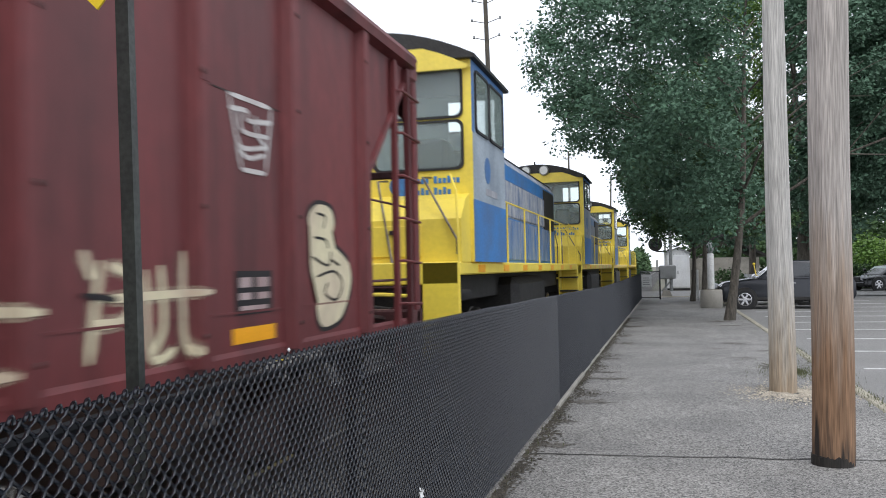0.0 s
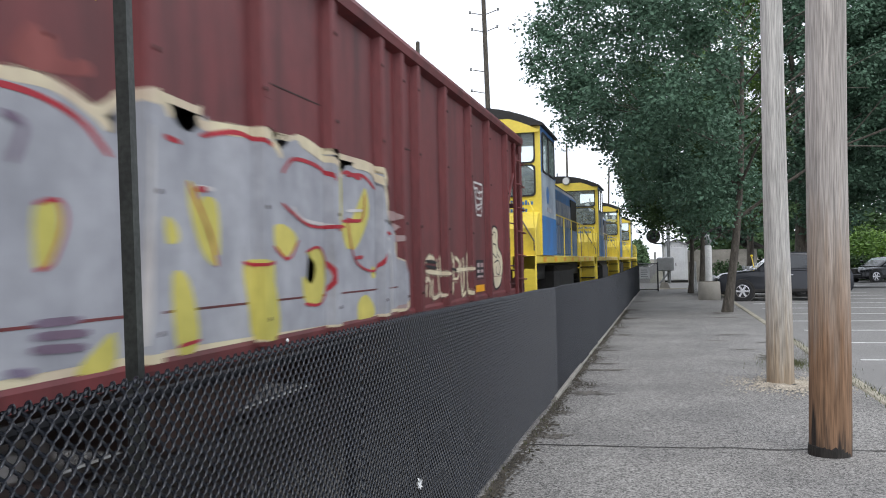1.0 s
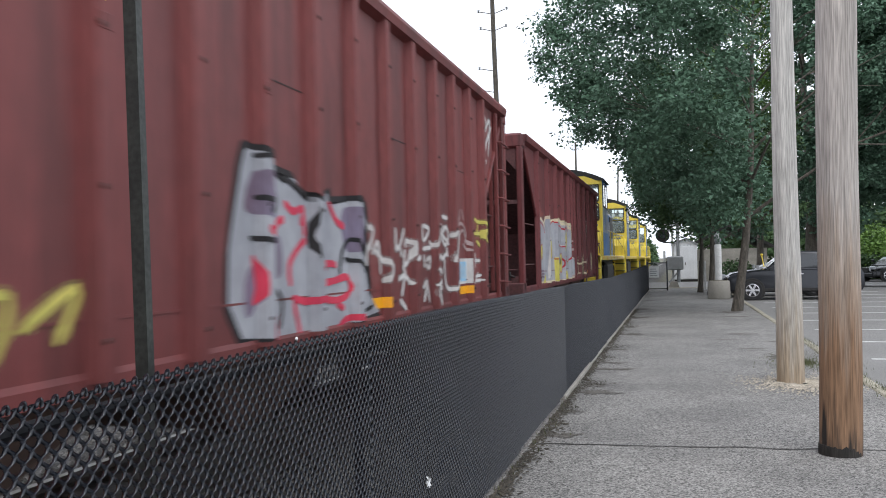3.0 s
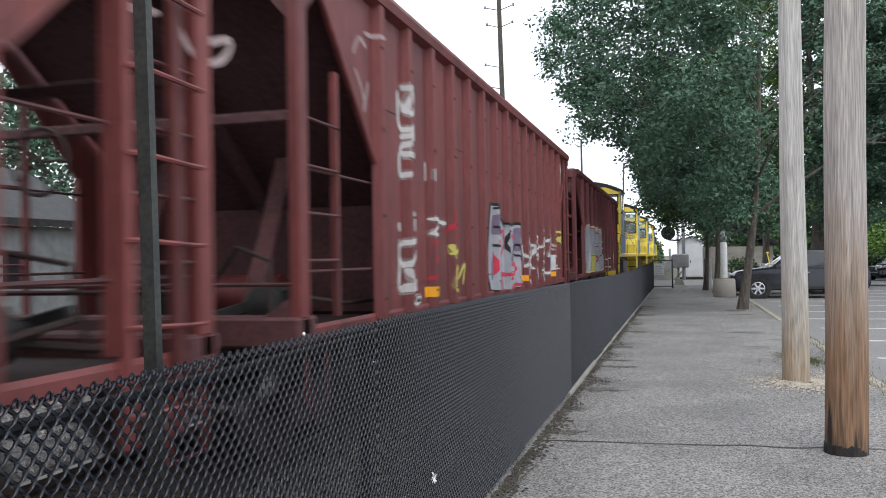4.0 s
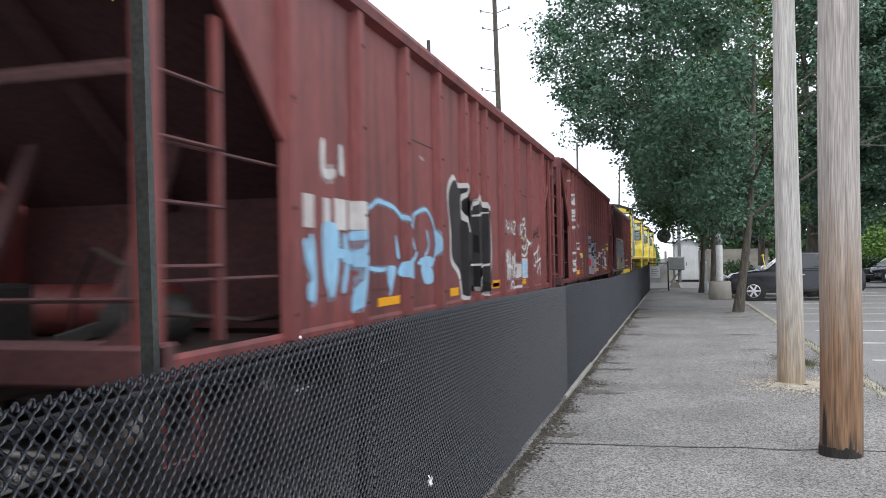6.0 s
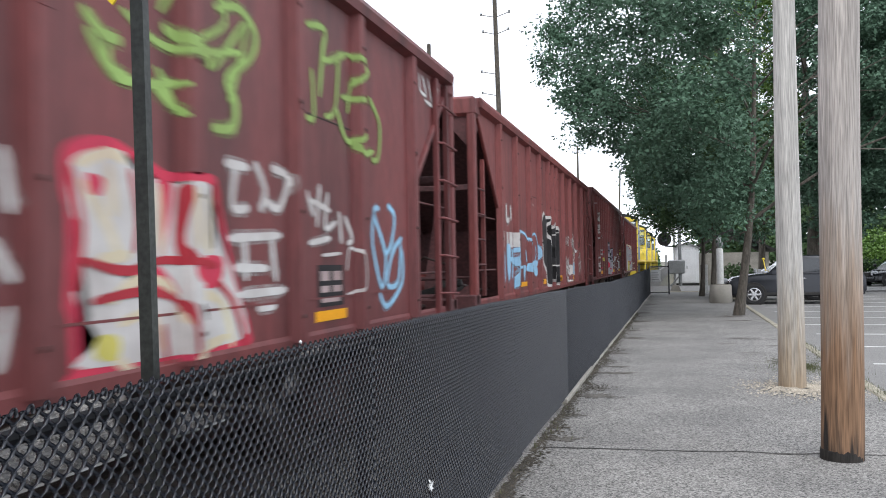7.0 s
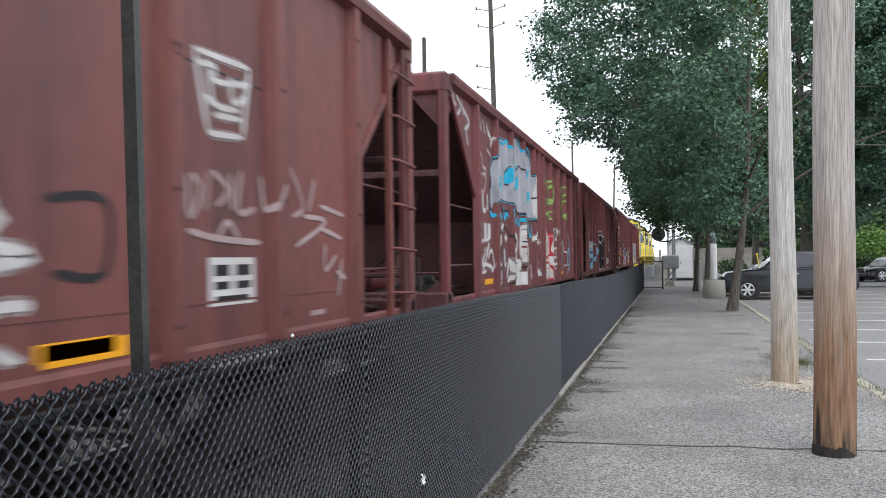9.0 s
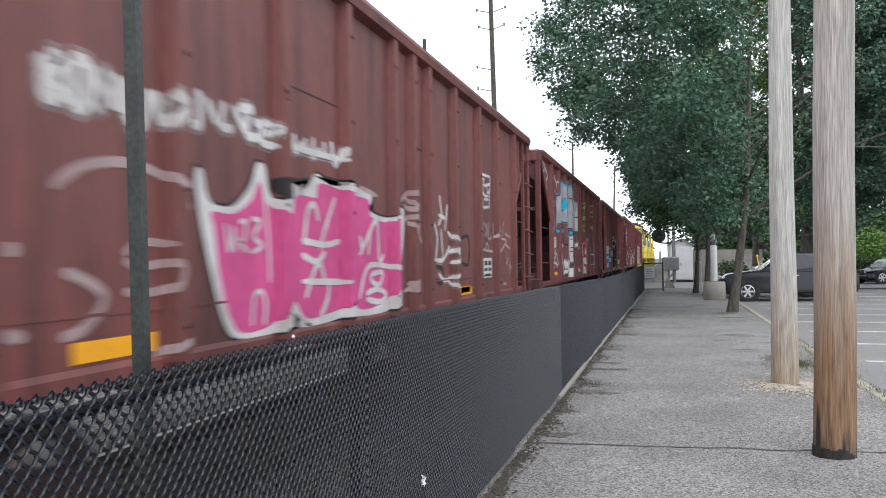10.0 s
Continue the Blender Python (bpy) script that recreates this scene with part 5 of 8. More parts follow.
def orange(car, *boxes):
    for y0, y1, z0, z1 in boxes:
        block(car, y0, y1, z0, z1, ORANGE, 0.004, "orange reflective strip", "reflective_strip")


def data_box(car, y0, y1, z0, z1, field, ink):
    block(car, y0, y1, z0, z1, field, 0.004, "small stencilled data panel", "data_panel")
    w, h = y1 - y0, z1 - z0
    for i, (a, b, c, d) in enumerate(((0.1, 0.42, 0.62, 0.85), (0.56, 0.9, 0.62, 0.85), (0.1, 0.42, 0.34, 0.5), (0.56, 0.9, 0.34, 0.5), (0.12, 0.85, 0.1, 0.2))):
        block(car, y0 + a * w, y0 + b * w, z0 + c * h, z0 + d * h, ink, 0.007, "", "lettering_bar")


# first car
strokes("a", 3.37, 3.97, 2.18, 2.64, [[(0.02, 0.99), (0.95, 1)], [(0.02, 0.99), (0.27, -0.01)], [(0.98, 1.01), (0.81, 0)], [(0.27, -0.01), (0.81, 0)], [(0.01, 0.79), (0.39, 0.83), (0.44, 0.7), (1, 0.79)], [(0.24, 0.8), (0.31, 0.53), (0.91, 0.55)], [(0.59, 0.81), (0.64, 0.53), (0.83, 0.39)], [(0.16, 0.44), (0.3, 0.29), (0.85, 0.39)]], "white", 0.035, 0.005, "white keystone-shaped emblem of a railway")
strokes("a", 3.51, 3.85, 2.26, 2.31, [[(-0, 0.98), (0.34, -0.02), (0.99, 0.92)]], "white", 0.035, 0.005, "white keystone-shaped emblem of a railway")
data_box("a", 3.43, 3.93, 1.25, 1.53, "black", "fadedwhite")
orange("a", (3.39, 3.97, 1.07, 1.17))
blob("a", 4.53, 5.41, 1.07, 2.04, [(0.04, 0.94), (0.22, 1.01), (0.51, 0.99), (0.6, 0.86), (0.49, 0.72), (0.67, 0.65), (0.9, 0.56), (1, 0.41), (0.93, 0.24), (0.73, 0.06), (0.39, -0), (0.21, 0.04), (0.15, 0.18), (0.26, 0.28), (0.07, 0.4), (0.03, 0.6), (0.13, 0.73), (0, 0.84)], "black", 0.004, "black and cream graffiti throw-up", 0.02)
blob("a", 4.53, 5.41, 1.07, 2.04, [(0.04, 0.94), (0.22, 1.01), (0.51, 0.99), (0.6, 0.86), (0.49, 0.72), (0.67, 0.65), (0.9, 0.56), (1, 0.41), (0.93, 0.24), (0.73, 0.06), (0.39, -0), (0.21, 0.04), (0.15, 0.18), (0.26, 0.28), (0.07, 0.4), (0.03, 0.6), (0.13, 0.73), (0, 0.84)], "cream", 0.006, "black and cream graffiti throw-up", -0.012)
strokes("a", 4.60, 5.19, 1.29, 1.96, [[(0.16, 1.01), (0.44, 0.98), (0.37, 0.84)], [(0.07, 0.73), (0.43, 0.71), (0.52, 0.61)], [(-0.01, 0.51), (0.51, 0.41), (0.61, 0.58)], [(0.13, 0.28), (0.7, 0.34), (1, 0.2), (0.78, 0), (0.39, 0.08), (0.49, 0.21)], [(0.61, 0.48), (0.91, 0.41)]], "black", 0.022, 0.008, "black and cream graffiti throw-up")
strokes("a", 2.02, 3.03, 1.07, 1.64, [[(0.13, 0.91), (0.04, 0.05)], [(0.19, 0.87), (0.39, 0.74), (0.31, 0.4), (0.05, 0.38)], [(0.47, 0.83), (0.52, 0.04), (0.74, 0.07)], [(0.61, 0.87), (0.63, 0.3), (0.52, 0.04)], [(0.12, 0.58), (1, 0.6)], [(0.82, 1.01), (0.82, 0.19), (0.91, 0)], [(0.06, 0.75), (-0, 0.99)]], "cream", 0.05, 0.005, "cream graffiti tag")
strokes("a", 0.82, 1.70, 1.10, 1.59, [[(0.01, 0.83), (0.22, 0.95), (0.45, 0.91)], [(0.05, 0.51), (0.04, 0.03)], [(0.05, 0.47), (0.21, 0.38), (0.2, 0.01)], [(0.35, 0.45), (0.34, 0.01), (0.67, 0.04)], [(0.56, 0.91), (0.67, 0.12), (0.85, 0.02)], [(0.69, 0.99), (0.74, 0.47)], [(0, 0.63), (1, 0.54)]], "cream", 0.05, 0.005, "cream graffiti tag")
strokes("a", 0.83, 2.27, 1.40, 1.52, [[(-0, 1.04), (0.34, 0.85)], [(-0, 0.56), (0.34, 0.33)], [(0.82, 0.23), (1, -0.02)]], "black", 0.035, 0.009, "")
blob("a", -5.56, -0.20, 1.03, 2.46, [(0, 0.63), (0, 0.85), (0.01, 0.9), (0.04, 0.91), (0.09, 0.92), (0.15, 0.86), (0.17, 0.82), (0.18, 0.93), (0.25, 0.99), (0.27, 0.92), (0.3, 0.9), (0.33, 0.99), (0.34, 0.93), (0.48, 0.97), (0.51, 0.9), (0.57, 1), (0.67, 0.95), (0.73, 0.89), (0.78, 0.96), (0.9, 0.94), (0.93, 0.61), (0.99, 0.56), (1, 0.39), (1, 0), (0.24, 0), (0.03, 0), (0, 0), (0, 0.19)], "cream", 0.0035, "silver graffiti letters with yellow and red outline", 0.015)
blob("a", -5.56, -0.20, 1.03, 2.46, [(0, 0.63), (0, 0.85), (0.01, 0.9), (0.04, 0.91), (0.09, 0.92), (0.15, 0.86), (0.17, 0.82), (0.18, 0.93), (0.25, 0.99), (0.27, 0.92), (0.3, 0.9), (0.33, 0.99), (0.34, 0.93), (0.48, 0.97), (0.51, 0.9), (0.57, 1), (0.67, 0.95), (0.73, 0.89), (0.78, 0.96), (0.9, 0.94), (0.93, 0.61), (0.99, 0.56), (1, 0.39), (1, 0), (0.24, 0), (0.03, 0), (0, 0), (0, 0.19)], "silver", 0.0045, "silver graffiti letters with yellow and red outline", -0.035)
strokes("a", -5.47, -0.36, 1.80, 2.36, [[(-0, 0.78), (0.02, 0.84), (0.07, 0.82), (0.12, 0.7), (0.16, 0.45)], [(0.25, 0.75), (0.28, 0.72)], [(0.32, 0.84), (0.41, 0.99), (0.49, 0.88)], [(0.53, 0.64), (0.57, 0.86), (0.66, 0.83), (0.69, 0.67)], [(0.77, 0.82), (0.85, 0.88), (0.91, 0.71)], [(0.93, -0.01), (1, -0.01)], [(0.66, -0), (0.76, 0.04)], [(0.33, 0.29), (0.31, 0.28)]], "red", 0.035, 0.0065, "silver graffiti letters with yellow and red outline")
blob("a", -5.18, -5.01, 1.50, 1.81, [(0.11, 0.93), (0.79, 1.01), (1.02, 0.71), (0.76, 0.13), (0.14, 0.02), (0, 0.46)], "yellow", 0.0068, "silver graffiti letters with yellow and red outline")
blob("a", -3.98, -3.67, 1.52, 1.99, [(0, 1), (0.3, 0.92), (0.72, 0.4), (0.99, -0.01), (0.51, 0.13), (0.11, 0.59)], "yellow", 0.0068, "silver graffiti letters with yellow and red outline")
blob("a", -4.14, -3.88, 1.03, 1.46, [(-0, 1), (0.65, 0.92), (1, 0.12), (0.19, 0)], "yellow", 0.0068, "silver graffiti letters with yellow and red outline")
blob("a", -3.34, -2.86, 1.03, 1.53, [(0, 1), (0.71, 0.96), (0.98, 0.54), (1, 0), (0.26, 0), (0.1, 0.48)], "yellow", 0.0068, "silver graffiti letters with yellow and red outline")
blob("a", -2.91, -2.54, 1.56, 1.80, [(0, 0.87), (0.46, 0.98), (1.01, 0.6), (0.55, 0.02), (0.1, 0.25)], "yellow", 0.0068, "silver graffiti letters with yellow and red outline")
blob("a", -2.45, -2.03, 1.21, 1.63, [(0.17, 0.94), (0.78, 1), (1.01, 0.49), (0.73, -0), (0.13, 0.03), (-0.01, 0.51), (0.38, 0.36), (0.56, 0.7)], "yellow", 0.0068, "silver graffiti letters with yellow and red outline")
blob("a", -1.54, -1.00, 1.64, 2.18, [(-0.01, 0.2), (0.63, 0.84), (0.9, 1), (1, 0.55), (0.34, -0.01)], "yellow", 0.0068, "silver graffiti letters with yellow and red outline")
blob("a", -1.33, -0.91, 1.03, 1.23, [(0, 0), (0.42, 1), (0.95, 0.58), (1, 0)], "yellow", 0.0068, "silver graffiti letters with yellow and red outline")
blob("a", -4.20, -4.07, 1.64, 1.78, [(0.02, 1.02), (0.8, 0.74), (0.98, 0.1), (0.1, 0.02)], "yellow", 0.0068, "silver graffiti letters with yellow and red outline")
blob("a", -4.92, -4.65, 1.03, 1.19, [(-0.01, 0), (0.56, 0.69), (1.01, 1.03), (0.99, 0)], "yellow", 0.0068, "silver graffiti letters with yellow and red outline")
blob("a", -3.84, -3.64, 1.58, 1.89, [(-0.01, 1.01), (0.91, 1), (1.01, 0), (0.41, 0.31)], "yellow", 0.0068, "silver graffiti letters with yellow and red outline")
strokes("a", -5.16, -0.75, 1.21, 2.13, [[(-0, 0.63), (0.03, 0.66), (0.04, 0.55), (0.02, 0.36), (-0, 0.32)], [(0.27, 0.85), (0.32, 0.54), (0.34, 0.32)], [(0.41, 0.35), (0.45, 0.33), (0.5, 0.37)], [(0.51, 0.47), (0.56, 0.37), (0.6, 0.52)], [(0.63, 0.43), (0.69, 0.46), (0.72, 0.22), (0.69, -0), (0.62, 0.01)], [(0.54, 0.8), (0.64, 0.65), (0.74, 0.65)], [(0.82, 0.74), (0.9, 0.75), (0.92, 1)], [(0.82, 0.76), (0.86, 0.36), (0.97, 0.25), (1, 0.42)]], "red", 0.025, 0.0085, "silver graffiti letters with yellow and red outline")
strokes("a", -4.09, -3.87, 1.07, 1.09, [[(0, 0.05), (1.01, 0.8)]], "red", 0.025, 0.0085, "silver graffiti letters with yellow and red outline")
blob("a", -1.78, -1.65, 1.78, 2.30, [(0, 0.89), (0.94, 1), (0.99, 0.19), (0.44, -0), (0.04, 0.07)], "yellow", 0.0069, "silver graffiti letters with yellow and red outline")
blob("a", -1.63, -1.21, 1.63, 1.87, [(-0, 0.92), (1.01, 1.02), (0.86, 0.63), (0.32, 0.02), (0.07, 0.25)], "yellow", 0.0069, "silver graffiti letters with yellow and red outline")
blob("a", -1.31, -1.12, 1.03, 1.22, [(0, 0.71), (0.95, 1.01), (0.97, 0), (0.07, 0)], "yellow", 0.0069, "silver graffiti letters with yellow and red outline")
blob("a", -0.95, -0.86, 1.38, 1.48, [(0.13, 0.97), (1.03, 0.82), (1.01, -0.03), (0.01, 0.06)], "yellow", 0.0069, "silver graffiti letters with yellow and red outline")
strokes("a", -1.91, -0.51, 1.56, 2.29, [[(0.2, 0.97), (0.3, 1), (0.45, 0.96), (0.52, 0.97)], [(0.19, 0.42), (0.52, 0.45)], [(0, 0.3), (0.15, 0.37)], [(0.4, 0), (0.53, 0.01)], [(0.88, 0.33), (1, 0.34)]], "red", 0.035, 0.0086, "silver graffiti letters with yellow and red outline")
strokes("a", -5.35, -0.63, 1.85, 2.42, [[(0, 0.81), (0.06, 0.84), (0.12, 0.71), (0.15, 0.59)], [(0.19, 0.91), (0.24, 0.99), (0.26, 0.85)], [(0.32, 0.94), (0.34, 0.85), (0.5, 0.92), (0.55, 0.74)], [(0.61, 1), (0.71, 0.86), (0.79, 0.69)], [(0.84, 0.9), (0.96, 0.83), (1, 0)]], "cream", 0.06, 0.0052, "silver graffiti letters with yellow and red outline")
strokes("a", -4.47, -0.40, 1.01, 2.24, [[(0.46, 0.75), (0.5, 0.68), (0.61, 0.66)], [(0.14, 0.78), (0.19, 0.78)], [(0.72, 0.77), (0.81, 0.79)], [(0.38, 0.98), (0.37, 0.56)], [(0.92, 0.6), (1, 0.47), (1, 0)], [(0.01, 1), (0, 0.08)]], "white", 0.03, 0.0088, "silver graffiti letters with yellow and red outline")
strokes("a", -5.35, -4.83, 1.07, 2.16, [[(0.31, 0.19), (0.9, 0.19)], [(0.31, 0.14), (1.01, 0.13)], [(0.28, 0.09), (0.97, 0.07)], [(0, 1), (0.23, 0.96), (0.1, 0.81)], [(0.02, 0.02), (0.31, 0)]], "violet", 0.045, 0.0092, "grey tag on the silver letters")
blob("a", -5.29, -4.78, 2.37, 2.58, [(0.01, 0.28), (0.25, 0.98), (0.44, 0.76), (0.51, 0.92), (0.64, 0.42), (0.93, 0.58), (1, 0.25), (0.5, 0.05), (0.12, 0.02)], "salmon", 0.003, "faded pink spray cloud")
blob("a", -0.54, -0.18, 1.93, 2.02, [(0.01, 0.83), (0.91, 0.98), (0.99, 0.1), (0.08, 0)], "fadedwhite", 0.004, "pale pink painted bar")
blob("a", -0.51, -0.20, 1.83, 1.90, [(-0, 0.86), (0.99, 0.97), (0.95, 0.03), (-0.01, -0.01)], "fadedwhite", 0.004, "pale pink painted bar")
blob("a", -0.37, -0.16, 1.72, 1.78, [(0, 1.05), (1.02, 1.05), (1.02, 0.12), (0.08, 0)], "fadedwhite", 0.004, "pale pink painted bar")
blob("a", -0.35, -0.07, 1.28, 1.37, [(-0, 1.03), (1.01, 0.91), (1, -0.01), (-0.01, 0.22)], "fadedwhite", 0.004, "pale pink painted bar")
blob("a", -0.35, -0.04, 1.16, 1.26, [(-0.01, 1.02), (1.01, 0.91), (1, 0), (0.08, 0.21)], "fadedwhite", 0.004, "pale pink painted bar")
blob("a", -0.43, -0.14, 1.05, 1.14, [(0.01, 1.02), (1, 0.77), (0.99, 0.03), (0.04, 0.26)], "fadedwhite", 0.004, "pale pink painted bar")

# second car
block("b", 4.27, 4.76, 1.22, 1.54, "white", 0.004, "white paper notice", "notice")
block("b", 4.33, 4.67, 1.25, 1.50, "skyblue", 0.0065, "", "lettering_bar")
strokes("b", 4.39, 4.61, 1.27, 1.49, [[(0.05, 0.98), (0.02, 0.06)], [(0.52, 0.97), (0.48, 0.04)], [(1, 0.8), (0.97, 0.01)]], "white", 0.03, 0.009, "")
orange("b", (4.27, 4.78, 1.09, 1.19))
orange("b", (1.04, 1.53, 1.09, 1.19))
orange("b", (-4.32, -3.86, 1.09, 1.20))
strokes("b", 1.88, 2.50, 1.03, 1.85, [[(-0, 1), (0.03, 0.75), (0.27, 0.83), (0.43, 1)], [(0.17, 0.79), (0.31, 0.64)], [(0.46, 0.76), (0.52, 0.84), (0.73, 0.8), (0.61, 0.6), (0.4, 0.56), (0.46, 0.74)], [(0.72, 0.6), (1, 0.68)], [(0.1, 0.37), (0.4, 0.42), (0.7, 0.31)], [(0.4, 0.42), (0.24, 0.17)], [(0.14, 0.14), (0.48, 0)], [(0.3, 0.54), (0.45, 0.44)]], "white", 0.05, 0.005, "white graffiti tag")
strokes("b", 2.75, 3.35, 1.06, 1.99, [[(0.05, 0.92), (0.1, 0.73), (0.46, 0.86), (0.11, 0.9)], [(0.45, 0.73), (0.66, 0.69), (0.91, 1)], [(0.03, 0.63), (0.58, 0.65)], [(0.09, 0.57), (0.15, 0.41)], [(0.22, 0.49), (0.5, 0.53), (0.42, 0.41), (0.22, 0.45)], [(0.65, 0.53), (1, 0.53), (0.86, 0.36), (0.64, 0.4)], [(-0, 0.18), (0.27, 0.25), (0.05, 0.02)], [(0.27, 0.23), (0.39, 0)]], "white", 0.05, 0.005, "white graffiti tag")
strokes("b", 3.12, 3.44, 1.04, 1.31, [[(0.01, 0.75), (0.74, 1), (0.88, 0.69), (0.14, 0.6), (0.4, -0), (1.01, 0.24)]], "white", 0.05, 0.005, "white graffiti tag")
strokes("b", 3.50, 4.04, 1.18, 2.03, [[(0.13, 1), (0.59, 0.99)], [(0.21, 0.88), (0.11, 0.71), (0.38, 0.61), (0.63, 0.76), (0.39, 0.86), (0.2, 0.78)], [(0.03, 0.77), (0.67, 0.62)], [(0.73, 0.73), (1, 0.79), (0.81, 0.37)], [(0.47, 0.58), (0.51, 0.44)], [(0.01, 0.41), (0.37, 0.48), (0.47, 0.53)], [(0.23, 0.44), (0.26, 0.17), (0.44, 0.02), (0.85, 0), (0.96, 0.11)]], "white", 0.05, 0.005, "white graffiti tag")
strokes("b", 4.22, 4.77, 1.64, 2.17, [[(0.14, 0.93), (0.25, 0.69), (0.38, 0.99)], [(0.51, 1), (0.69, 0.73)], [(0.01, 0.55), (0.49, 0.65), (0.88, 0.44), (0.73, 0.17)], [(0.23, 0.34), (0.62, 0.49), (1, 0.11)], [(0.54, 0.16), (1, 0)]], "fadedwhite", 0.045, 0.005, "faded grey tag")
strokes("b", 5.12, 5.78, 1.70, 2.12, [[(-0, 1.01), (0.03, 0.01)], [(0.13, 0.89), (0.4, 0.78), (0.32, 0.4)], [(0.4, 0.83), (0.77, 0.78), (1, 0.6), (0.61, 0.47), (0.82, 0.14)], [(0.04, 0.42), (0.83, 0.44)], [(0.24, 0.2), (0.59, 0.03)]], "yellow", 0.05, 0.005, "yellow-green tag")
strokes("b", 4.95, 5.55, 1.20, 1.61, [[(0.17, 1), (0.45, 0.9), (0.29, 0.3), (-0, 0.04)], [(0.37, 0.76), (0.91, 0.75)], [(0.43, 0.24), (0.98, 0.26)], [(0.35, 0.1), (1.01, 0.1)], [(0.66, 0.37), (0.35, 0.01)]], "white", 0.045, 0.005, "white graffiti tag")
strokes("b", 5.89, 6.42, 2.90, 3.61, [[(0.15, 0.65), (0.83, 0.95), (0.54, 0.19)], [(0.23, 0.39), (1.01, 0.85)], [(0, 0.1), (0.46, 0.55)], [(0.17, 1), (0.37, 0.85)], [(0.14, 0), (0.31, 0.09)]], "white", 0.06, 0.005, "white graffiti tag")
blob("b", -1.14, 1.27, 1.03, 2.25, [(0.01, 0.92), (0.11, 1), (0.19, 0.95), (0.24, 0.87), (0.32, 0.91), (0.39, 0.8), (0.42, 0.78), (0.53, 0.79), (0.58, 0.86), (0.61, 0.79), (0.76, 0.83), (0.9, 0.82), (0.93, 0.68), (0.9, 0.51), (0.94, 0.2), (1, 0.07), (0.97, 0), (-0, 0)], "black", 0.0035, "white, grey and red graffiti piece", 0.03)
blob("b", -1.14, 1.27, 1.03, 2.25, [(0.01, 0.92), (0.11, 1), (0.19, 0.95), (0.24, 0.87), (0.32, 0.91), (0.39, 0.8), (0.42, 0.78), (0.53, 0.79), (0.58, 0.86), (0.61, 0.79), (0.76, 0.83), (0.9, 0.82), (0.93, 0.68), (0.9, 0.51), (0.94, 0.2), (1, 0.07), (0.97, 0), (-0, 0)], "silver", 0.005, "white, grey and red graffiti piece", -0.02)
blob("b", -1.07, -0.62, 1.79, 2.12, [(0.24, 0.94), (0.64, 0.98), (0.99, 0.58), (0.83, -0.01), (0.49, 0.1), (-0.01, 0.24)], "violet", 0.0065, "white, grey and red graffiti piece")
blob("b", 0.51, 0.88, 1.61, 1.96, [(0.17, 0.99), (1.01, 0.96), (0.8, 0.1), (0.29, 0), (0, 0.53)], "violet", 0.0065, "white, grey and red graffiti piece")
blob("b", -0.79, -0.57, 1.41, 1.70, [(-0.01, 0.81), (0.88, 0.99), (1.01, 0.16), (0.25, 0.01)], "violet", 0.0065, "white, grey and red graffiti piece")
blob("b", -1.08, -0.92, 1.17, 1.51, [(-0.02, 0.63), (0.68, 1), (1, 0.35), (0.12, 0.01)], "violet", 0.0065, "white, grey and red graffiti piece")
strokes("b", -0.88, 0.64, 1.01, 1.99, [[(-0, 0.76), (0.08, 0.69), (0.12, 0.55), (0.09, 0.36), (0.05, -0)], [(0.24, 0.95), (0.33, 0.89), (0.44, 0.92), (0.41, 0.79)], [(0.44, 0.9), (0.45, 0.71)], [(0.68, 0.99), (0.64, 0.72), (0.6, 0.55)], [(0.74, 1), (0.84, 0.86), (0.95, 0.81)], [(0.06, 0.69), (0.17, 0.8), (0.23, 0.83)], [(0.3, 0.27), (0.45, 0.23), (0.6, 0.24), (0.83, 0.21), (1, 0.26), (0.98, 0.39), (0.8, 0.37), (0.63, 0.35)], [(0.57, 0.47), (0.73, 0.51), (0.83, 0.49)]], "crimson", 0.06, 0.008, "red graffiti letters")
strokes("b", -0.98, 0.85, 0.90, 1.68, [[(0.3, 0.58), (0.29, 0.77), (0.37, 0.93), (0.44, 1.01)], [(0.32, 0.44), (0.38, 0.1)], [(0, 0.86), (0.03, 0.61), (0, 0.45)], [(0.68, 0), (0.83, 0.19), (1, 0.19)], [(0.74, 0.37), (0.83, 0.31)]], "crimson", 0.06, 0.008, "red graffiti letters")
strokes("b", -1.02, 1.08, 1.07, 2.11, [[(0.03, 0.84), (0.11, 0.82), (0.08, 0.75)], [(-0, 0.59), (0.11, 0.57)], [(0.15, 0.28), (0.21, 0.18), (0.19, 0)], [(0.45, 0.83), (0.42, 0.62), (0.45, 0.46)], [(0.75, 0.46), (0.87, 0.4), (0.89, 0.2)], [(0.7, 0.34), (0.73, 0.52), (0.81, 0.61), (0.87, 0.49)], [(0.21, 1), (0.31, 0.97), (0.39, 0.9)], [(0.82, 0.92), (0.94, 0.93), (1, 0.79)]], "black", 0.04, 0.0105, "white, grey and red graffiti piece")
strokes("b", -0.96, 1.20, 1.08, 2.22, [[(0, 0.99), (0.08, 1), (0.17, 0.9)], [(0.87, -0), (1, 0.04)]], "black", 0.04, 0.0105, "white, grey and red graffiti piece")
strokes("b", 1.07, 1.56, 1.32, 1.82, [[(0.09, 1.01), (0.39, 0.95), (0.15, 0.59)], [(0.3, 0.52), (0.62, 0.74), (0.75, 0.16)], [(0.45, 0.6), (1.01, 0.3), (0.83, 0.01)], [(0.08, 0.73), (-0.01, 0.32)]], "white", 0.05, 0.005, "white graffiti tag")
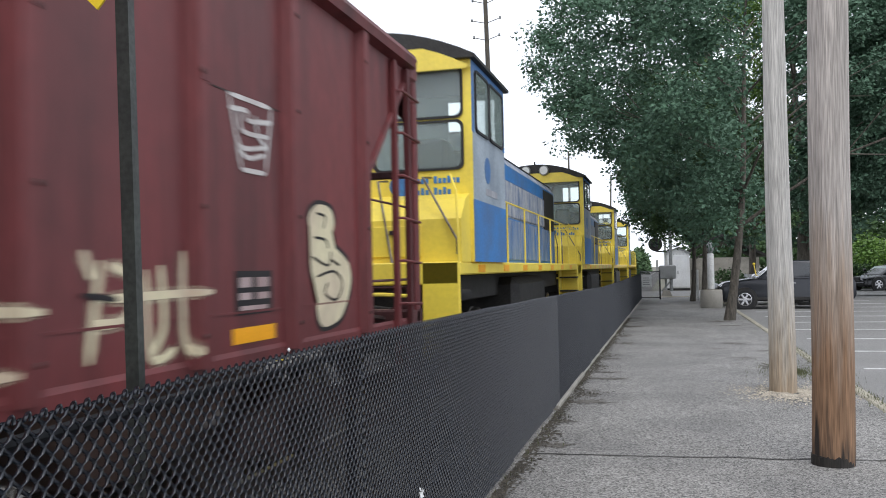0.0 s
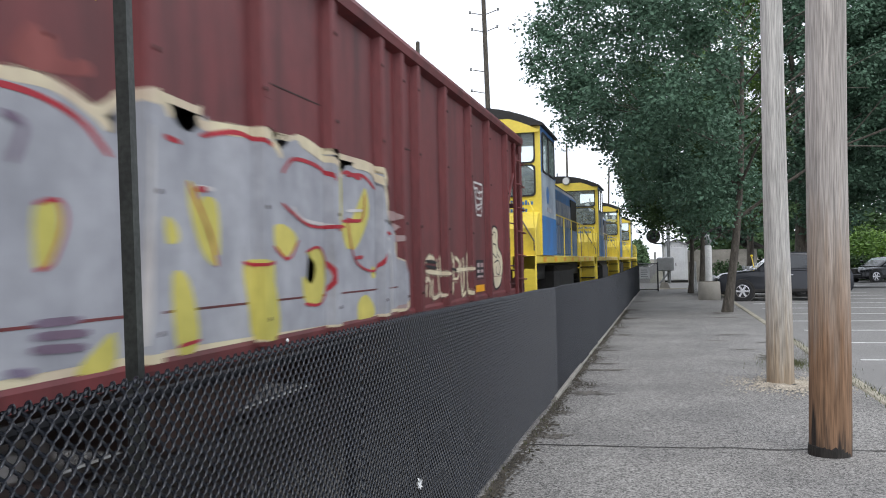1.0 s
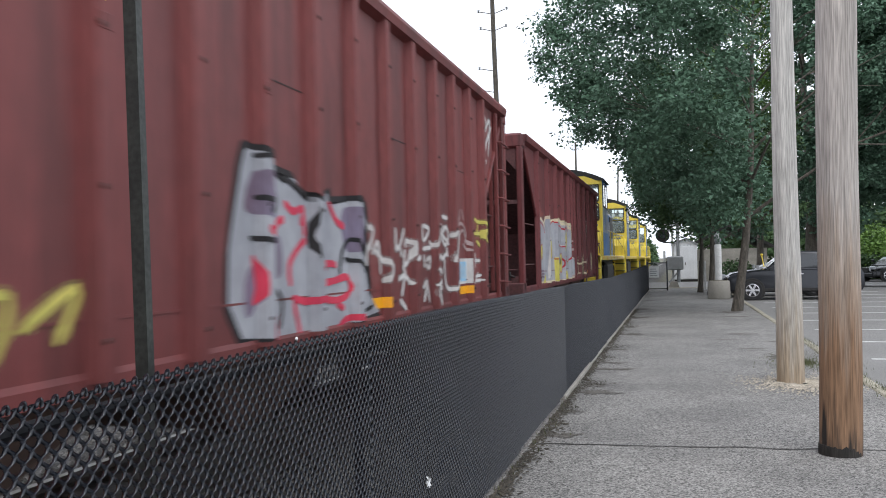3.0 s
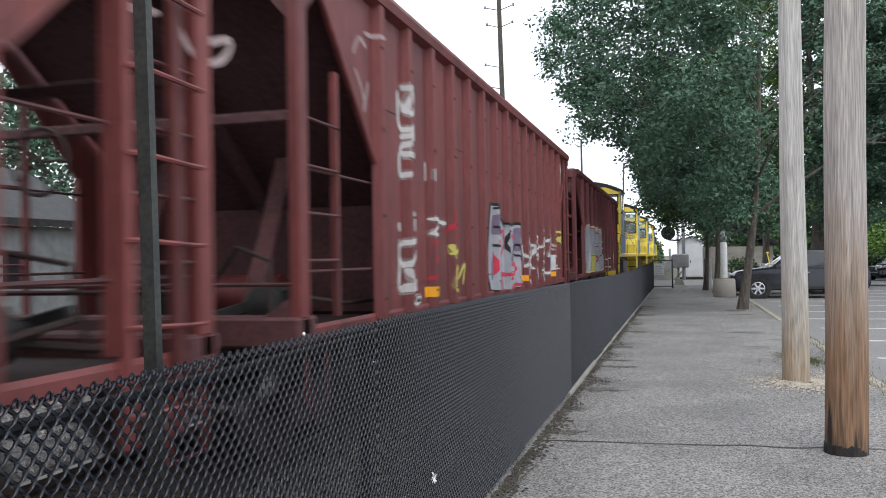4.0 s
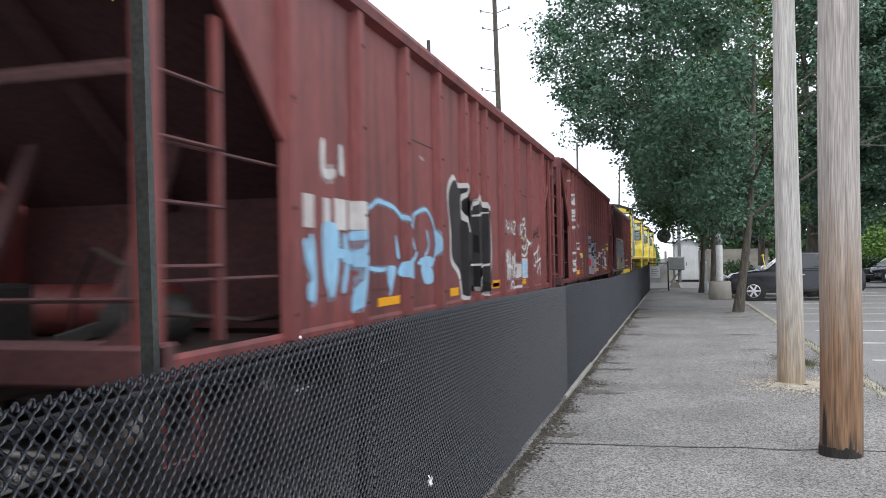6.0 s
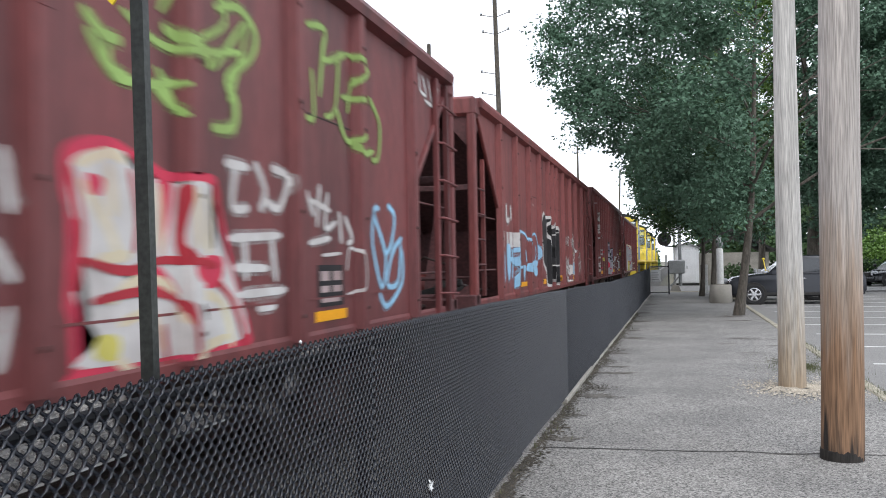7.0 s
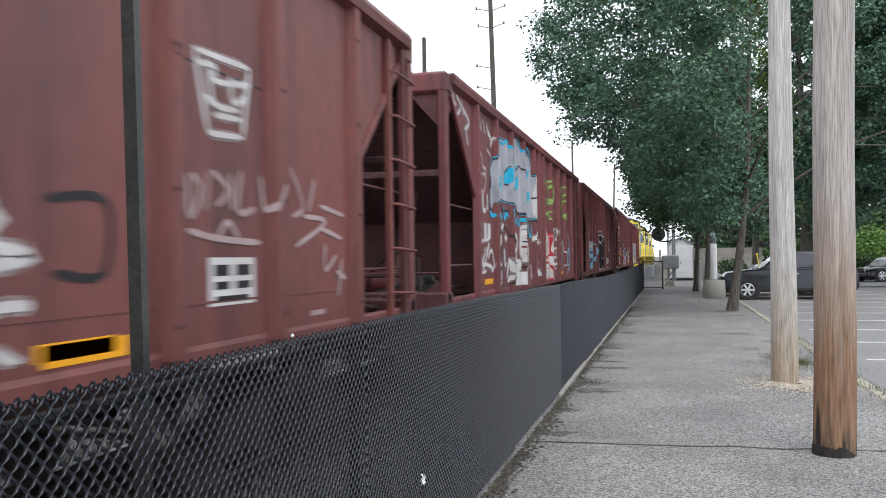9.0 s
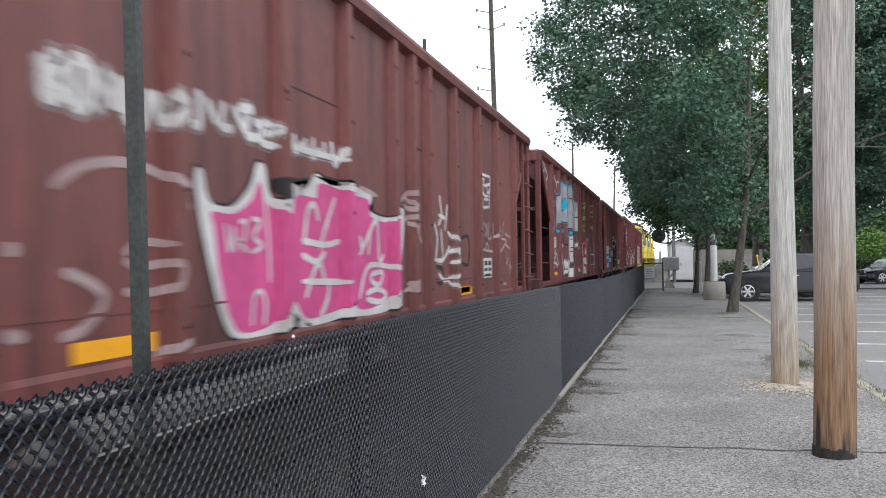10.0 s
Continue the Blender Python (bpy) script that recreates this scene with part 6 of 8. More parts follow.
strokes("b", -5.11, -4.61, 2.32, 3.22, [[(-0, 0.9), (0.05, 0.53), (0.53, 0.55), (1.01, 0.96), (0.14, 0.94)], [(0.86, 0.94), (0.39, 0.67), (0.13, 0.81)], [(0.42, 1), (0.26, 0.71)], [(0.09, 0.4), (0.72, 0.48), (0.08, 0.26), (0.64, 0.22)], [(0.02, 0.24), (0.06, -0), (0.39, 0.03)]], "white", 0.06, 0.005, "white vertical graffiti letters")
strokes("b", -5.16, -4.48, 1.00, 1.97, [[(0.04, 0.88), (0.08, 0.79)], [(0.4, 1), (0.45, 0.79)], [(0.07, 0.66), (0.59, 0.69), (0.26, 0.46), (0.02, 0.52)], [(0.48, 0.64), (0.63, 0.36), (0.04, 0.22), (0.01, 0.42)], [(0.25, 0.42), (0.48, 0.11)], [(0.04, 0.2), (0.67, 0.23)], [(0.33, 0.06), (1, 0.09), (0.48, 0)], [(0.03, 0.71), (-0, 0.22)]], "white", 0.06, 0.005, "white vertical graffiti letters")
strokes("b", -4.25, -3.45, 1.76, 2.54, [[(0.08, 0.21), (0.34, 0.19), (0.11, 0.01), (0.39, 0.01)], [(0.01, 0.99), (-0, 0.72)], [(0.16, 0.91), (0.15, 0.73)], [(0.43, 0.58), (0.52, 0.23), (1, 0.18)]], "white", 0.045, 0.005, "white graffiti tag")
strokes("b", -4.22, -3.24, 1.28, 2.08, [[(0.05, 0.47), (0.38, 0.54), (0.41, 0.34), (0.1, 0.27), (0.36, 0.13), (-0, 0)], [(0.9, 1), (0.98, 0.56)], [(1, 0.86), (0.78, 0.63)]], "red", 0.05, 0.005, "dull red tag")
strokes("b", -3.37, -2.60, 1.13, 1.67, [[(0.01, 0.99), (0.08, 0.67)], [(0.12, 0.56), (0.05, 0.01)], [(0.12, 0.45), (0.46, 0.49), (0.32, -0), (0.05, 0.01)], [(0.53, 0.21), (0.99, 0.54), (0.82, 0.08)], [(0, 0.78), (0.28, 0.89)]], "yellow", 0.05, 0.005, "yellow graffiti tag")
strokes("b", -6.26, -5.66, 2.77, 3.49, [[(0.01, 0.63), (0.27, 0.86), (0.53, 0.8)], [(0.08, 0.47), (0.33, 0.28), (0.49, 0.08)], [(0.6, 0.39), (0.4, 0)], [(0.45, 0.96), (1, 0.99)]], "fadedwhite", 0.05, 0.004, "faded white tag")

# third car
strokes("c", 1.97, 2.87, 1.92, 2.14, [[(0, 0.95), (-0, -0.02)], [(0, 0.92), (0.16, 0.96), (0.15, 0.63), (0.01, 0.44)], [(0.25, 0.94), (0.22, -0.01)], [(0.4, 1.01), (0.36, 0.04)], [(0.23, 0.42), (0.38, 0.48)], [(0.55, 0.1), (0.62, 0.98), (0.71, 0.08)], [(0.57, 0.39), (0.7, 0.44)], [(0.75, 0.97), (1, 0.94), (0.78, 0.17), (0.96, 0.08)]], "white", 0.04, 0.005, "white graffiti word")
strokes("c", 2.92, 3.23, 1.87, 2.13, [[(0.07, 0.95), (0.09, 0.03)], [(0.07, 0.82), (1.01, 1)], [(0.01, 0.35), (0.88, 0.5)], [(0.09, 0), (0.99, 0.12)]], "white", 0.04, 0.005, "white graffiti word")
strokes("c", 3.30, 4.11, 1.57, 2.24, [[(0.32, 0.94), (0.54, 1), (0.63, 0.89), (0.42, 0.81), (0.3, 0.88)], [(0.06, 0.66), (0.21, 0.51), (0, 0.33)], [(0.32, 0.74), (0.21, 0.56), (0.36, 0.46)], [(0.48, 0.73), (0.7, 0.72), (0.52, 0.41)], [(0.1, 0.28), (0.52, 0.18), (0.88, 0.43), (1, 0.32), (0.75, 0.13)], [(0.14, 0.06), (0.51, 0), (0.87, 0.13)], [(0.64, 0.6), (0.76, 0.43)], [(0.01, 0.49), (0.05, 0.22)]], "white", 0.045, 0.005, "white graffiti bundle")
strokes("c", 3.46, 3.68, 1.75, 1.93, [[(0.03, 0.99), (0.6, 0.5)], [(0.81, 0.94), (0.4, 0.28)], [(0.01, 0.05), (0.99, -0.02)]], "yellow", 0.03, 0.012, "pale yellow tag")
strokes("c", 1.98, 2.69, 1.17, 1.68, [[(0.04, 0.88), (0, 0.28)], [(0.04, 0.83), (0.25, 0.77), (0.11, 0.61)], [(0.22, 1), (0.24, 0.03)], [(0.36, 1.01), (0.42, 0.01)], [(0.55, 0.96), (0.58, -0)], [(0.25, 0.49), (0.79, 0.41)], [(0.79, 0.84), (0.82, 0.09)], [(0.88, 0.78), (1, 0.46), (0.95, 0.08)]], "white", 0.07, 0.005, "white graffiti letters")
strokes("c", 2.72, 2.92, 1.23, 1.64, [[(0.37, 0.99), (0.01, 0.27), (0.82, 0), (1.02, 0.41), (0.35, 0.42)]], "white", 0.07, 0.005, "white graffiti letters")
strokes("c", 2.36, 2.98, 1.02, 1.14, [[(0, 0.11), (0.23, 1.03), (0.48, 0.93), (0.52, 0.23), (1.01, 0.34)], [(0.18, 0.53), (0.47, -0.01)]], "white", 0.04, 0.005, "")
block("c", 3.34, 4.00, 1.18, 1.53, "white", 0.004, "white notice panel", "notice")
block("c", 3.40, 3.94, 1.21, 1.49, "skyblue", 0.0065, "", "lettering_bar")
strokes("c", 3.37, 3.97, 1.20, 1.44, [[(-0.01, 0.35), (1, 0.38)], [(0.27, -0.02), (0.42, 0.91), (0.8, 0.98)], [(0.56, 0.42), (0.88, 0.73)]], "white", 0.025, 0.009, "")
orange("c", (3.36, 3.56, 1.07, 1.17))
orange("c", (3.60, 3.81, 1.07, 1.17))
orange("c", (0.93, 1.47, 1.09, 1.17))
strokes("c", 4.60, 5.39, 1.89, 2.17, [[(0.01, 0.56), (0, -0), (0.24, 0.28), (0.01, 0.51)], [(0.32, 0.62), (0.36, 0.08)], [(0.43, 0.64), (0.56, 0.24)], [(0.66, 0.94), (0.82, 0.11)], [(0.92, 1), (0.73, 0.44), (1, 0.14)], [(0.01, 0.24), (0.91, 0.56)]], "black", 0.03, 0.005, "thin black tag")
strokes("c", 4.59, 5.56, 1.15, 1.80, [[(-0, 0.49), (0.06, 0.66), (0.59, 0.81), (0.74, 0.96)], [(0.6, 0.96), (0.57, 0)], [(0.19, 0.73), (0.34, 0.37), (-0, 0.42)], [(0.74, 0.81), (0.94, 0.01)], [(0.31, 0.45), (1, 0.59)], [(0.44, 0.15), (0.88, 0.44)], [(0.67, 1), (0.81, 0.89)]], "white", 0.04, 0.005, "pale tag")
blob("c", -1.44, 0.95, 1.03, 2.53, [(0.05, 0.33), (0.04, 0.56), (-0, 0.86), (0.12, 1), (0.2, 0.94), (0.19, 0.94), (0.31, 0.95), (0.32, 0.92), (0.26, 0.84), (0.26, 0.73), (0.29, 0.63), (0.32, 0.57), (0.36, 0.62), (0.38, 0.72), (0.39, 0.8), (0.48, 0.77), (0.53, 0.86), (0.58, 0.89), (0.65, 0.89), (0.7, 0.89), (0.8, 0.81), (0.93, 0.81), (0.97, 0.73), (1, 0.44), (0.97, 0.18), (0.95, 0.08), (0.87, 0.02), (0.7, 0), (0.58, 0.01), (0.56, 0.15), (0.55, 0.27), (0.38, 0.29), (0.28, 0.29), (0.32, 0.17), (0.32, 0.04), (0.26, 0), (0.23, 0.12), (0.18, 0.23)], "white", 0.004, "black graffiti letters with white outline", 0.03)
blob("c", -1.44, 0.95, 1.03, 2.53, [(0.05, 0.33), (0.04, 0.56), (-0, 0.86), (0.12, 1), (0.2, 0.94), (0.19, 0.94), (0.31, 0.95), (0.32, 0.92), (0.26, 0.84), (0.26, 0.73), (0.29, 0.63), (0.32, 0.57), (0.36, 0.62), (0.38, 0.72), (0.39, 0.8), (0.48, 0.77), (0.53, 0.86), (0.58, 0.89), (0.65, 0.89), (0.7, 0.89), (0.8, 0.81), (0.93, 0.81), (0.97, 0.73), (1, 0.44), (0.97, 0.18), (0.95, 0.08), (0.87, 0.02), (0.7, 0), (0.58, 0.01), (0.56, 0.15), (0.55, 0.27), (0.38, 0.29), (0.28, 0.29), (0.32, 0.17), (0.32, 0.04), (0.26, 0), (0.23, 0.12), (0.18, 0.23)], "black", 0.006, "black graffiti letters with white outline", -0.03)
strokes("c", -0.98, 0.82, 1.89, 2.44, [[(-0, 0.98), (0.16, 1.01), (0.09, 0.72), (0.09, 0.39), (0.13, 0.16), (0.17, -0.01), (0.23, 0.15), (0.25, 0.5)], [(0.39, 0.51), (0.51, 0.82), (0.68, 0.81), (0.83, 0.61), (1, 0.62)]], "white", 0.05, 0.0072, "black graffiti letters with white outline")
strokes("c", -0.43, 0.63, 1.11, 2.27, [[(0.16, 0.85), (0.84, 0.92)], [(0.89, 1), (1, 0.94)], [(0.28, 0), (0.38, 0.17), (0.68, 0.26), (0.85, 0.3)], [(-0, 0.29), (0.72, 0.3)]], "white", 0.03, 0.0085, "black graffiti letters with white outline")
orange("c", (-1.40, -0.99, 1.08, 1.18))
orange("c", (1.00, 1.52, 1.11, 1.21))
orange("c", (-3.90, -3.28, 1.10, 1.18))
strokes("c", -4.11, -2.00, 1.18, 2.06, [[(0, 0.91), (0.05, 0.95), (0.11, 1), (0.21, 0.99), (0.33, 0.96), (0.44, 0.86), (0.5, 0.74)], [(0.58, 0.69), (0.61, 0.89), (0.71, 0.97), (0.85, 1), (0.97, 0.82), (1, 0.52), (0.92, 0.3)], [(0.63, 0.91), (0.59, 0.7), (0.64, 0.51)], [(0, 0.31), (0.12, 0.29), (0.21, 0.3)], [(0.23, 0.33), (0.3, 0.2), (0.25, 0.01)], [(0.37, 0.26), (0.49, 0.36), (0.61, 0.39), (0.67, 0.49)], [(0.67, 0.35), (0.85, 0.37), (0.98, 0.39)], [(0.83, 0.76), (0.87, 0.56), (0.79, 0.43)]], "skyblue", 0.042, 0.005, "pale blue graffiti outline")
blob("c", -3.35, -2.84, 1.33, 1.58, [(0.01, 0.31), (0.4, 0.79), (0.89, 0.98), (1.01, 0.38), (0.75, 0), (0.28, 0.11)], "skyblue", 0.006, "pale blue graffiti outline")
blob("c", -2.63, -2.08, 1.42, 1.56, [(0.01, 0.75), (0.71, 1.01), (1.01, 0.46), (0.41, -0.03)], "skyblue", 0.006, "pale blue graffiti outline")
blob("c", -2.56, -2.13, 1.27, 1.46, [(0.01, 0.97), (0.92, 0.84), (1.01, 0.04), (0.26, 0.02)], "skyblue", 0.006, "pale blue graffiti outline")
blob("c", -3.63, -3.40, 1.23, 1.46, [(0.02, 0.99), (1.01, 0.97), (0.65, 0.28), (0.31, -0.02), (0, 0.43)], "skyblue", 0.006, "pale blue graffiti outline")
blob("c", -3.39, -3.27, 1.54, 1.77, [(0, 1), (0.65, 0.48), (0.99, 0.02), (0.27, 0.08)], "skyblue", 0.006, "pale blue graffiti outline")
strokes("c", -5.42, -4.12, 1.09, 1.82, [[(0, 0.82), (0.03, 0.65), (0.11, 0.46)], [(0.08, 0.87), (0.11, 0.31), (0.06, 0.21)], [(0.26, 0.99), (0.32, 0.33), (0.4, 0.32), (0.47, 0.93)], [(0.36, 0.69), (0.7, 0.65)], [(0.57, 0.9), (0.61, 0.56), (0.54, 0.23)], [(0.64, 0.86), (0.9, 0.88), (0.7, 0.6), (0.8, 0.52), (0.69, -0)], [(0.85, 0.88), (0.95, 0.56), (0.84, 0.06)], [(0.53, 0.61), (1, 0.6)]], "skyblue", 0.09, 0.005, "pale blue graffiti letters")
blob("c", -5.39, -5.26, 1.24, 1.36, [(0.05, 0.92), (0.86, 0.98), (1.01, -0.04), (0.03, -0.01)], "skyblue", 0.0065, "pale blue graffiti letters")
blob("c", -5.11, -4.81, 1.32, 1.79, [(-0, 0.99), (0.99, 0.96), (0.87, 0.04), (0.2, 0)], "skyblue", 0.0065, "pale blue graffiti letters")
strokes("c", -5.07, -4.71, 2.21, 2.47, [[(-0.01, 1), (0.01, 0), (0.65, 0.06)], [(0.96, 0.98), (1.01, -0.01)]], "white", 0.085, 0.005, "white stencilled letter")
block("c", -5.45, -5.26, 1.77, 2.02, "white", 0.0045, "", "lettering_bar")
block("c", -5.09, -4.95, 1.77, 2.01, "white", 0.0045, "", "lettering_bar")
block("c", -4.87, -4.62, 1.77, 2.02, "white", 0.0045, "", "lettering_bar")
block("c", -4.57, -4.30, 1.78, 2.02, "white", 0.0045, "", "lettering_bar")
strokes("c", -3.05, -2.38, 2.19, 2.62, [[(0.73, 1), (0.99, 0.95)], [(0.01, 0.56), (0.1, -0)]], "fadedwhite", 0.04, 0.004, "")
strokes("c", 6.32, 7.62, 2.65, 3.11, [[(-0, 0.74), (0.02, 0.61)], [(0.33, 0.99), (0.21, 0.28), (0.44, 0.35)], [(0.45, 0.68), (0.7, -0), (0.92, 0.11), (1, 0.42), (0.77, 0.21)]], "fadedwhite", 0.05, 0.004, "faded tag")

# fourth car
strokes("d", 0.97, 2.33, 2.34, 3.25, [[(0.02, 1), (0.31, 0.71)], [(0.24, 0.89), (0.62, 0.95), (0.81, 0.72), (0.46, 0.44)], [(0.08, 0.5), (0.38, 0.39), (0.95, 0.57)], [(0.48, 0.89), (0.31, 0.58)], [(-0, 0.29), (0.06, 0.11), (0.45, 0.2)], [(0.29, 0.25), (0.44, 0)], [(0.71, 0.38), (1, 0.79), (0.83, 0.19)]], "green", 0.045, 0.005, "pale green graffiti letters")
strokes("d", 3.20, 4.78, 2.45, 3.36, [[(0.02, 0.94), (0.24, 0.99), (0.22, 0.73), (0.52, 0.9)], [(0.22, 0.92), (0.16, 0.39)], [(0.41, 0.88), (0.35, 0.35), (0.22, 0.24)], [(0.07, 0.6), (0.09, 0.21), (0, 0.18)], [(0.52, 0.9), (0.84, 0.85), (0.59, 0.68), (0.51, 0.35)], [(0.43, 0.48), (0.74, 0.53)], [(0.36, 0.36), (0.5, 0.1), (0.69, 0.2)], [(0.83, 0.61), (1, 0.39), (0.97, 0.05), (0.86, 0)]], "green", 0.05, 0.005, "pale green graffiti letters")
strokes("d", 4.11, 4.63, 2.46, 2.54, [[(-0.01, 0.96), (0.23, 0.01), (1, 0.92)]], "green", 0.05, 0.005, "pale green graffiti letters")
strokes("d", 0.80, 2.44, 2.33, 3.13, [[(0.7, 0.9), (0.87, 1), (1, 0.88), (0.97, 0.67), (0.79, 0.41), (0.84, 0.25), (0.82, 0.05), (0.67, 0)], [(-0, 0.49), (0.09, 0.38), (0.17, 0.38)], [(0.02, 0.38), (0.11, 0.2), (0.21, 0.15)], [(0.38, 0.58), (0.5, 0.54), (0.64, 0.55), (0.67, 0.42)], [(0.32, 0.19), (0.44, 0.06)]], "green", 0.06, 0.005, "pale green graffiti letters")
strokes("d", 4.56, 5.38, 1.13, 2.07, [[(0.05, 0.9), (-0, 0.61), (0.27, 0.19), (0.41, 0.51), (0.05, 0.9), (0.22, 0.96)], [(0.5, 1), (0.74, 0.9), (0.61, 0.62), (0.41, 0.51)], [(0.96, 0.66), (0.83, 0.24), (0.45, 0.22), (0.66, 0.54), (1, 0.69)], [(0.18, 0.14), (0.44, 0), (0.98, 0.23), (1, 0.57)]], "skyblue", 0.055, 0.005, "pale blue graffiti letter")
data_box("d", 3.37, 3.87, 1.20, 1.52, "black", "fadedwhite")
orange("d", (3.32, 3.93, 1.09, 1.17))
strokes("d", 3.46, 4.17, 1.27, 1.65, [[(-0.01, 0.85), (0.52, 0.9)], [(0.66, 0.01), (1.01, 0.16), (0.99, 0.88), (0.77, 1), (0.68, 0.53)]], "white", 0.03, 0.005, "")
strokes("d", 2.04, 2.88, 1.41, 2.18, [[(0, 0.95), (0.36, 0.95)], [(0.16, 0.97), (0.11, 0.62), (0.35, 0.62)], [(0.44, 1.01), (0.61, 0.79), (0.52, 0.6)], [(0.71, 0.99), (1, 0.93), (0.84, 0.65), (0.61, 0.7)], [(0.03, 0.36), (0.88, 0.41)], [(0.26, 0.37), (0.29, 0.02)], [(0.69, 0.4), (0.77, 0)], [(0.1, 0.13), (0.64, 0.12)]], "white", 0.06, 0.005, "white graffiti tag")
strokes("d", 2.18, 2.85, 1.25, 1.35, [[(0, 0.91), (1, 1.02)], [(0.36, -0.05), (0.75, -0.01)]], "white", 0.06, 0.005, "white graffiti tag")
strokes("d", 3.18, 4.07, 1.68, 2.13, [[(0, 0.88), (0.16, 0.45)], [(0.28, 1.01), (0.21, 0.27)], [(0.11, 0.71), (0.5, 0.58)], [(0.45, 0.9), (0.38, 0.29), (0.62, 0.4)], [(0.69, 0.6), (0.74, 0.02)], [(0.04, -0), (0.49, 0.11)], [(0.81, 0.52), (1, 0.13), (0.87, 0.03)]], "white", 0.05, 0.005, "white graffiti tag")
blob("d", 0.68, 2.30, 1.03, 2.12, [(-0, 0.9), (0.09, 0.98), (0.23, 1), (0.28, 0.93), (0.41, 0.9), (0.57, 0.89), (0.76, 0.91), (0.8, 0.66), (0.93, 0.3), (1, 0.11), (0.92, 0), (0.05, 0), (0.11, 0.12), (0.01, 0.31), (0.05, 0.62), (0.01, 0.7)], "crimson", 0.0035, "cream and red graffiti letters", 0.025)
blob("d", 0.68, 2.30, 1.03, 2.12, [(-0, 0.9), (0.09, 0.98), (0.23, 1), (0.28, 0.93), (0.41, 0.9), (0.57, 0.89), (0.76, 0.91), (0.8, 0.66), (0.93, 0.3), (1, 0.11), (0.92, 0), (0.05, 0), (0.11, 0.12), (0.01, 0.31), (0.05, 0.62), (0.01, 0.7)], "white", 0.005, "cream and red graffiti letters", -0.03)
strokes("d", 0.75, 1.89, 1.20, 2.07, [[(-0, 0.91), (0.2, 1), (0.3, 0.96)], [(0.03, 0.83), (0.19, 0.59), (0.26, 0.41)], [(0.2, 0.94), (0.23, 0.65)], [(0.54, 0.87), (0.55, 0.44)], [(0.75, 0.87), (0.77, 0.48)], [(1, 0.88), (0.96, 0.45)], [(0.12, 0.41), (0.33, 0.44)], [(0.19, 0.17), (0.37, 0.29), (0.61, 0.25), (0.74, 0)]], "cream", 0.06, 0.0058, "cream and red graffiti letters")
strokes("d", 0.88, 2.11, 0.99, 1.38, [[(0.13, 0.65), (0.34, 0.74), (0.41, 0.22)], [(0.67, 0.99), (0.9, 0.8), (1, 0.11)], [(0, 0.42), (0.23, 0.01)], [(0.58, 0.09), (0.95, 0.29)]], "cream", 0.06, 0.0058, "cream and red graffiti letters")
strokes("d", 0.70, 2.27, 0.93, 2.01, [[(-0, 0.98), (0.05, 0.72), (0.02, 0.45)], [(0.28, 1), (0.32, 0.78), (0.3, 0.61)], [(0.55, 0.96), (0.53, 0.66), (0.59, 0.58)], [(0.79, 1), (0.82, 0.73)], [(0.05, 0.58), (0.25, 0.53), (0.45, 0.58), (0.79, 0.55)], [(0.09, 0.4), (0.33, 0.43), (0.54, 0.36), (0.58, 0.09)], [(0.79, 0.46), (0.9, 0.34), (1, 0.08)], [(0.44, 0.27), (0.47, -0)]], "red", 0.05, 0.0078, "cream and red graffiti letters")
blob("d", 0.82, 0.93, 1.86, 1.96, [(0, 0.95), (1.02, 0.8), (0.84, 0.02), (0.15, 0.09)], "crimson", 0.0065, "cream and red graffiti letters")
blob("d", 1.35, 1.50, 1.59, 1.98, [(0.07, 1), (0.97, 0.92), (0.33, -0.01), (0.03, 0.21)], "crimson", 0.0065, "cream and red graffiti letters")
blob("d", 1.63, 2.00, 1.40, 1.57, [(-0.01, 0.92), (0.99, 1.02), (0.82, -0.01), (0.05, 0.22)], "crimson", 0.0065, "cream and red graffiti letters")
blob("d", 1.13, 1.54, 1.37, 1.53, [(-0.01, 0.83), (0.54, 0.99), (1.01, 0.07), (0.65, 0.01), (0.1, 0.32)], "crimson", 0.0065, "cream and red graffiti letters")
strokes("d", 1.04, 1.89, 1.06, 2.00, [[(0.13, 0.49), (0.03, 0.36)], [(0.86, 0.99), (0.86, 0.59)], [(0, 0.36), (0.15, 0.44)], [(1, 1), (1, 0.6)], [(0.71, 0.27), (0.9, 0)]], "black", 0.03, 0.0085, "cream and red graffiti letters")
blob("d", 0.86, 1.04, 1.08, 1.20, [(0.23, 1.03), (0.99, 0.82), (0.87, -0.03), (0.01, 0.22)], "yellow", 0.0075, "cream and red graffiti letters")
strokes("d", -0.36, 0.37, 1.10, 2.06, [[(0.02, 1), (0.22, 0.74), (0.01, 0.69)], [(0.07, 0.65), (0.21, 0.52)], [(-0, 0.48), (0.2, 0.3), (0.03, 0.21)], [(0.19, 0.21), (0.26, 0.03)], [(0.92, 0.96), (0.99, 0.67)], [(0.82, 0.57), (1.01, 0.38)], [(0.97, 0.28), (0.87, 0)]], "white", 0.06, 0.005, "white vertical graffiti letters")
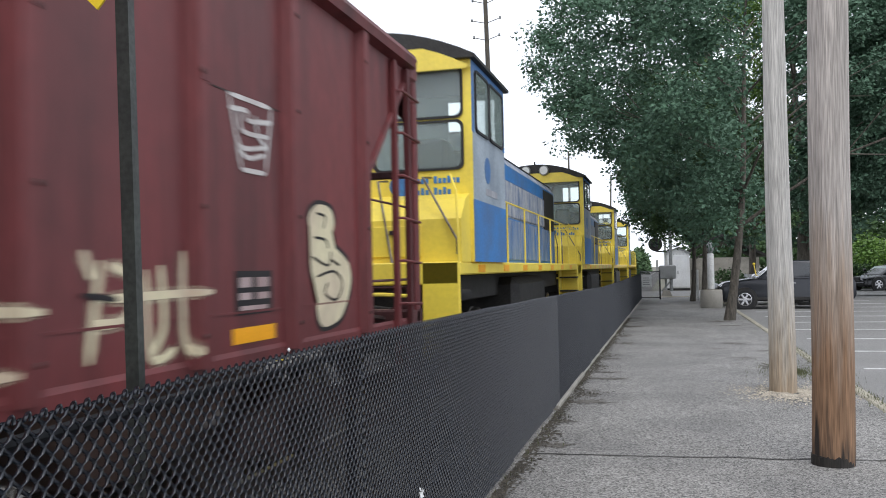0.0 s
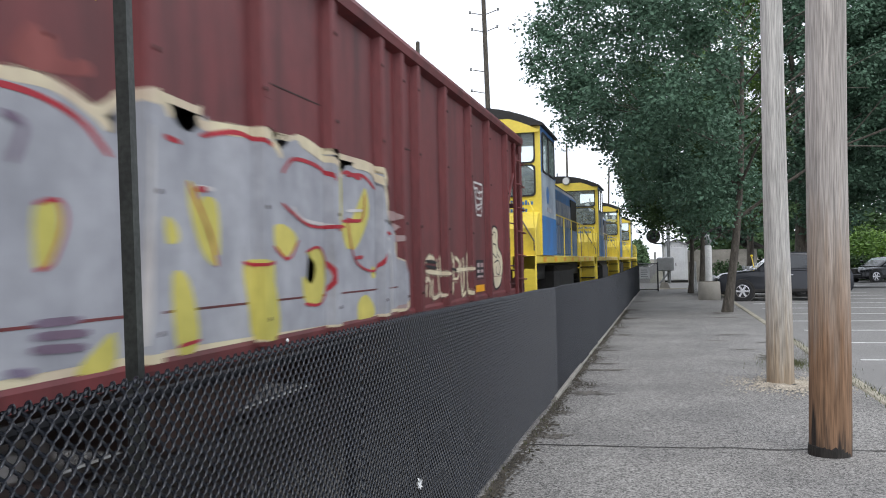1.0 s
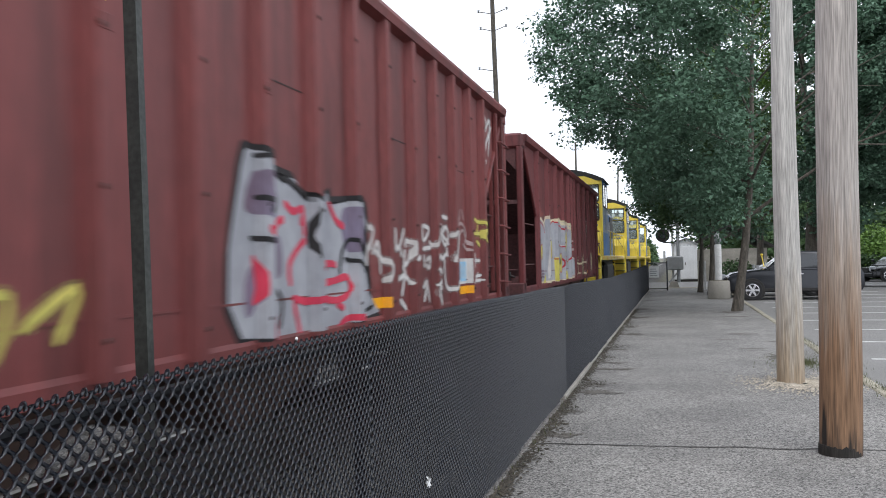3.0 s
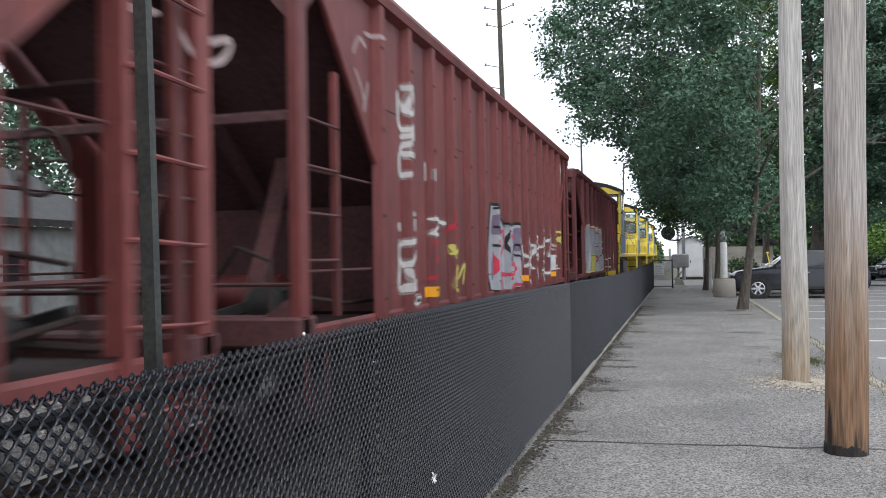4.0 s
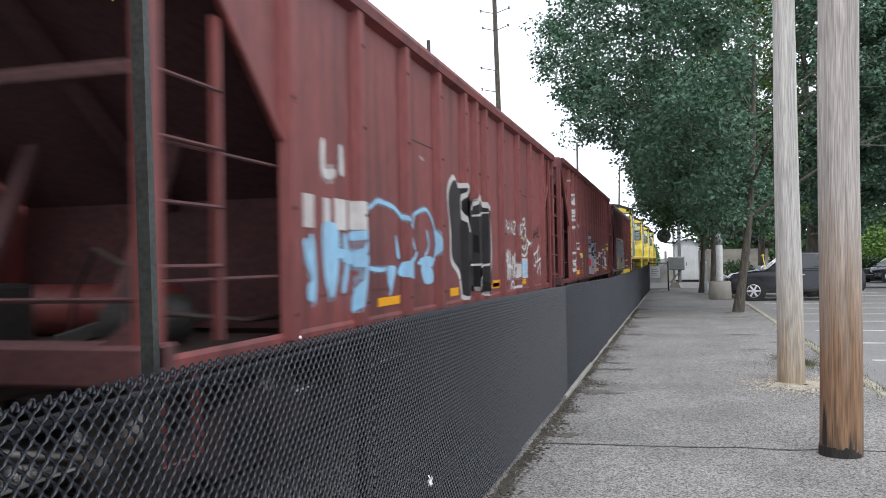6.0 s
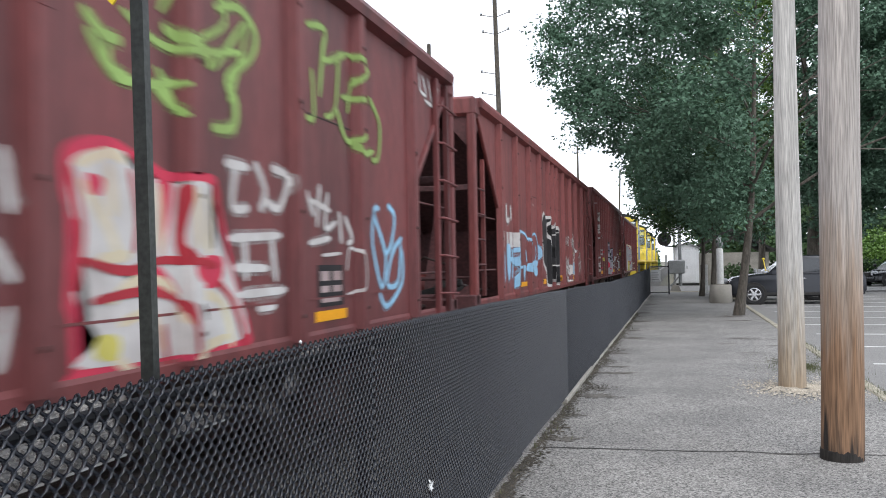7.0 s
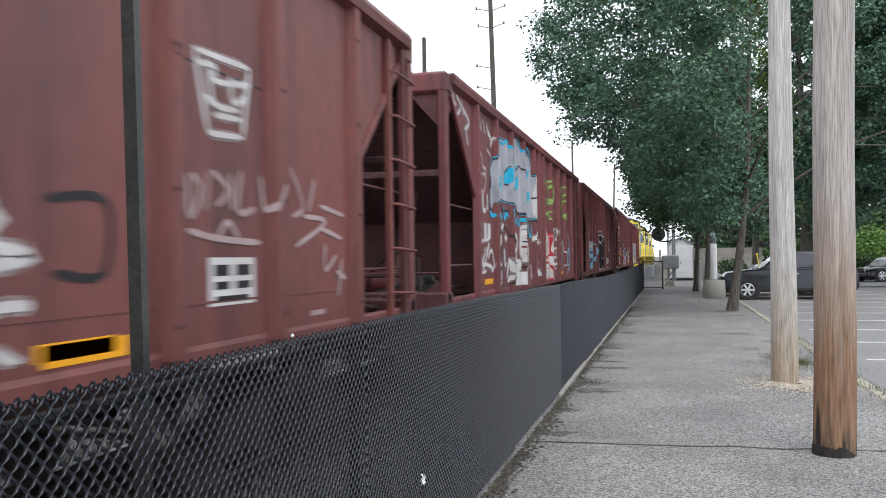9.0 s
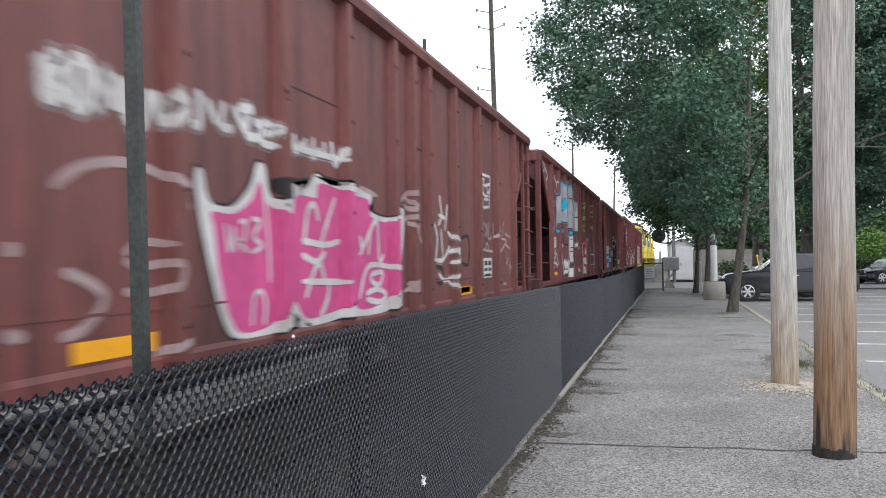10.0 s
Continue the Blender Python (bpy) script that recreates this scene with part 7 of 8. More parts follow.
blob("d", -4.74, -0.28, 2.21, 3.62, [(0.01, 0.45), (0.06, 0.6), (0.13, 0.74), (0.14, 0.85), (0.3, 0.88), (0.35, 0.83), (0.35, 0.64), (0.44, 0.94), (0.53, 1), (0.65, 0.85), (0.73, 0.9), (0.84, 0.85), (0.88, 0.64), (0.99, 0.65), (1, 0.09), (0.78, 0.02), (0.64, 0.04), (0.52, 0.06), (0.49, 0.14), (0.38, 0.1), (0.34, 0.14), (0.24, 0.14), (0.15, 0.15), (0.11, 0.09), (0.06, 0.1), (0.02, 0), (0, 0.15), (0.02, 0.31)], "cyan", 0.003, "silver graffiti letters with bright blue shadow")
strokes("d", -4.73, -0.36, 1.90, 2.34, [[(0.14, 0.9), (0.14, 0.45), (0.18, 0.67), (0.21, 0.51)], [(0.24, 0.97), (0.26, 0.56), (0.3, 0.79), (0.34, 0.63)], [(0.36, 1), (0.37, 0.65)], [(0.45, 0.83), (0.46, 0.4), (0.5, 0.65)], [(0.53, 0.79), (0.54, 0.4), (0.6, 0.67), (0.65, 0.6)], [(0.79, 0.63), (0.8, 0.25), (0.85, 0), (0.89, 0.56)], [(0.94, 0.73), (1, 0.82)], [(0, 0.69), (0.03, 0.56), (0.06, 0.61)]], "cyan", 0.075, 0.0032, "silver graffiti letters with bright blue shadow")
blob("d", -4.74, -0.28, 2.21, 3.62, [(0.01, 0.45), (0.06, 0.6), (0.13, 0.74), (0.14, 0.85), (0.3, 0.88), (0.35, 0.83), (0.35, 0.64), (0.44, 0.94), (0.53, 1), (0.65, 0.85), (0.73, 0.9), (0.84, 0.85), (0.88, 0.64), (0.99, 0.65), (1, 0.09), (0.78, 0.02), (0.64, 0.04), (0.52, 0.06), (0.49, 0.14), (0.38, 0.1), (0.34, 0.14), (0.24, 0.14), (0.15, 0.15), (0.11, 0.09), (0.06, 0.1), (0.02, 0), (0, 0.15), (0.02, 0.31)], "black", 0.004, "silver graffiti letters with bright blue shadow", -0.012)
blob("d", -4.74, -0.28, 2.21, 3.62, [(0.01, 0.45), (0.06, 0.6), (0.13, 0.74), (0.14, 0.85), (0.3, 0.88), (0.35, 0.83), (0.35, 0.64), (0.44, 0.94), (0.53, 1), (0.65, 0.85), (0.73, 0.9), (0.84, 0.85), (0.88, 0.64), (0.99, 0.65), (1, 0.09), (0.78, 0.02), (0.64, 0.04), (0.52, 0.06), (0.49, 0.14), (0.38, 0.1), (0.34, 0.14), (0.24, 0.14), (0.15, 0.15), (0.11, 0.09), (0.06, 0.1), (0.02, 0), (0, 0.15), (0.02, 0.31)], "silver", 0.0055, "silver graffiti letters with bright blue shadow", -0.03)
blob("d", -4.00, -3.85, 2.61, 2.80, [(0.01, 0.96), (0.99, 1), (0.94, 0.02), (-0.03, 0)], "cyan", 0.0075, "silver graffiti letters with bright blue shadow")
blob("d", -3.60, -3.19, 2.72, 3.02, [(0.02, 0.57), (1, 0.99), (0.97, 0.08), (0, 0)], "cyan", 0.0075, "silver graffiti letters with bright blue shadow")
blob("d", -2.72, -2.28, 2.69, 2.95, [(0.01, 0.42), (0.73, 1.01), (0.99, 0.5), (0.54, -0), (0.06, 0.07)], "cyan", 0.0075, "silver graffiti letters with bright blue shadow")
blob("d", -1.34, -1.16, 3.02, 3.18, [(0.24, 0.97), (1, 0.94), (0.73, -0.02), (-0.01, 0.03)], "cyan", 0.0075, "silver graffiti letters with bright blue shadow")
blob("d", -1.36, -1.06, 2.56, 2.75, [(0.14, 0.96), (0.98, 0.98), (0.55, -0.01), (-0.02, 0.19)], "cyan", 0.0075, "silver graffiti letters with bright blue shadow")
blob("d", -2.65, -2.51, 3.00, 3.13, [(0.03, 0.98), (1.03, 0.82), (0.59, -0.03), (-0.01, 0.04)], "cyan", 0.0075, "silver graffiti letters with bright blue shadow")
strokes("d", -4.07, -0.90, 3.19, 3.64, [[(0, 0.5), (0.11, 0.35), (0.23, 0.58), (0.28, 0.33)], [(0.41, 0.93), (0.54, 1), (0.66, 0.51)], [(0.84, 0.86), (0.94, 0.7), (1, -0.01)]], "cyan", 0.06, 0.0095, "silver graffiti letters with bright blue shadow")
strokes("d", -4.20, -0.29, 2.17, 3.19, [[(0.15, 0.7), (0.26, 0.85)], [(0.15, 0.52), (0.25, 0.55)], [(0.41, 0.83), (0.52, 0.96), (0.6, 0.84)], [(0.38, 0.62), (0.42, 0.72)], [(0.87, 0.94), (1, 1)], [(0, 0.15), (0.04, 0.13), (0.07, 0.17), (0.11, 0.1), (0.25, 0.12)], [(0.36, 0.21), (0.45, 0.12), (0.57, 0.14)], [(0.73, 0), (1, 0.1)]], "black", 0.03, 0.0098, "silver graffiti letters with bright blue shadow")
strokes("d", -4.73, -0.26, 2.24, 2.74, [[(0.85, 0.81), (1, 0.99)], [(0, 0.72), (0.02, 0.67)], [(0, 0), (0.03, 0)]], "black", 0.03, 0.0098, "silver graffiti letters with bright blue shadow")
blob("d", -4.22, -4.12, 2.37, 3.20, [(0.06, 0.95), (0.97, 1), (0.88, 0.03), (-0.02, 0)], "white", 0.0082, "silver graffiti letters with bright blue shadow")
blob("d", -0.80, -0.54, 2.33, 3.08, [(0.17, 0.97), (1.01, 0.99), (0.84, 0.02), (-0, 0)], "white", 0.0082, "silver graffiti letters with bright blue shadow")
blob("d", -0.49, -0.28, 2.33, 3.11, [(0.21, 1), (0.98, 0.99), (0.75, 0.01), (-0.02, -0.01)], "white", 0.0082, "silver graffiti letters with bright blue shadow")
blob("d", -1.91, -1.76, 2.64, 2.86, [(0.4, 1), (0.97, 0.94), (0.67, 0.05), (-0.01, -0)], "white", 0.0082, "silver graffiti letters with bright blue shadow")
blob("d", -3.07, -2.90, 2.40, 2.63, [(0.28, 1.02), (1.02, 0.9), (0.74, 0.05), (0, -0.01)], "white", 0.0082, "silver graffiti letters with bright blue shadow")
strokes("d", -4.15, -2.91, 1.10, 2.03, [[(0.1, 0.99), (0.11, 0.7), (0.19, 0.71), (0.2, 0.83)], [(0.2, 0.94), (0.38, 1)], [(-0, 0.81), (0.03, 0.59), (0.09, 0.39), (0.21, 0.28)], [(0.03, 0.78), (0.06, 0.62)], [(0.42, 0.79), (0.58, 0.78)], [(0.38, 0.6), (0.41, 0.32), (0.49, 0.35)], [(0.53, 0.07), (0.71, 0.41), (0.8, 0.21), (0.95, 0.27), (1, 0.44), (0.85, 0.48)], [(0.19, 0.22), (0.15, 0.02), (0.07, 0.01)]], "white", 0.08, 0.005, "white and black graffiti letters")
strokes("d", -3.39, -3.10, 1.12, 1.19, [[(-0.01, 0.06), (0.98, 1.06)]], "white", 0.08, 0.005, "white and black graffiti letters")
strokes("d", -2.85, -0.38, 1.09, 2.18, [[(0.01, 0.7), (0.03, 0.51), (0.12, 0.51), (0.15, 0.68), (0.06, 0.77), (0.02, 0.73)], [(0.03, 0.51), (0.12, 0.35), (0.04, 0.29)], [(0, 0.2), (0.24, 0.14)], [(0.28, 0.83), (0.36, 0.9), (0.51, 0.87), (0.59, 0.65), (0.63, 0.34), (0.54, 0.15), (0.38, 0.15)], [(0.28, 0.87), (0.25, 0.55), (0.28, 0.38)], [(0.31, 0.35), (0.54, 0.3)], [(0.72, 0.25), (0.77, 0)], [(0.8, 0.67), (1, 1)]], "white", 0.08, 0.005, "white and black graffiti letters")
blob("d", -2.85, -1.47, 1.03, 1.32, [(0, 0.74), (0.21, 0.99), (0.55, 0.79), (0.89, 0.64), (1, 0.03), (0.02, 0)], "white", 0.0048, "white and black graffiti letters")
blob("d", -2.19, -1.44, 1.47, 2.03, [(-0.01, 0.81), (0.54, 0.99), (1, 0.74), (0.91, 0.13), (0.39, -0.01), (0.04, 0.27)], "white", 0.0048, "white and black graffiti letters")
blob("d", -2.64, -2.09, 1.26, 1.47, [(0.01, 0.86), (0.86, 1), (1.01, 0.08), (0.27, -0)], "white", 0.0048, "white and black graffiti letters")
strokes("d", -4.16, -1.18, 1.05, 2.09, [[(0.14, 0.91), (0.21, 0.91), (0.3, 0.83), (0.38, 0.66), (0.41, 0.48)], [(0, 0.45), (0.04, 0.33), (0.09, 0.27)], [(0.46, 0.38), (0.54, 0.34)], [(0.67, 0.26), (0.82, 0.3)], [(0.85, 0.16), (0.92, 0.27), (1, 0.48)], [(0.31, -0), (0.4, 0.19), (0.44, 0.22)], [(0.9, 1), (0.99, 0.81)], [(0.72, 0.72), (0.79, 0.71), (0.86, 0.75)]], "black", 0.035, 0.0085, "white and black graffiti letters")
strokes("d", -2.07, -1.50, 1.54, 1.90, [[(0.16, 0.88), (0.83, 0.99)], [(-0, 0.44), (1, 0.48)], [(0.15, 0.12), (0.81, 0.01)]], "salmon", 0.05, 0.0065, "")
strokes("d", -5.21, -4.91, 2.21, 2.46, [[(-0.01, 0.99), (0.01, -0.01), (0.62, 0.04)], [(0.96, 0.96), (1, 0)]], "white", 0.075, 0.005, "white stencilled letter")
block("d", -5.41, -5.31, 1.80, 2.04, "white", 0.0045, "", "lettering_bar")
block("d", -5.17, -4.98, 1.79, 2.02, "white", 0.0045, "", "lettering_bar")
block("d", -4.92, -4.72, 1.79, 2.02, "white", 0.0045, "", "lettering_bar")
strokes("d", -5.52, -4.52, 1.30, 1.79, [[(0.01, 0.85), (0.24, 0.93), (0.71, 1)], [(0.12, 0.86), (0.03, 0.54), (0.23, 0.34), (0.43, 0.74)], [(0, 0.47), (0.05, 0.03), (0.48, 0.03)], [(0.12, 0.35), (0.36, 0.21), (0.56, 0.75)], [(0.23, 0.08), (0.42, 0.34), (0.7, 0.9)], [(0.59, 0.4), (0.77, 0.65), (0.92, 0.54), (1, 0.17), (0.84, -0)], [(0.06, 0.22), (0.49, 0.23), (0.92, 0.1)]], "white", 0.055, 0.005, "white graffiti scrawl")
orange("d", (-5.16, -4.58, 1.12, 1.20))
strokes("d", -5.57, -4.63, 2.48, 3.11, [[(0, 0.73), (0.15, 0.67), (0.12, 0.51)], [(0.22, 0.85), (0.34, 0.8), (0.41, 0.67)], [(0.05, 0.2), (0.15, 0.37), (0.33, 0.34)], [(0.08, 0.16), (0.2, -0.01), (0.46, 0.01), (0.61, 0.37), (0.34, 0.39)], [(0.34, 0.65), (0.44, 0.53), (0.61, 0.54), (0.54, 0.3)], [(0.69, 1), (0.92, 0.93), (1, 0.85)], [(-0, 0.2), (0.11, 0.21)]], "fadedwhite", 0.06, 0.004, "faded white tag")
strokes("d", -7.08, -6.02, 3.02, 3.63, [[(-0, 0.86), (0.35, 0.72)], [(0.15, 1), (0.25, 0.81)], [(0.36, 0.94), (0.58, 0.75), (0.4, 0.54)], [(0.58, 0.9), (0.75, 0.61)], [(0.64, 0.78), (1, 0.52), (0.75, 0.31)], [(0.81, 0.33), (0.92, -0)]], "white", 0.05, 0.004, "white graffiti tag")
strokes("d", -5.34, -4.46, 3.18, 3.53, [[(-0, 0.95), (0.08, 0.42)], [(0.22, 1.01), (0.37, 0.41)], [(0.48, 0.92), (0.67, 0.41)], [(0.57, 0.67), (0.94, 0.23)], [(0.77, -0.01), (0.99, 0.49)]], "white", 0.05, 0.005, "white graffiti tag")
strokes("d", 6.06, 6.81, 3.28, 3.56, [[(-0, 0.98), (0.03, 0.33)], [(0.15, 0.98), (0.32, 0.3), (0.03, 0.33)], [(0.43, 1), (0.61, 0.16)], [(0.67, 1), (0.8, 0.06), (1, 0.89)], [(0.25, 0.06), (0.85, -0.02)]], "white", 0.04, 0.005, "white graffiti tag")

# fifth car
strokes("e", 3.25, 3.91, 2.26, 2.74, [[(0, 0.97), (0.98, 1.01)], [(0, 0.97), (0.22, 0)], [(0.98, 1.01), (0.83, 0.05)], [(0.22, 0), (0.83, 0.05)], [(0.02, 0.8), (0.33, 0.85), (0.35, 0.67), (1, 0.79)], [(0.24, 0.8), (0.32, 0.39), (0.76, 0.39)], [(0.62, 0.81), (0.66, 0.47), (0.92, 0.61)], [(0.17, 0.45), (0.32, 0.36)]], "white", 0.04, 0.005, "white keystone-shaped emblem of a railway")
strokes("e", 3.46, 3.78, 2.38, 2.40, [[(0, -0.15), (1.02, 0.8)]], "white", 0.04, 0.005, "white keystone-shaped emblem of a railway")
strokes("e", 3.16, 4.26, 1.63, 2.08, [[(0, 0.83), (0.03, 0.29), (0.13, 0.65), (0.05, 0.84)], [(0.21, 0.91), (0.18, 0.38)], [(0.24, 0.92), (0.41, 0.7), (0.29, 0.46)], [(0.44, 0.93), (0.46, 0.41)], [(0.56, 0.99), (0.52, 0.42), (0.72, 0.48)], [(0.79, 0.97), (0.85, 0.46), (1, 0.89)], [(-0, 0.12), (0.29, 0.03), (0.78, -0.01)], [(0.29, 0.03), (0.4, 0.26), (0.52, 0.04)]], "fadedwhite", 0.045, 0.005, "faded white tag")
strokes("e", 4.48, 5.51, 1.22, 2.16, [[(-0, 1.01), (0.21, 0.73), (0.03, 0.64)], [(0.41, 0.96), (0.3, 0.69)], [(0.5, 0.75), (0.98, 0.69)], [(0.21, 0.65), (0.6, 0.62), (0.07, 0.41)], [(0.49, 0.57), (0.92, 0.49)], [(0.59, 0.44), (0.58, 0.22), (0.8, 0.35)], [(0.8, 0.21), (1, 0.14)], [(0.91, 0.31), (0.84, 0)]], "fadedwhite", 0.04, 0.005, "faded white scrawl")
data_box("e", 3.39, 3.94, 1.24, 1.53, "white", "black")
orange("e", (2.04, 2.63, 1.05, 1.15))
orange("e", (2.00, 2.53, 1.08, 1.16))
block("e", 4.81, 5.07, 1.09, 1.13, "fadedwhite", 0.004, "", "lettering_bar")
strokes("e", 0.78, 1.99, 1.47, 2.27, [[(0.21, 1), (0.28, 0.71), (0.16, 0.55)], [(0.5, 0.89), (0.4, 0.47)], [(0.01, 0.58), (0.12, 0.35), (0.04, 0.05)], [(0.24, 0.51), (0.31, 0.1)], [(0.16, 0.7), (0.41, 0.67)], [(0.49, 0.47), (0.85, 0.27), (0.52, 0.16)], [(0.66, 0.16), (1, 0.08), (0.57, -0)], [(0, 0.05), (0.31, 0.05), (0.57, 0.26)]], "white", 0.05, 0.005, "white graffiti tag")
strokes("e", 0.96, 1.98, 1.10, 1.35, [[(-0, 1.02), (0.28, 0.65), (0.82, 0.92), (1, 0.9)], [(0.38, 0.64), (0.94, -0)]], "white", 0.05, 0.005, "white graffiti tag")
strokes("e", 0.85, 2.47, 1.23, 1.80, [[(0.01, 0.36), (0.19, 0.28), (0.15, -0), (-0, 0.09)], [(0.75, 0.98), (1, 1), (0.99, 0.4), (0.78, 0.41)]], "black", 0.05, 0.004, "dark smudged tag")
strokes("e", -0.41, 0.30, 1.11, 2.19, [[(0, 0.92), (0.26, 1), (0.62, 1), (0.43, 0.86), (0.13, 0.88)], [(0.16, 0.76), (0.52, 0.78), (0.42, 0.62)], [(0.61, 0.75), (0.91, 0.72)], [(0.7, 0.69), (1, 0.54)], [(0.23, 0.14), (0.88, 0.17)], [(0.31, 0.08), (0.78, 0.09)], [(0.58, 0), (0.88, 0.12)]], "fadedwhite", 0.06, 0.005, "faded tag")
blob("e", -4.17, -0.32, 1.03, 2.18, [(0, 0.86), (0.02, 0.88), (0.04, 0.73), (0.11, 0.72), (0.17, 0.85), (0.19, 0.97), (0.22, 0.97), (0.24, 0.81), (0.32, 0.73), (0.32, 0.9), (0.36, 0.88), (0.39, 0.89), (0.44, 1), (0.51, 0.94), (0.65, 0.97), (0.76, 0.92), (0.74, 0.81), (0.87, 0.77), (1, 0.86), (0.97, 0.33), (0.95, 0.1), (0.85, 0), (0.66, 0), (0.64, 0.03), (0.49, 0), (0.36, 0), (0.34, 0.07), (0.3, 0.11), (0.26, 0), (0.13, 0), (0.08, 0.09), (0.04, 0.38), (0.01, 0.66)], "black", 0.0035, "pink graffiti piece with white outline", 0.02)
blob("e", -4.17, -0.32, 1.03, 2.18, [(0, 0.86), (0.02, 0.88), (0.04, 0.73), (0.11, 0.72), (0.17, 0.85), (0.19, 0.97), (0.22, 0.97), (0.24, 0.81), (0.32, 0.73), (0.32, 0.9), (0.36, 0.88), (0.39, 0.89), (0.44, 1), (0.51, 0.94), (0.65, 0.97), (0.76, 0.92), (0.74, 0.81), (0.87, 0.77), (1, 0.86), (0.97, 0.33), (0.95, 0.1), (0.85, 0), (0.66, 0), (0.64, 0.03), (0.49, 0), (0.36, 0), (0.34, 0.07), (0.3, 0.11), (0.26, 0), (0.13, 0), (0.08, 0.09), (0.04, 0.38), (0.01, 0.66)], "white", 0.005, "pink graffiti piece with white outline")
blob("e", -4.00, -0.47, 1.06, 2.11, [(-0, 0.71), (0.07, 0.71), (0.14, 0.81), (0.17, 0.93), (0.2, 0.8), (0.3, 0.73), (0.33, 0.88), (0.43, 0.89), (0.45, 1), (0.63, 0.96), (0.75, 0.94), (0.76, 0.81), (0.88, 0.77), (1, 0.81), (0.99, 0.34), (0.92, 0.12), (0.8, 0.03), (0.68, 0.03), (0.63, 0.12), (0.57, 0.06), (0.49, 0.04), (0.42, 0.02), (0.36, 0.04), (0.32, 0.15), (0.27, 0.16), (0.22, 0.03), (0.11, 0), (0.06, 0.09), (0.02, 0.39), (0.01, 0.6)], "pink", 0.0065, "pink graffiti piece with white outline")
strokes("e", -3.84, -3.27, 1.09, 2.08, [[(0.82, 1), (0.96, 0.63), (1, 0.28)], [(-0.01, 0.66), (0.07, 0.49), (0.16, 0.64), (0.2, 0.48)], [(0.29, 0.67), (0.43, 0.68), (0.38, 0.56), (0.29, 0.56), (0.47, 0.48)], [(0.57, 0.7), (0.76, 0.69), (0.61, 0.59), (0.79, 0.53), (0.56, 0.48)], [(0.55, 0.01), (0.6, 0.19), (0.75, 0.23), (0.88, 0.15), (0.84, -0)]], "white", 0.035, 0.0085, "pink graffiti piece with white outline")
strokes("e", -2.78, -1.54, 1.08, 2.02, [[(0.53, 1), (0.35, 0.71), (0.28, 0.55)], [(0.04, 0.58), (0.1, 0.85), (0.2, 0.91), (0.26, 0.78)], [(0.01, 0.62), (0.35, 0.59), (0.6, 0.63)], [(0.01, 0.51), (0.22, 0.45), (0.35, 0.53)], [(0.06, 0.17), (0.19, 0.39), (0.28, 0.43), (0.35, 0.27)], [(0, 0.3), (0.67, 0.27)], [(0.27, -0), (0.38, 0.15), (0.41, 0.31)], [(0.96, 0.69), (1, 0.51)]], "white", 0.055, 0.0085, "pink graffiti piece with white outline")
strokes("e", -1.61, -0.42, 1.13, 1.92, [[(0.01, 0.54), (0.4, 1)], [(0.2, 0.54), (0.25, 0.82), (0.4, 0.92), (0.44, 0.49), (0.55, 0.55)], [(0, 0.06), (0.15, 0.38), (0.39, 0.43), (1, 0.36)], [(0.24, 0.32), (0.49, 0.34), (0.44, 0.2), (0.27, 0.24), (0.24, 0.32)], [(0.14, 0.11), (0.38, 0.15), (0.59, 0.07), (0.43, 0), (0.14, 0.05)]], "white", 0.055, 0.0085, "pink graffiti piece with white outline")
blob("e", -3.06, -2.82, 1.03, 1.15, [(0.02, 0.79), (0.44, 1), (1.01, 0.63), (0.85, 0), (0.15, 0)], "black", 0.0078, "pink graffiti piece with white outline")
blob("e", -3.22, -2.99, 1.94, 2.09, [(-0.02, 0.84), (0.95, 0.99), (1, 0.22), (0.24, 0.01)], "black", 0.0078, "pink graffiti piece with white outline")
strokes("e", -4.20, -3.19, 2.30, 2.50, [[(0.08, 1.02), (0.08, 0.02), (-0, 0.02)], [(0.16, 0.84), (0.27, 0.13)], [(0.36, 0.92), (0.32, 0.17), (0.46, 0.16)], [(0.46, 0.88), (0.61, 0.14)], [(0.53, 0.88), (0.72, 0.99)], [(0.64, 0.76), (0.63, 0.09), (0.8, 0.14)], [(0.72, 0.53), (0.83, 0.63)], [(0.86, 0.74), (0.82, 0.01), (1, -0.02)]], "white", 0.06, 0.005, "white graffiti word")
strokes("e", -3.34, -3.19, 2.36, 2.45, [[(0.03, 0.97), (1.02, 0.56), (0.21, -0.02)]], "white", 0.06, 0.005, "white graffiti word")
strokes("e", -2.86, -1.97, 2.28, 2.46, [[(0, 0.84), (-0, 0.17), (0.16, 0.57)], [(0.2, 0.8), (0.24, 0.14)], [(0.38, 0.93), (0.33, 0.09), (0.51, 0.52)], [(0.6, 0.9), (0.6, 0.17)], [(0.75, 1.01), (0.84, -0.01), (1, 0.87)], [(-0, 0.26), (1, 0.31)]], "white", 0.055, 0.005, "white graffiti word")
strokes("e", -4.81, -4.28, 1.03, 1.62, [[(0.01, 0.88), (0.23, 0.99), (0.67, 0.98)], [(0.01, 0.84), (0.23, 0.78), (0.73, 0.8), (0.67, 0.59), (0.23, 0.55), (0, 0.58)], [(0.47, 0), (1, 0.11)]], "fadedwhite", 0.05, 0.004, "faded tag")
strokes("e", -1.58, 0.20, 1.19, 2.16, [[(0.71, 1.01), (0.88, 0.87)], [(0.75, 0.75), (0.96, 0.55)], [(0.69, -0), (1, 0.11)], [(0, 0.99), (0.26, 0.94)]], "fadedwhite", 0.05, 0.004, "")
orange("e", (-5.19, -4.56, 1.05, 1.15))
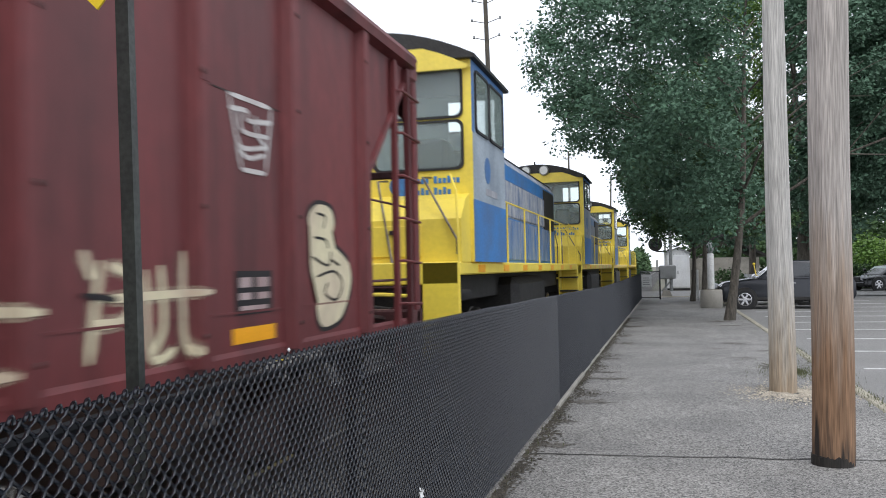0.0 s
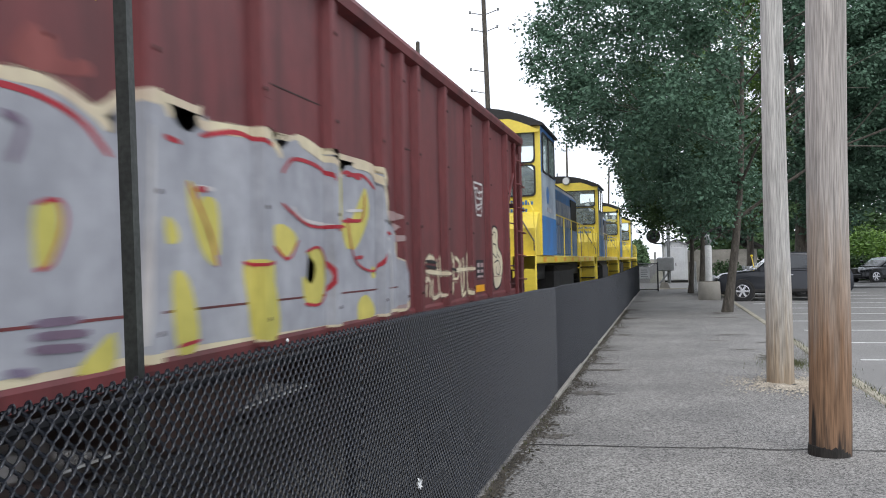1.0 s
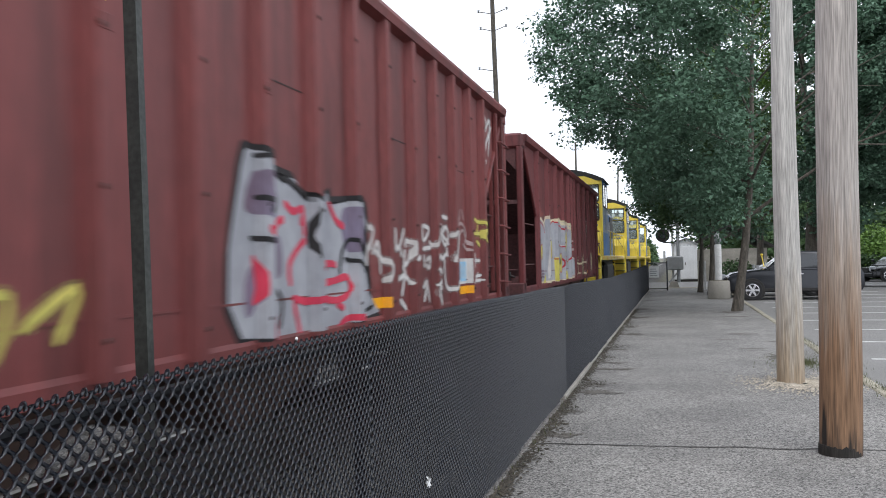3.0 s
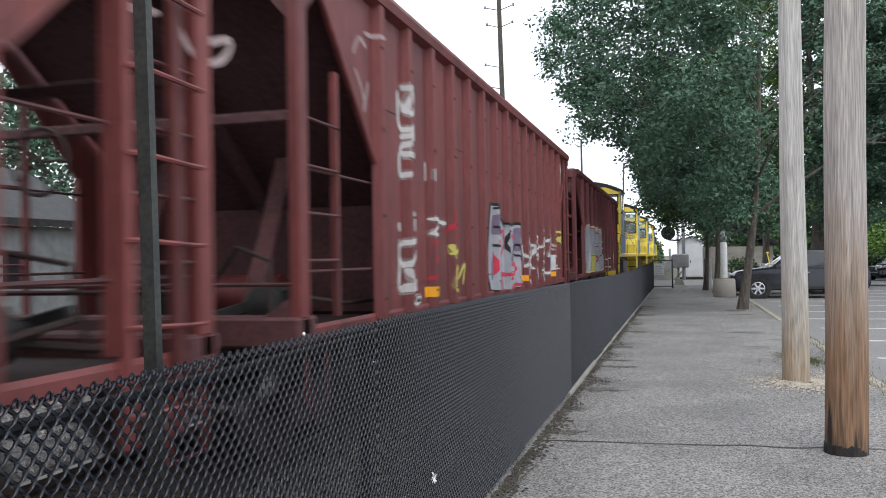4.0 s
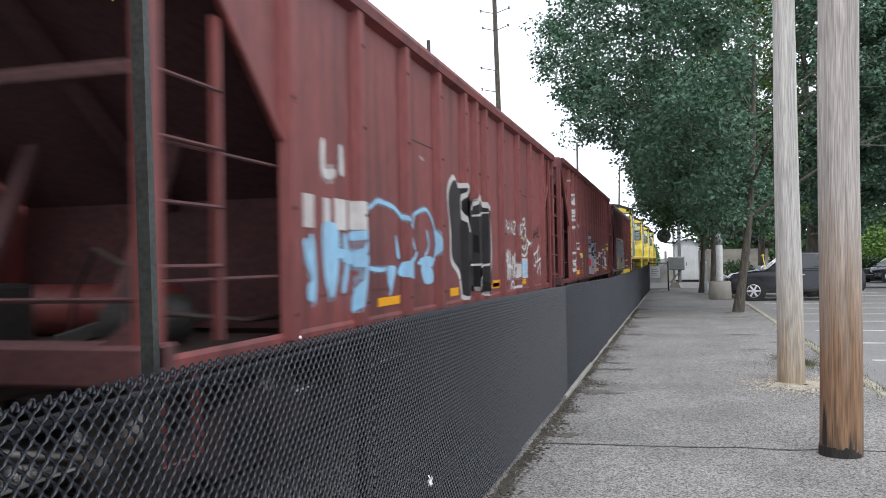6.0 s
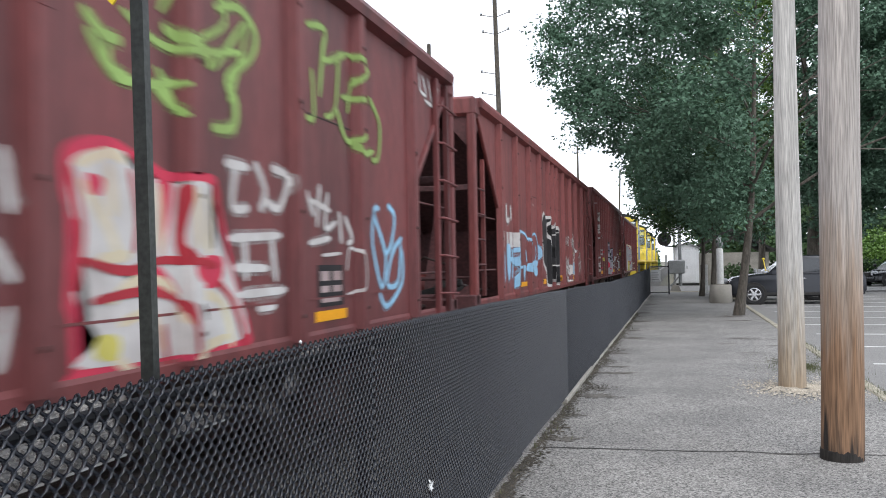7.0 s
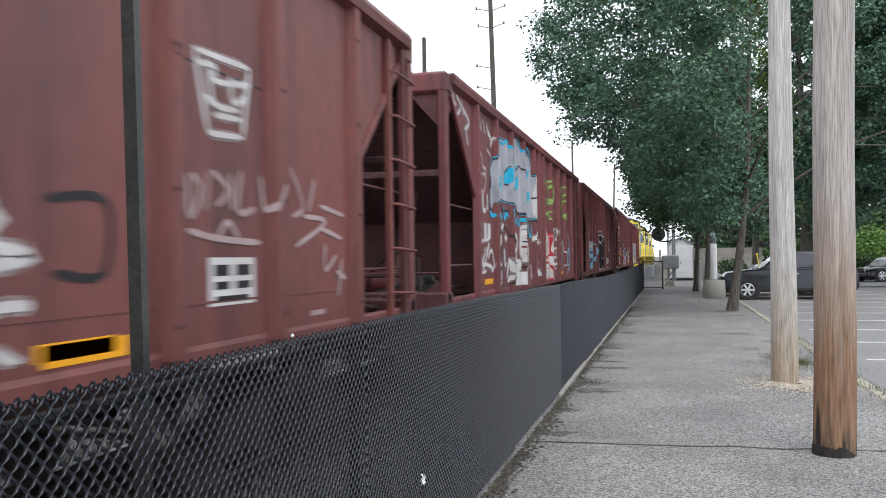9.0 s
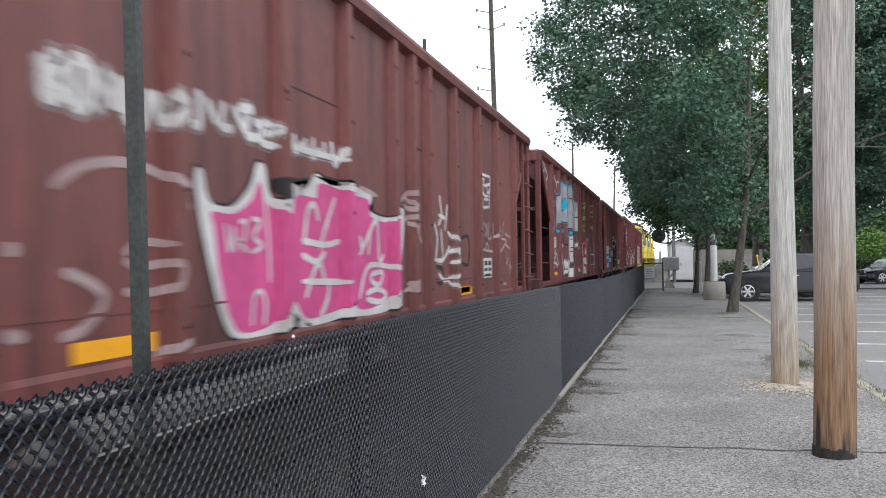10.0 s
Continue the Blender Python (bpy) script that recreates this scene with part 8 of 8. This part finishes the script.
strokes("e", -5.35, -4.36, 2.23, 2.44, [[(-0, 0.9), (0, 0.09), (0.09, 0.04)], [(0.02, 0.87), (0.11, 0.9), (0.04, 0.41), (0.16, 0.05)], [(0.16, 0.96), (0.18, 0.06), (0.26, 0.07), (0.28, 0.96), (0.18, 0.98)], [(0.32, 1), (0.34, 0.07), (0.42, 0.91), (0.46, 0.1)], [(0.49, 0.98), (0.51, 0.08)], [(0.57, 0.94), (0.57, 0.06), (0.69, 0.01), (0.76, 0.84)], [(0.81, 0.89), (0.86, 0.14), (1, 0.61), (0.89, 0.88)]], "white", 0.075, 0.005, "white graffiti word")
strokes("e", -5.61, -4.21, 1.18, 2.00, [[(0.21, 0.81), (0.36, 0.95), (0.6, 1.01), (0.85, 0.94), (1, 0.77)], [(0.26, 0.36), (0.39, 0.29), (0.46, 0.19), (0.36, 0.04), (0.25, -0)], [(0, 0.06), (0.09, 0.02)], [(0, 0.48), (0.07, 0.47)]], "fadedwhite", 0.06, 0.004, "faded tag")


# ---- vehicles ----
def car_body(pts_side, width, tuck):
    """A body lofted across its width from a side outline; the upper part leans in."""
    s = Shape()
    secs = [(-1.0, 0.93, 0.06), (-0.93, 0.985, 0.02), (-0.6, 1.0, 0.0), (0.6, 1.0, 0.0), (0.93, 0.985, 0.02), (1.0, 0.93, 0.06)]
    n = len(pts_side)
    zm = 0.95
    for k, sc, drop in secs:
        for y, z in pts_side:
            lean = tuck * max(0, z - zm)
            s.v.append((k * (width / 2 - lean), y * sc, z - drop if z > 0.5 else z + drop))
    for i in range(len(secs) - 1):
        for j in range(n):
            a, b = i * n + j, i * n + (j + 1) % n
            s.f.append((a, b, b + n, a + n))
    s.f.append(tuple(range(n))[::-1])
    s.f.append(tuple((len(secs) - 1) * n + j for j in range(n)))
    return s


def road_wheel(th, x, y, r, sx):
    w = part("wheel", Shape().lathe([(r * 0.6, -0.1), (r * 0.92, -0.11), (r, -0.06), (r, 0.06), (r * 0.92, 0.11), (r * 0.6, 0.1)], 26, (0, 0, 0), "x"), RUBBER, th, smooth=True, at=pose(x, y, r))
    part("rim", Shape().lathe([(r * 0.66, -sx * 0.02), (r * 0.66, sx * 0.115), (r * 0.6, sx * 0.12), (r * 0.56, sx * 0.07), (0.03, sx * 0.06)], 22, (0, 0, 0), "x"), CHROME, w, "bright alloy rim", smooth=True)
    for i in range(6):
        a = i * math.pi / 3
        part("spoke", Shape().beam((sx * 0.1, 0.04 * math.cos(a), 0.04 * math.sin(a)), (sx * 0.1, r * 0.6 * math.cos(a), r * 0.6 * math.sin(a)), 0.075, 0.03, 0.008, (1, 0, 0)), CHROME, w, "bright alloy spoke")
    part("hub_cap", Shape().lathe([(0.055, -0.01), (0.05, 0.02)], 12, (sx * 0.11, 0, 0), "x"), CHROME, w)


def vehicle(name, label, category, paint, at, length, width, height, suv=True, lamp_mat=LAMPGLASS):
    """A parked road vehicle; its nose points along its own +y."""
    th = thing(name, label, category, at=at)
    L, H = length / 2, height
    if suv:
        body = [(-L, 0.5), (-L + 0.02, 0.95), (-L + 0.1, 1.12), (L * 0.38, 1.14), (L * 0.62, 1.1), (L - 0.22, 1.0), (L - 0.03, 0.86), (L, 0.55), (L - 0.1, 0.32), (L * 0.7, 0.28), (-L * 0.7, 0.28), (-L + 0.08, 0.33)]
        roof = [(-L + 0.12, 1.08), (-L + 0.28, H - 0.14), (-L + 0.5, H - 0.02), (-0.2, H), (L * 0.12, H - 0.06), (L * 0.42, 1.16), (L * 0.4, 1.08)]
        glass_side = [(-L + 0.32, 1.17), (-L + 0.45, H - 0.16), (-0.2, H - 0.12), (L * 0.08, H - 0.16), (L * 0.34, 1.17)]
    else:
        body = [(-L, 0.45), (-L + 0.02, 0.85), (-L + 0.2, 0.95), (L * 0.4, 0.92), (L - 0.25, 0.78), (L, 0.6), (L - 0.05, 0.3), (L * 0.7, 0.22), (-L * 0.7, 0.22), (-L + 0.05, 0.3)]
        roof = [(-L * 0.8, 0.9), (-L * 0.45, H - 0.05), (-0.1, H), (L * 0.12, H - 0.07), (L * 0.48, 0.93), (L * 0.44, 0.86)]
        glass_side = [(-L * 0.66, 0.97), (-L * 0.42, H - 0.12), (-0.1, H - 0.09), (L * 0.1, H - 0.14), (L * 0.38, 0.97)]
    part("body", car_body(body, width, 0.12), paint, th, smooth=True)
    part("cabin", car_body(roof, width - 0.12, 0.22), paint, th, smooth=True)
    for sx in (-1, 1):
        lean = lambda z: (width - 0.12) / 2 - 0.22 * max(0, z - 0.95)
        v = [(sx * (lean(z) + 0.006), y, z) for y, z in glass_side] + [(sx * (lean(z) - 0.004), y, z) for y, z in glass_side]
        n = len(glass_side)
        part("side_window", Shape().add(v, [tuple(range(n)), tuple(range(n, 2 * n))[::-1]] + [(i, (i + 1) % n, n + (i + 1) % n, n + i) for i in range(n)]), DARKGLASS, th, "dark tinted side glass")
        for y in (-L * 0.42, L * 0.02):
            part("pillar", Shape().beam((sx * (lean(1.17) + 0.012), y, 1.15), (sx * (lean(H - 0.14) + 0.012), y + 0.03, H - 0.14), 0.06, 0.012), paint, th)
        part("door_seam", Shape().box((sx * width / 2 - 0.004, -0.02 * L, 0.42), (sx * width / 2 + 0.003, -0.02 * L + 0.012, 1.1)), BLACKIRON, th)
        part("door_handle", Shape().box((min(sx * width / 2, sx * (width / 2 + 0.03)), -0.3, 0.92), (max(sx * width / 2, sx * (width / 2 + 0.03)), -0.12, 0.96), 0.01), CHROME, th)
        part("sill_trim", Shape().box((min(sx * width / 2, sx * (width / 2 + 0.02)), -L * 0.6, 0.33), (max(sx * width / 2, sx * (width / 2 + 0.02)), L * 0.55, 0.44), 0.01), BLACKIRON, th)
        part("mirror", Shape().box((sx * (width / 2 + 0.02) - 0.08, L * 0.3, 1.1), (sx * (width / 2 + 0.1) + 0.02, L * 0.36, 1.26), 0.03), paint, th)
        part("headlamp", Shape().box((sx * width * 0.36 - 0.17, L - 0.28, 0.72), (sx * width * 0.36 + 0.17, L - 0.05, 0.9), 0.05), lamp_mat, th, "clear headlamp")
        for y in (-L * 0.6, L * 0.62):
            part("wheel_arch", Shape().lathe([(0.44, -0.03), (0.45, 0.012)], 24, (sx * (width / 2 - 0.005), y, 0.37), "x"), BLACKIRON, th)
            road_wheel(th, sx * (width / 2 - 0.06), y, 0.37, sx)
    ws = [(L * 0.4, 1.14 if suv else 0.93), (L * 0.13, H - 0.08)]
    hw = (width - 0.3) / 2
    # the green is a reflection, put into the windscreen's base colour
    part("windscreen", Shape().add([(-hw, ws[0][0] + 0.02, ws[0][1] + 0.02), (hw, ws[0][0] + 0.02, ws[0][1] + 0.02), (hw - 0.12, ws[1][0] + 0.03, ws[1][1]), (-hw + 0.12, ws[1][0] + 0.03, ws[1][1])], [(0, 1, 2, 3)]), mat("green_reflection_windscreen", (0.16, 0.24, 0.21), 0.08, var=0.1, scale=2, grain=10, bump=0, spec=0.8), th, "windscreen with a green reflection in its colour")
    part("grille", Shape().box((-width * 0.26, L - 0.1, 0.55), (width * 0.26, L + 0.01, 0.82), 0.03), BLACKIRON, th)
    part("bumper", Shape().box((-width * 0.47, L - 0.16, 0.33), (width * 0.47, L + 0.04, 0.54), 0.05), paint, th)
    return th


suv = vehicle("parked_suv", "dark grey sport utility vehicle parked in a bay", "car", CARPAINT, pose(4.15, 33.5, -0.1, 0, 0, 90), 4.7, 1.9, 1.78)
part("windshield_wiper", Shape().tube([(0.45, 0.9, 1.2), (0.72, 0.95, 1.62)], 0.02, 6), SIGNYELLOW, suv, "pale yellow brush handle")
part("wiper_tip", Shape().lathe([(0.03, -0.04), (0.06, 0), (0.03, 0.05)], 10, (0.74, 0.95, 1.66)), SIGNYELLOW, suv)
vehicle("parked_car", "silver car parked behind the dark vehicle", "car", SILVERCAR, pose(3.9, 36.6, -0.1, 0, 0, 90), 4.4, 1.8, 1.42, False)
vehicle("parked_car", "black car parked at the far hedge", "car", BLACKCAR, pose(12.0, 52.3, -0.1, 0, 0, 118), 4.5, 1.8, 1.45, False)


# ---- at the crossing end of the path ----
def planter_post():
    th = thing("bollard_planter", "round concrete base with a white pipe post", "bollard", at=pose(1.5, 31.9, 0.0))
    part("base", Shape().lathe([(0.37, 0), (0.4, 0.05), (0.38, 0.62), (0.36, 0.66), (0.3, 0.66)], 22), CONCRETE, th, smooth=True)
    part("soil", Shape().lathe([(0.3, 0.6), (0.28, 0.67), (0.05, 0.69)], 14), EARTH, th)
    part("pipe", Shape().lathe([(0.12, 0.6), (0.12, 1.95), (0.1, 1.98)], 14), WHITEPIPE, th, smooth=True)
    part("meter_head", Shape().lathe([(0.07, 2.0), (0.12, 2.1), (0.12, 2.3), (0.03, 2.42)], 12), GALV, th, smooth=True)
    return th


planter_post()


def crossing_signal():
    th = thing("crossing_signal", "grey railway crossing signal with round bell and box", "signal", at=pose(-0.1, 45.0, -0.06))
    part("foundation", Shape().slab([(-0.3, 0), (0.3, 0), (0.16, 0.35), (-0.16, 0.35)], 1, -0.25, 0.25), CONCRETE, th)
    part("mast", Shape().lathe([(0.09, 0.3), (0.085, 3.6), (0.05, 3.7)], 12, (0.25, 0, 0)), GALV, th, smooth=True)
    part("mast", Shape().lathe([(0.06, 0.3), (0.055, 3.3), (0.03, 3.4)], 12, (-0.02, 0.1, 0)), WHITEPIPE, th, smooth=True)
    part("gate_box", Shape().box((-0.35, -0.3, 0.95), (0.5, 0.3, 1.65), 0.05), GALV, th)
    part("brace", Shape().beam((-0.25, -0.1, 0.3), (0.35, -0.1, 0.98), 0.1, 0.08, 0.01), GALV, th)
    part("counterweight", Shape().box((-0.5, -0.12, 1.3), (-0.38, 0.12, 1.95), 0.02), WHITEPIPE, th)
    lamp = part("lamp_hood", Shape().lathe([(0.36, -0.02), (0.36, 0.02), (0.2, 0.12), (0.05, 0.14)], 20, (-0.5, -0.15, 2.75), "y"), BLACKIRON, th, smooth=True)
    part("lens", Shape().lathe([(0.16, -0.06), (0.12, -0.02)], 14, (-0.5, -0.16, 2.75), "y"), DARKGLASS, lamp)
    part("lamp_arm", Shape().tube([(-0.5, 0, 2.4), (0.0, 0, 2.35), (0.25, 0, 2.5)], 0.04, 8), BLACKIRON, th)
    part("bell", Shape().lathe([(0.16, 0), (0.14, 0.08), (0.04, 0.14)], 14, (0.25, 0, 3.7)), BLACKIRON, th, smooth=True)
    return th


crossing_signal()


def end_panel():
    th = thing("fence_panel", "short dark fence panel with a white notice", "fence", at=pose(-1.0, 40.2, 0.0))
    for x in (-0.25, 0.62):
        part("post", Shape().lathe([(0.035, 0), (0.035, 1.35), (0.02, 1.38)], 8, (x, 0, 0)), VINYL, th, smooth=True)
    part("top_rail", Shape().tube([(-0.25, 0, 1.3), (0.62, 0, 1.3)], 0.025, 8), VINYL, th)
    part("bottom_rail", Shape().tube([(-0.25, 0, 0.1), (0.62, 0, 0.1)], 0.02, 8), VINYL, th)
    for i in range(28):
        part("wire", Shape().tube([(-0.25 + i * 0.032, 0, 0.1), (-0.25 + i * 0.032, 0, 1.3)], 0.008, 4), GALV, th)
    notice = part("notice", Shape().box((-0.2, -0.05, 0.62), (0.25, -0.035, 1.15), 0.004), SIGNWHITE, th, "white notice board")
    for i in range(4):
        part("lettering_bar", Shape().box((-0.15, -0.056, 0.7 + i * 0.1), (0.18 - 0.05 * (i % 2), -0.051, 0.73 + i * 0.1)), GALV, notice)
    return th


end_panel()


def shed():
    th = thing("shed", "white metal shed with a pitched roof", "shed", at=pose(0.62, 58.0, -0.1))
    W, D, h, rz = 0.78, 3.0, 2.45, 2.8
    part("wall", Shape().box((-W, 0, 0.15), (W, 0.08, h), 0.01), WHITESHED, th)
    part("wall", Shape().box((-W, 0.08, 0.15), (-W + 0.06, D, h), 0.01), WHITESHED, th)
    part("wall", Shape().box((W - 0.06, 0.08, 0.15), (W, D, h), 0.01), WHITESHED, th)
    part("gable", Shape().slab([(-W, h), (W, h), (0, rz)], 1, 0, 0.08), WHITESHED, th)
    part("roof", Shape().slab([(-W - 0.1, h - 0.02), (0, rz + 0.02), (W + 0.1, h - 0.02), (W + 0.1, h + 0.05), (0, rz + 0.1), (-W - 0.1, h + 0.05)], 1, -0.12, D + 0.1), GALV, th)
    part("skid", Shape().box((-W, 0, 0), (W, D, 0.15)), BLACKIRON, th)
    door = part("door", Shape().box((-0.6, -0.03, 0.2), (0.6, -0.002, 2.35), 0.01), WHITESHED, th, "white shed door")
    part("handle", Shape().box((0.0, -0.06, 1.1), (0.04, -0.031, 1.3), 0.008), BLACKIRON, door)
    for i in range(7):
        part("siding_rib", Shape().box((-W + 0.1 + i * 0.21, -0.012, 2.4), (-W + 0.14 + i * 0.21, -0.002, h)), GALV, th)
    return th


shed()


def far_house(x, y, w, d, h, label, wall, name="house"):
    th = thing(name, label, "house", at=pose(x, y, -0.34))
    part("wall", Shape().box((-w / 2, -d / 2, 0), (w / 2, d / 2, h)), wall, th)
    part("roof", Shape().slab([(-w / 2 - 0.4, h), (0, h + w * 0.3), (w / 2 + 0.4, h), (w / 2 + 0.4, h + 0.2), (0, h + w * 0.3 + 0.2), (-w / 2 - 0.4, h + 0.2)], 1, -d / 2 - 0.4, d / 2 + 0.4), BLACKIRON, th)
    for i in range(int(d / 2.6)):
        for sx in (-1, 1):
            y0 = -d / 2 + 1.0 + i * 2.6
            win = part("window", Shape().box((min(sx * w / 2, sx * (w / 2 + 0.06)), y0, h * 0.4), (max(sx * w / 2, sx * (w / 2 + 0.06)), y0 + 1.1, h * 0.8), 0.02), GALV, th)
            part("pane", Shape().box((min(sx * (w / 2 + 0.061), sx * (w / 2 + 0.07)), y0 + 0.1, h * 0.4 + 0.1), (max(sx * (w / 2 + 0.061), sx * (w / 2 + 0.07)), y0 + 1.0, h * 0.8 - 0.1)), DARKGLASS, win)
    return th


far_house(-20.5, 17.0, 6, 10, 3.0, "grey house beyond the railway", GALV)
far_house(3.6, 66.0, 5.0, 9.0, 2.4, "low grey building beyond the crossing", CONCRETE, "building")

# scraps caught in the fence
s = Shape()
for i in range(5):
    a = i * 1.3
    s.add([(0, 0.03 * math.cos(a), 0.025 * math.sin(a)), (0.012, 0.03 * math.cos(a + 1.6), 0.03 * math.sin(a + 1.6)), (0.006 * (i % 3), 0.004 * i - 0.01, 0.003 * i), (-0.006, 0.02 * math.cos(a + 0.8), 0.035 * math.sin(a + 0.8))], [(0, 1, 2), (0, 2, 3)])
ob = tagged(part("plastic_scrap", s, SIGNWHITE), "crumpled white plastic scrap caught in the fence wire", "litter")
ob.matrix_basis = pose(FENCE_X + 0.012 + fence_bow(3.85), 3.98, 0.47)
ob = tagged(part("paper_scrap", Shape().lathe([(0.003, -0.006), (0.006, 0), (0.002, 0.006)], 7), SIGNWHITE), "tiny white paper scrap on top of the fence wire", "litter")
ob.matrix_basis = pose(FENCE_X + fence_bow(2.5), 2.52, fence_top(2.5) + 0.012)

# dark posts at the path's far end
for x, y in ((1.12, 41.0), (1.32, 41.2)):
    th = thing("bollard", "dark square post at the end of the path", "bollard", at=pose(x, y, 0))
    part("post", Shape().box((-0.06, -0.06, -0.05), (0.06, 0.06, 1.35), 0.015), BLACKIRON if x < 1.2 else WHITEPIPE, th)


# ---- line poles beyond the track ----
def line_pole(x, y, h, r, tiers, label, lean=0.0):
    th = thing("power_pole", label, "power pole", "poles along the railway", at=pose(x, y, -0.36, 0, lean, 0))
    part("shaft", Shape().lathe([(r, 0), (r * 0.6, h), (r * 0.3, h + 0.05)], 12), BARK, th, smooth=True)
    for z, a, sides in tiers:
        for sx in sides:
            part("arm", Shape().tube([(0, 0, z - 0.25), (sx * a * 0.9, 0, z)], 0.03, 6), BARK, th)
            part("insulator", Shape().lathe([(0.05, -0.05), (0.1, 0), (0.05, 0.05), (0.1, 0.1), (0.05, 0.15)], 8, (sx * a, 0, z)), GALV, th, smooth=True)
    return th


line_pole(-11.45, 57.0, 27.2, 0.22, [(18.2, 0.9, (1, -1)), (19.4, 1.0, (1, -1)), (20.8, 0.9, (1, -1)), (13.9, 1.1, (-1,)), (15.4, 1.1, (-1,)), (22.4, 1.0, (1, -1))], "tall dark timber pole with tiers of line arms", -1.1)
line_pole(-12.2, 110.0, 17.2, 0.2, [(16.5, 0.7, (1, -1))], "distant timber power pole")
line_pole(-12.2, 185.0, 22.0, 0.26, [(21.0, 1.0, (1, -1))], "distant timber power pole", 2.0)
line_pole(-12.0, 41.0, 13.25, 0.17, [], "plain timber pole beyond the railway")


# ---- movement ----
def travelled(t):
    """Metres that the train has gone: steady at first, then slowly gaining speed."""
    return 6.9 * t + 0.0393 * max(0.0, t - 3.0) ** 2


def motions():
    stops = [i * 0.25 for i in range(41)]
    turns = [i / 16 for i in range(161)]
    for th, start, wheels, r in ([(c[0], c[3], c[2], 0.42) for c in CARS.values()] + [(q[0], q[2], q[1], 0.5) for q in LOCOS]):
        walk(th, [(t, pose(TRACK_X, start + travelled(t), RAIL)) for t in stops])
        for w in wheels:
            o = w.matrix_basis.translation.copy()
            walk(w, [(t, pose(*o, -math.degrees(travelled(t) / r))) for t in turns])


motions()
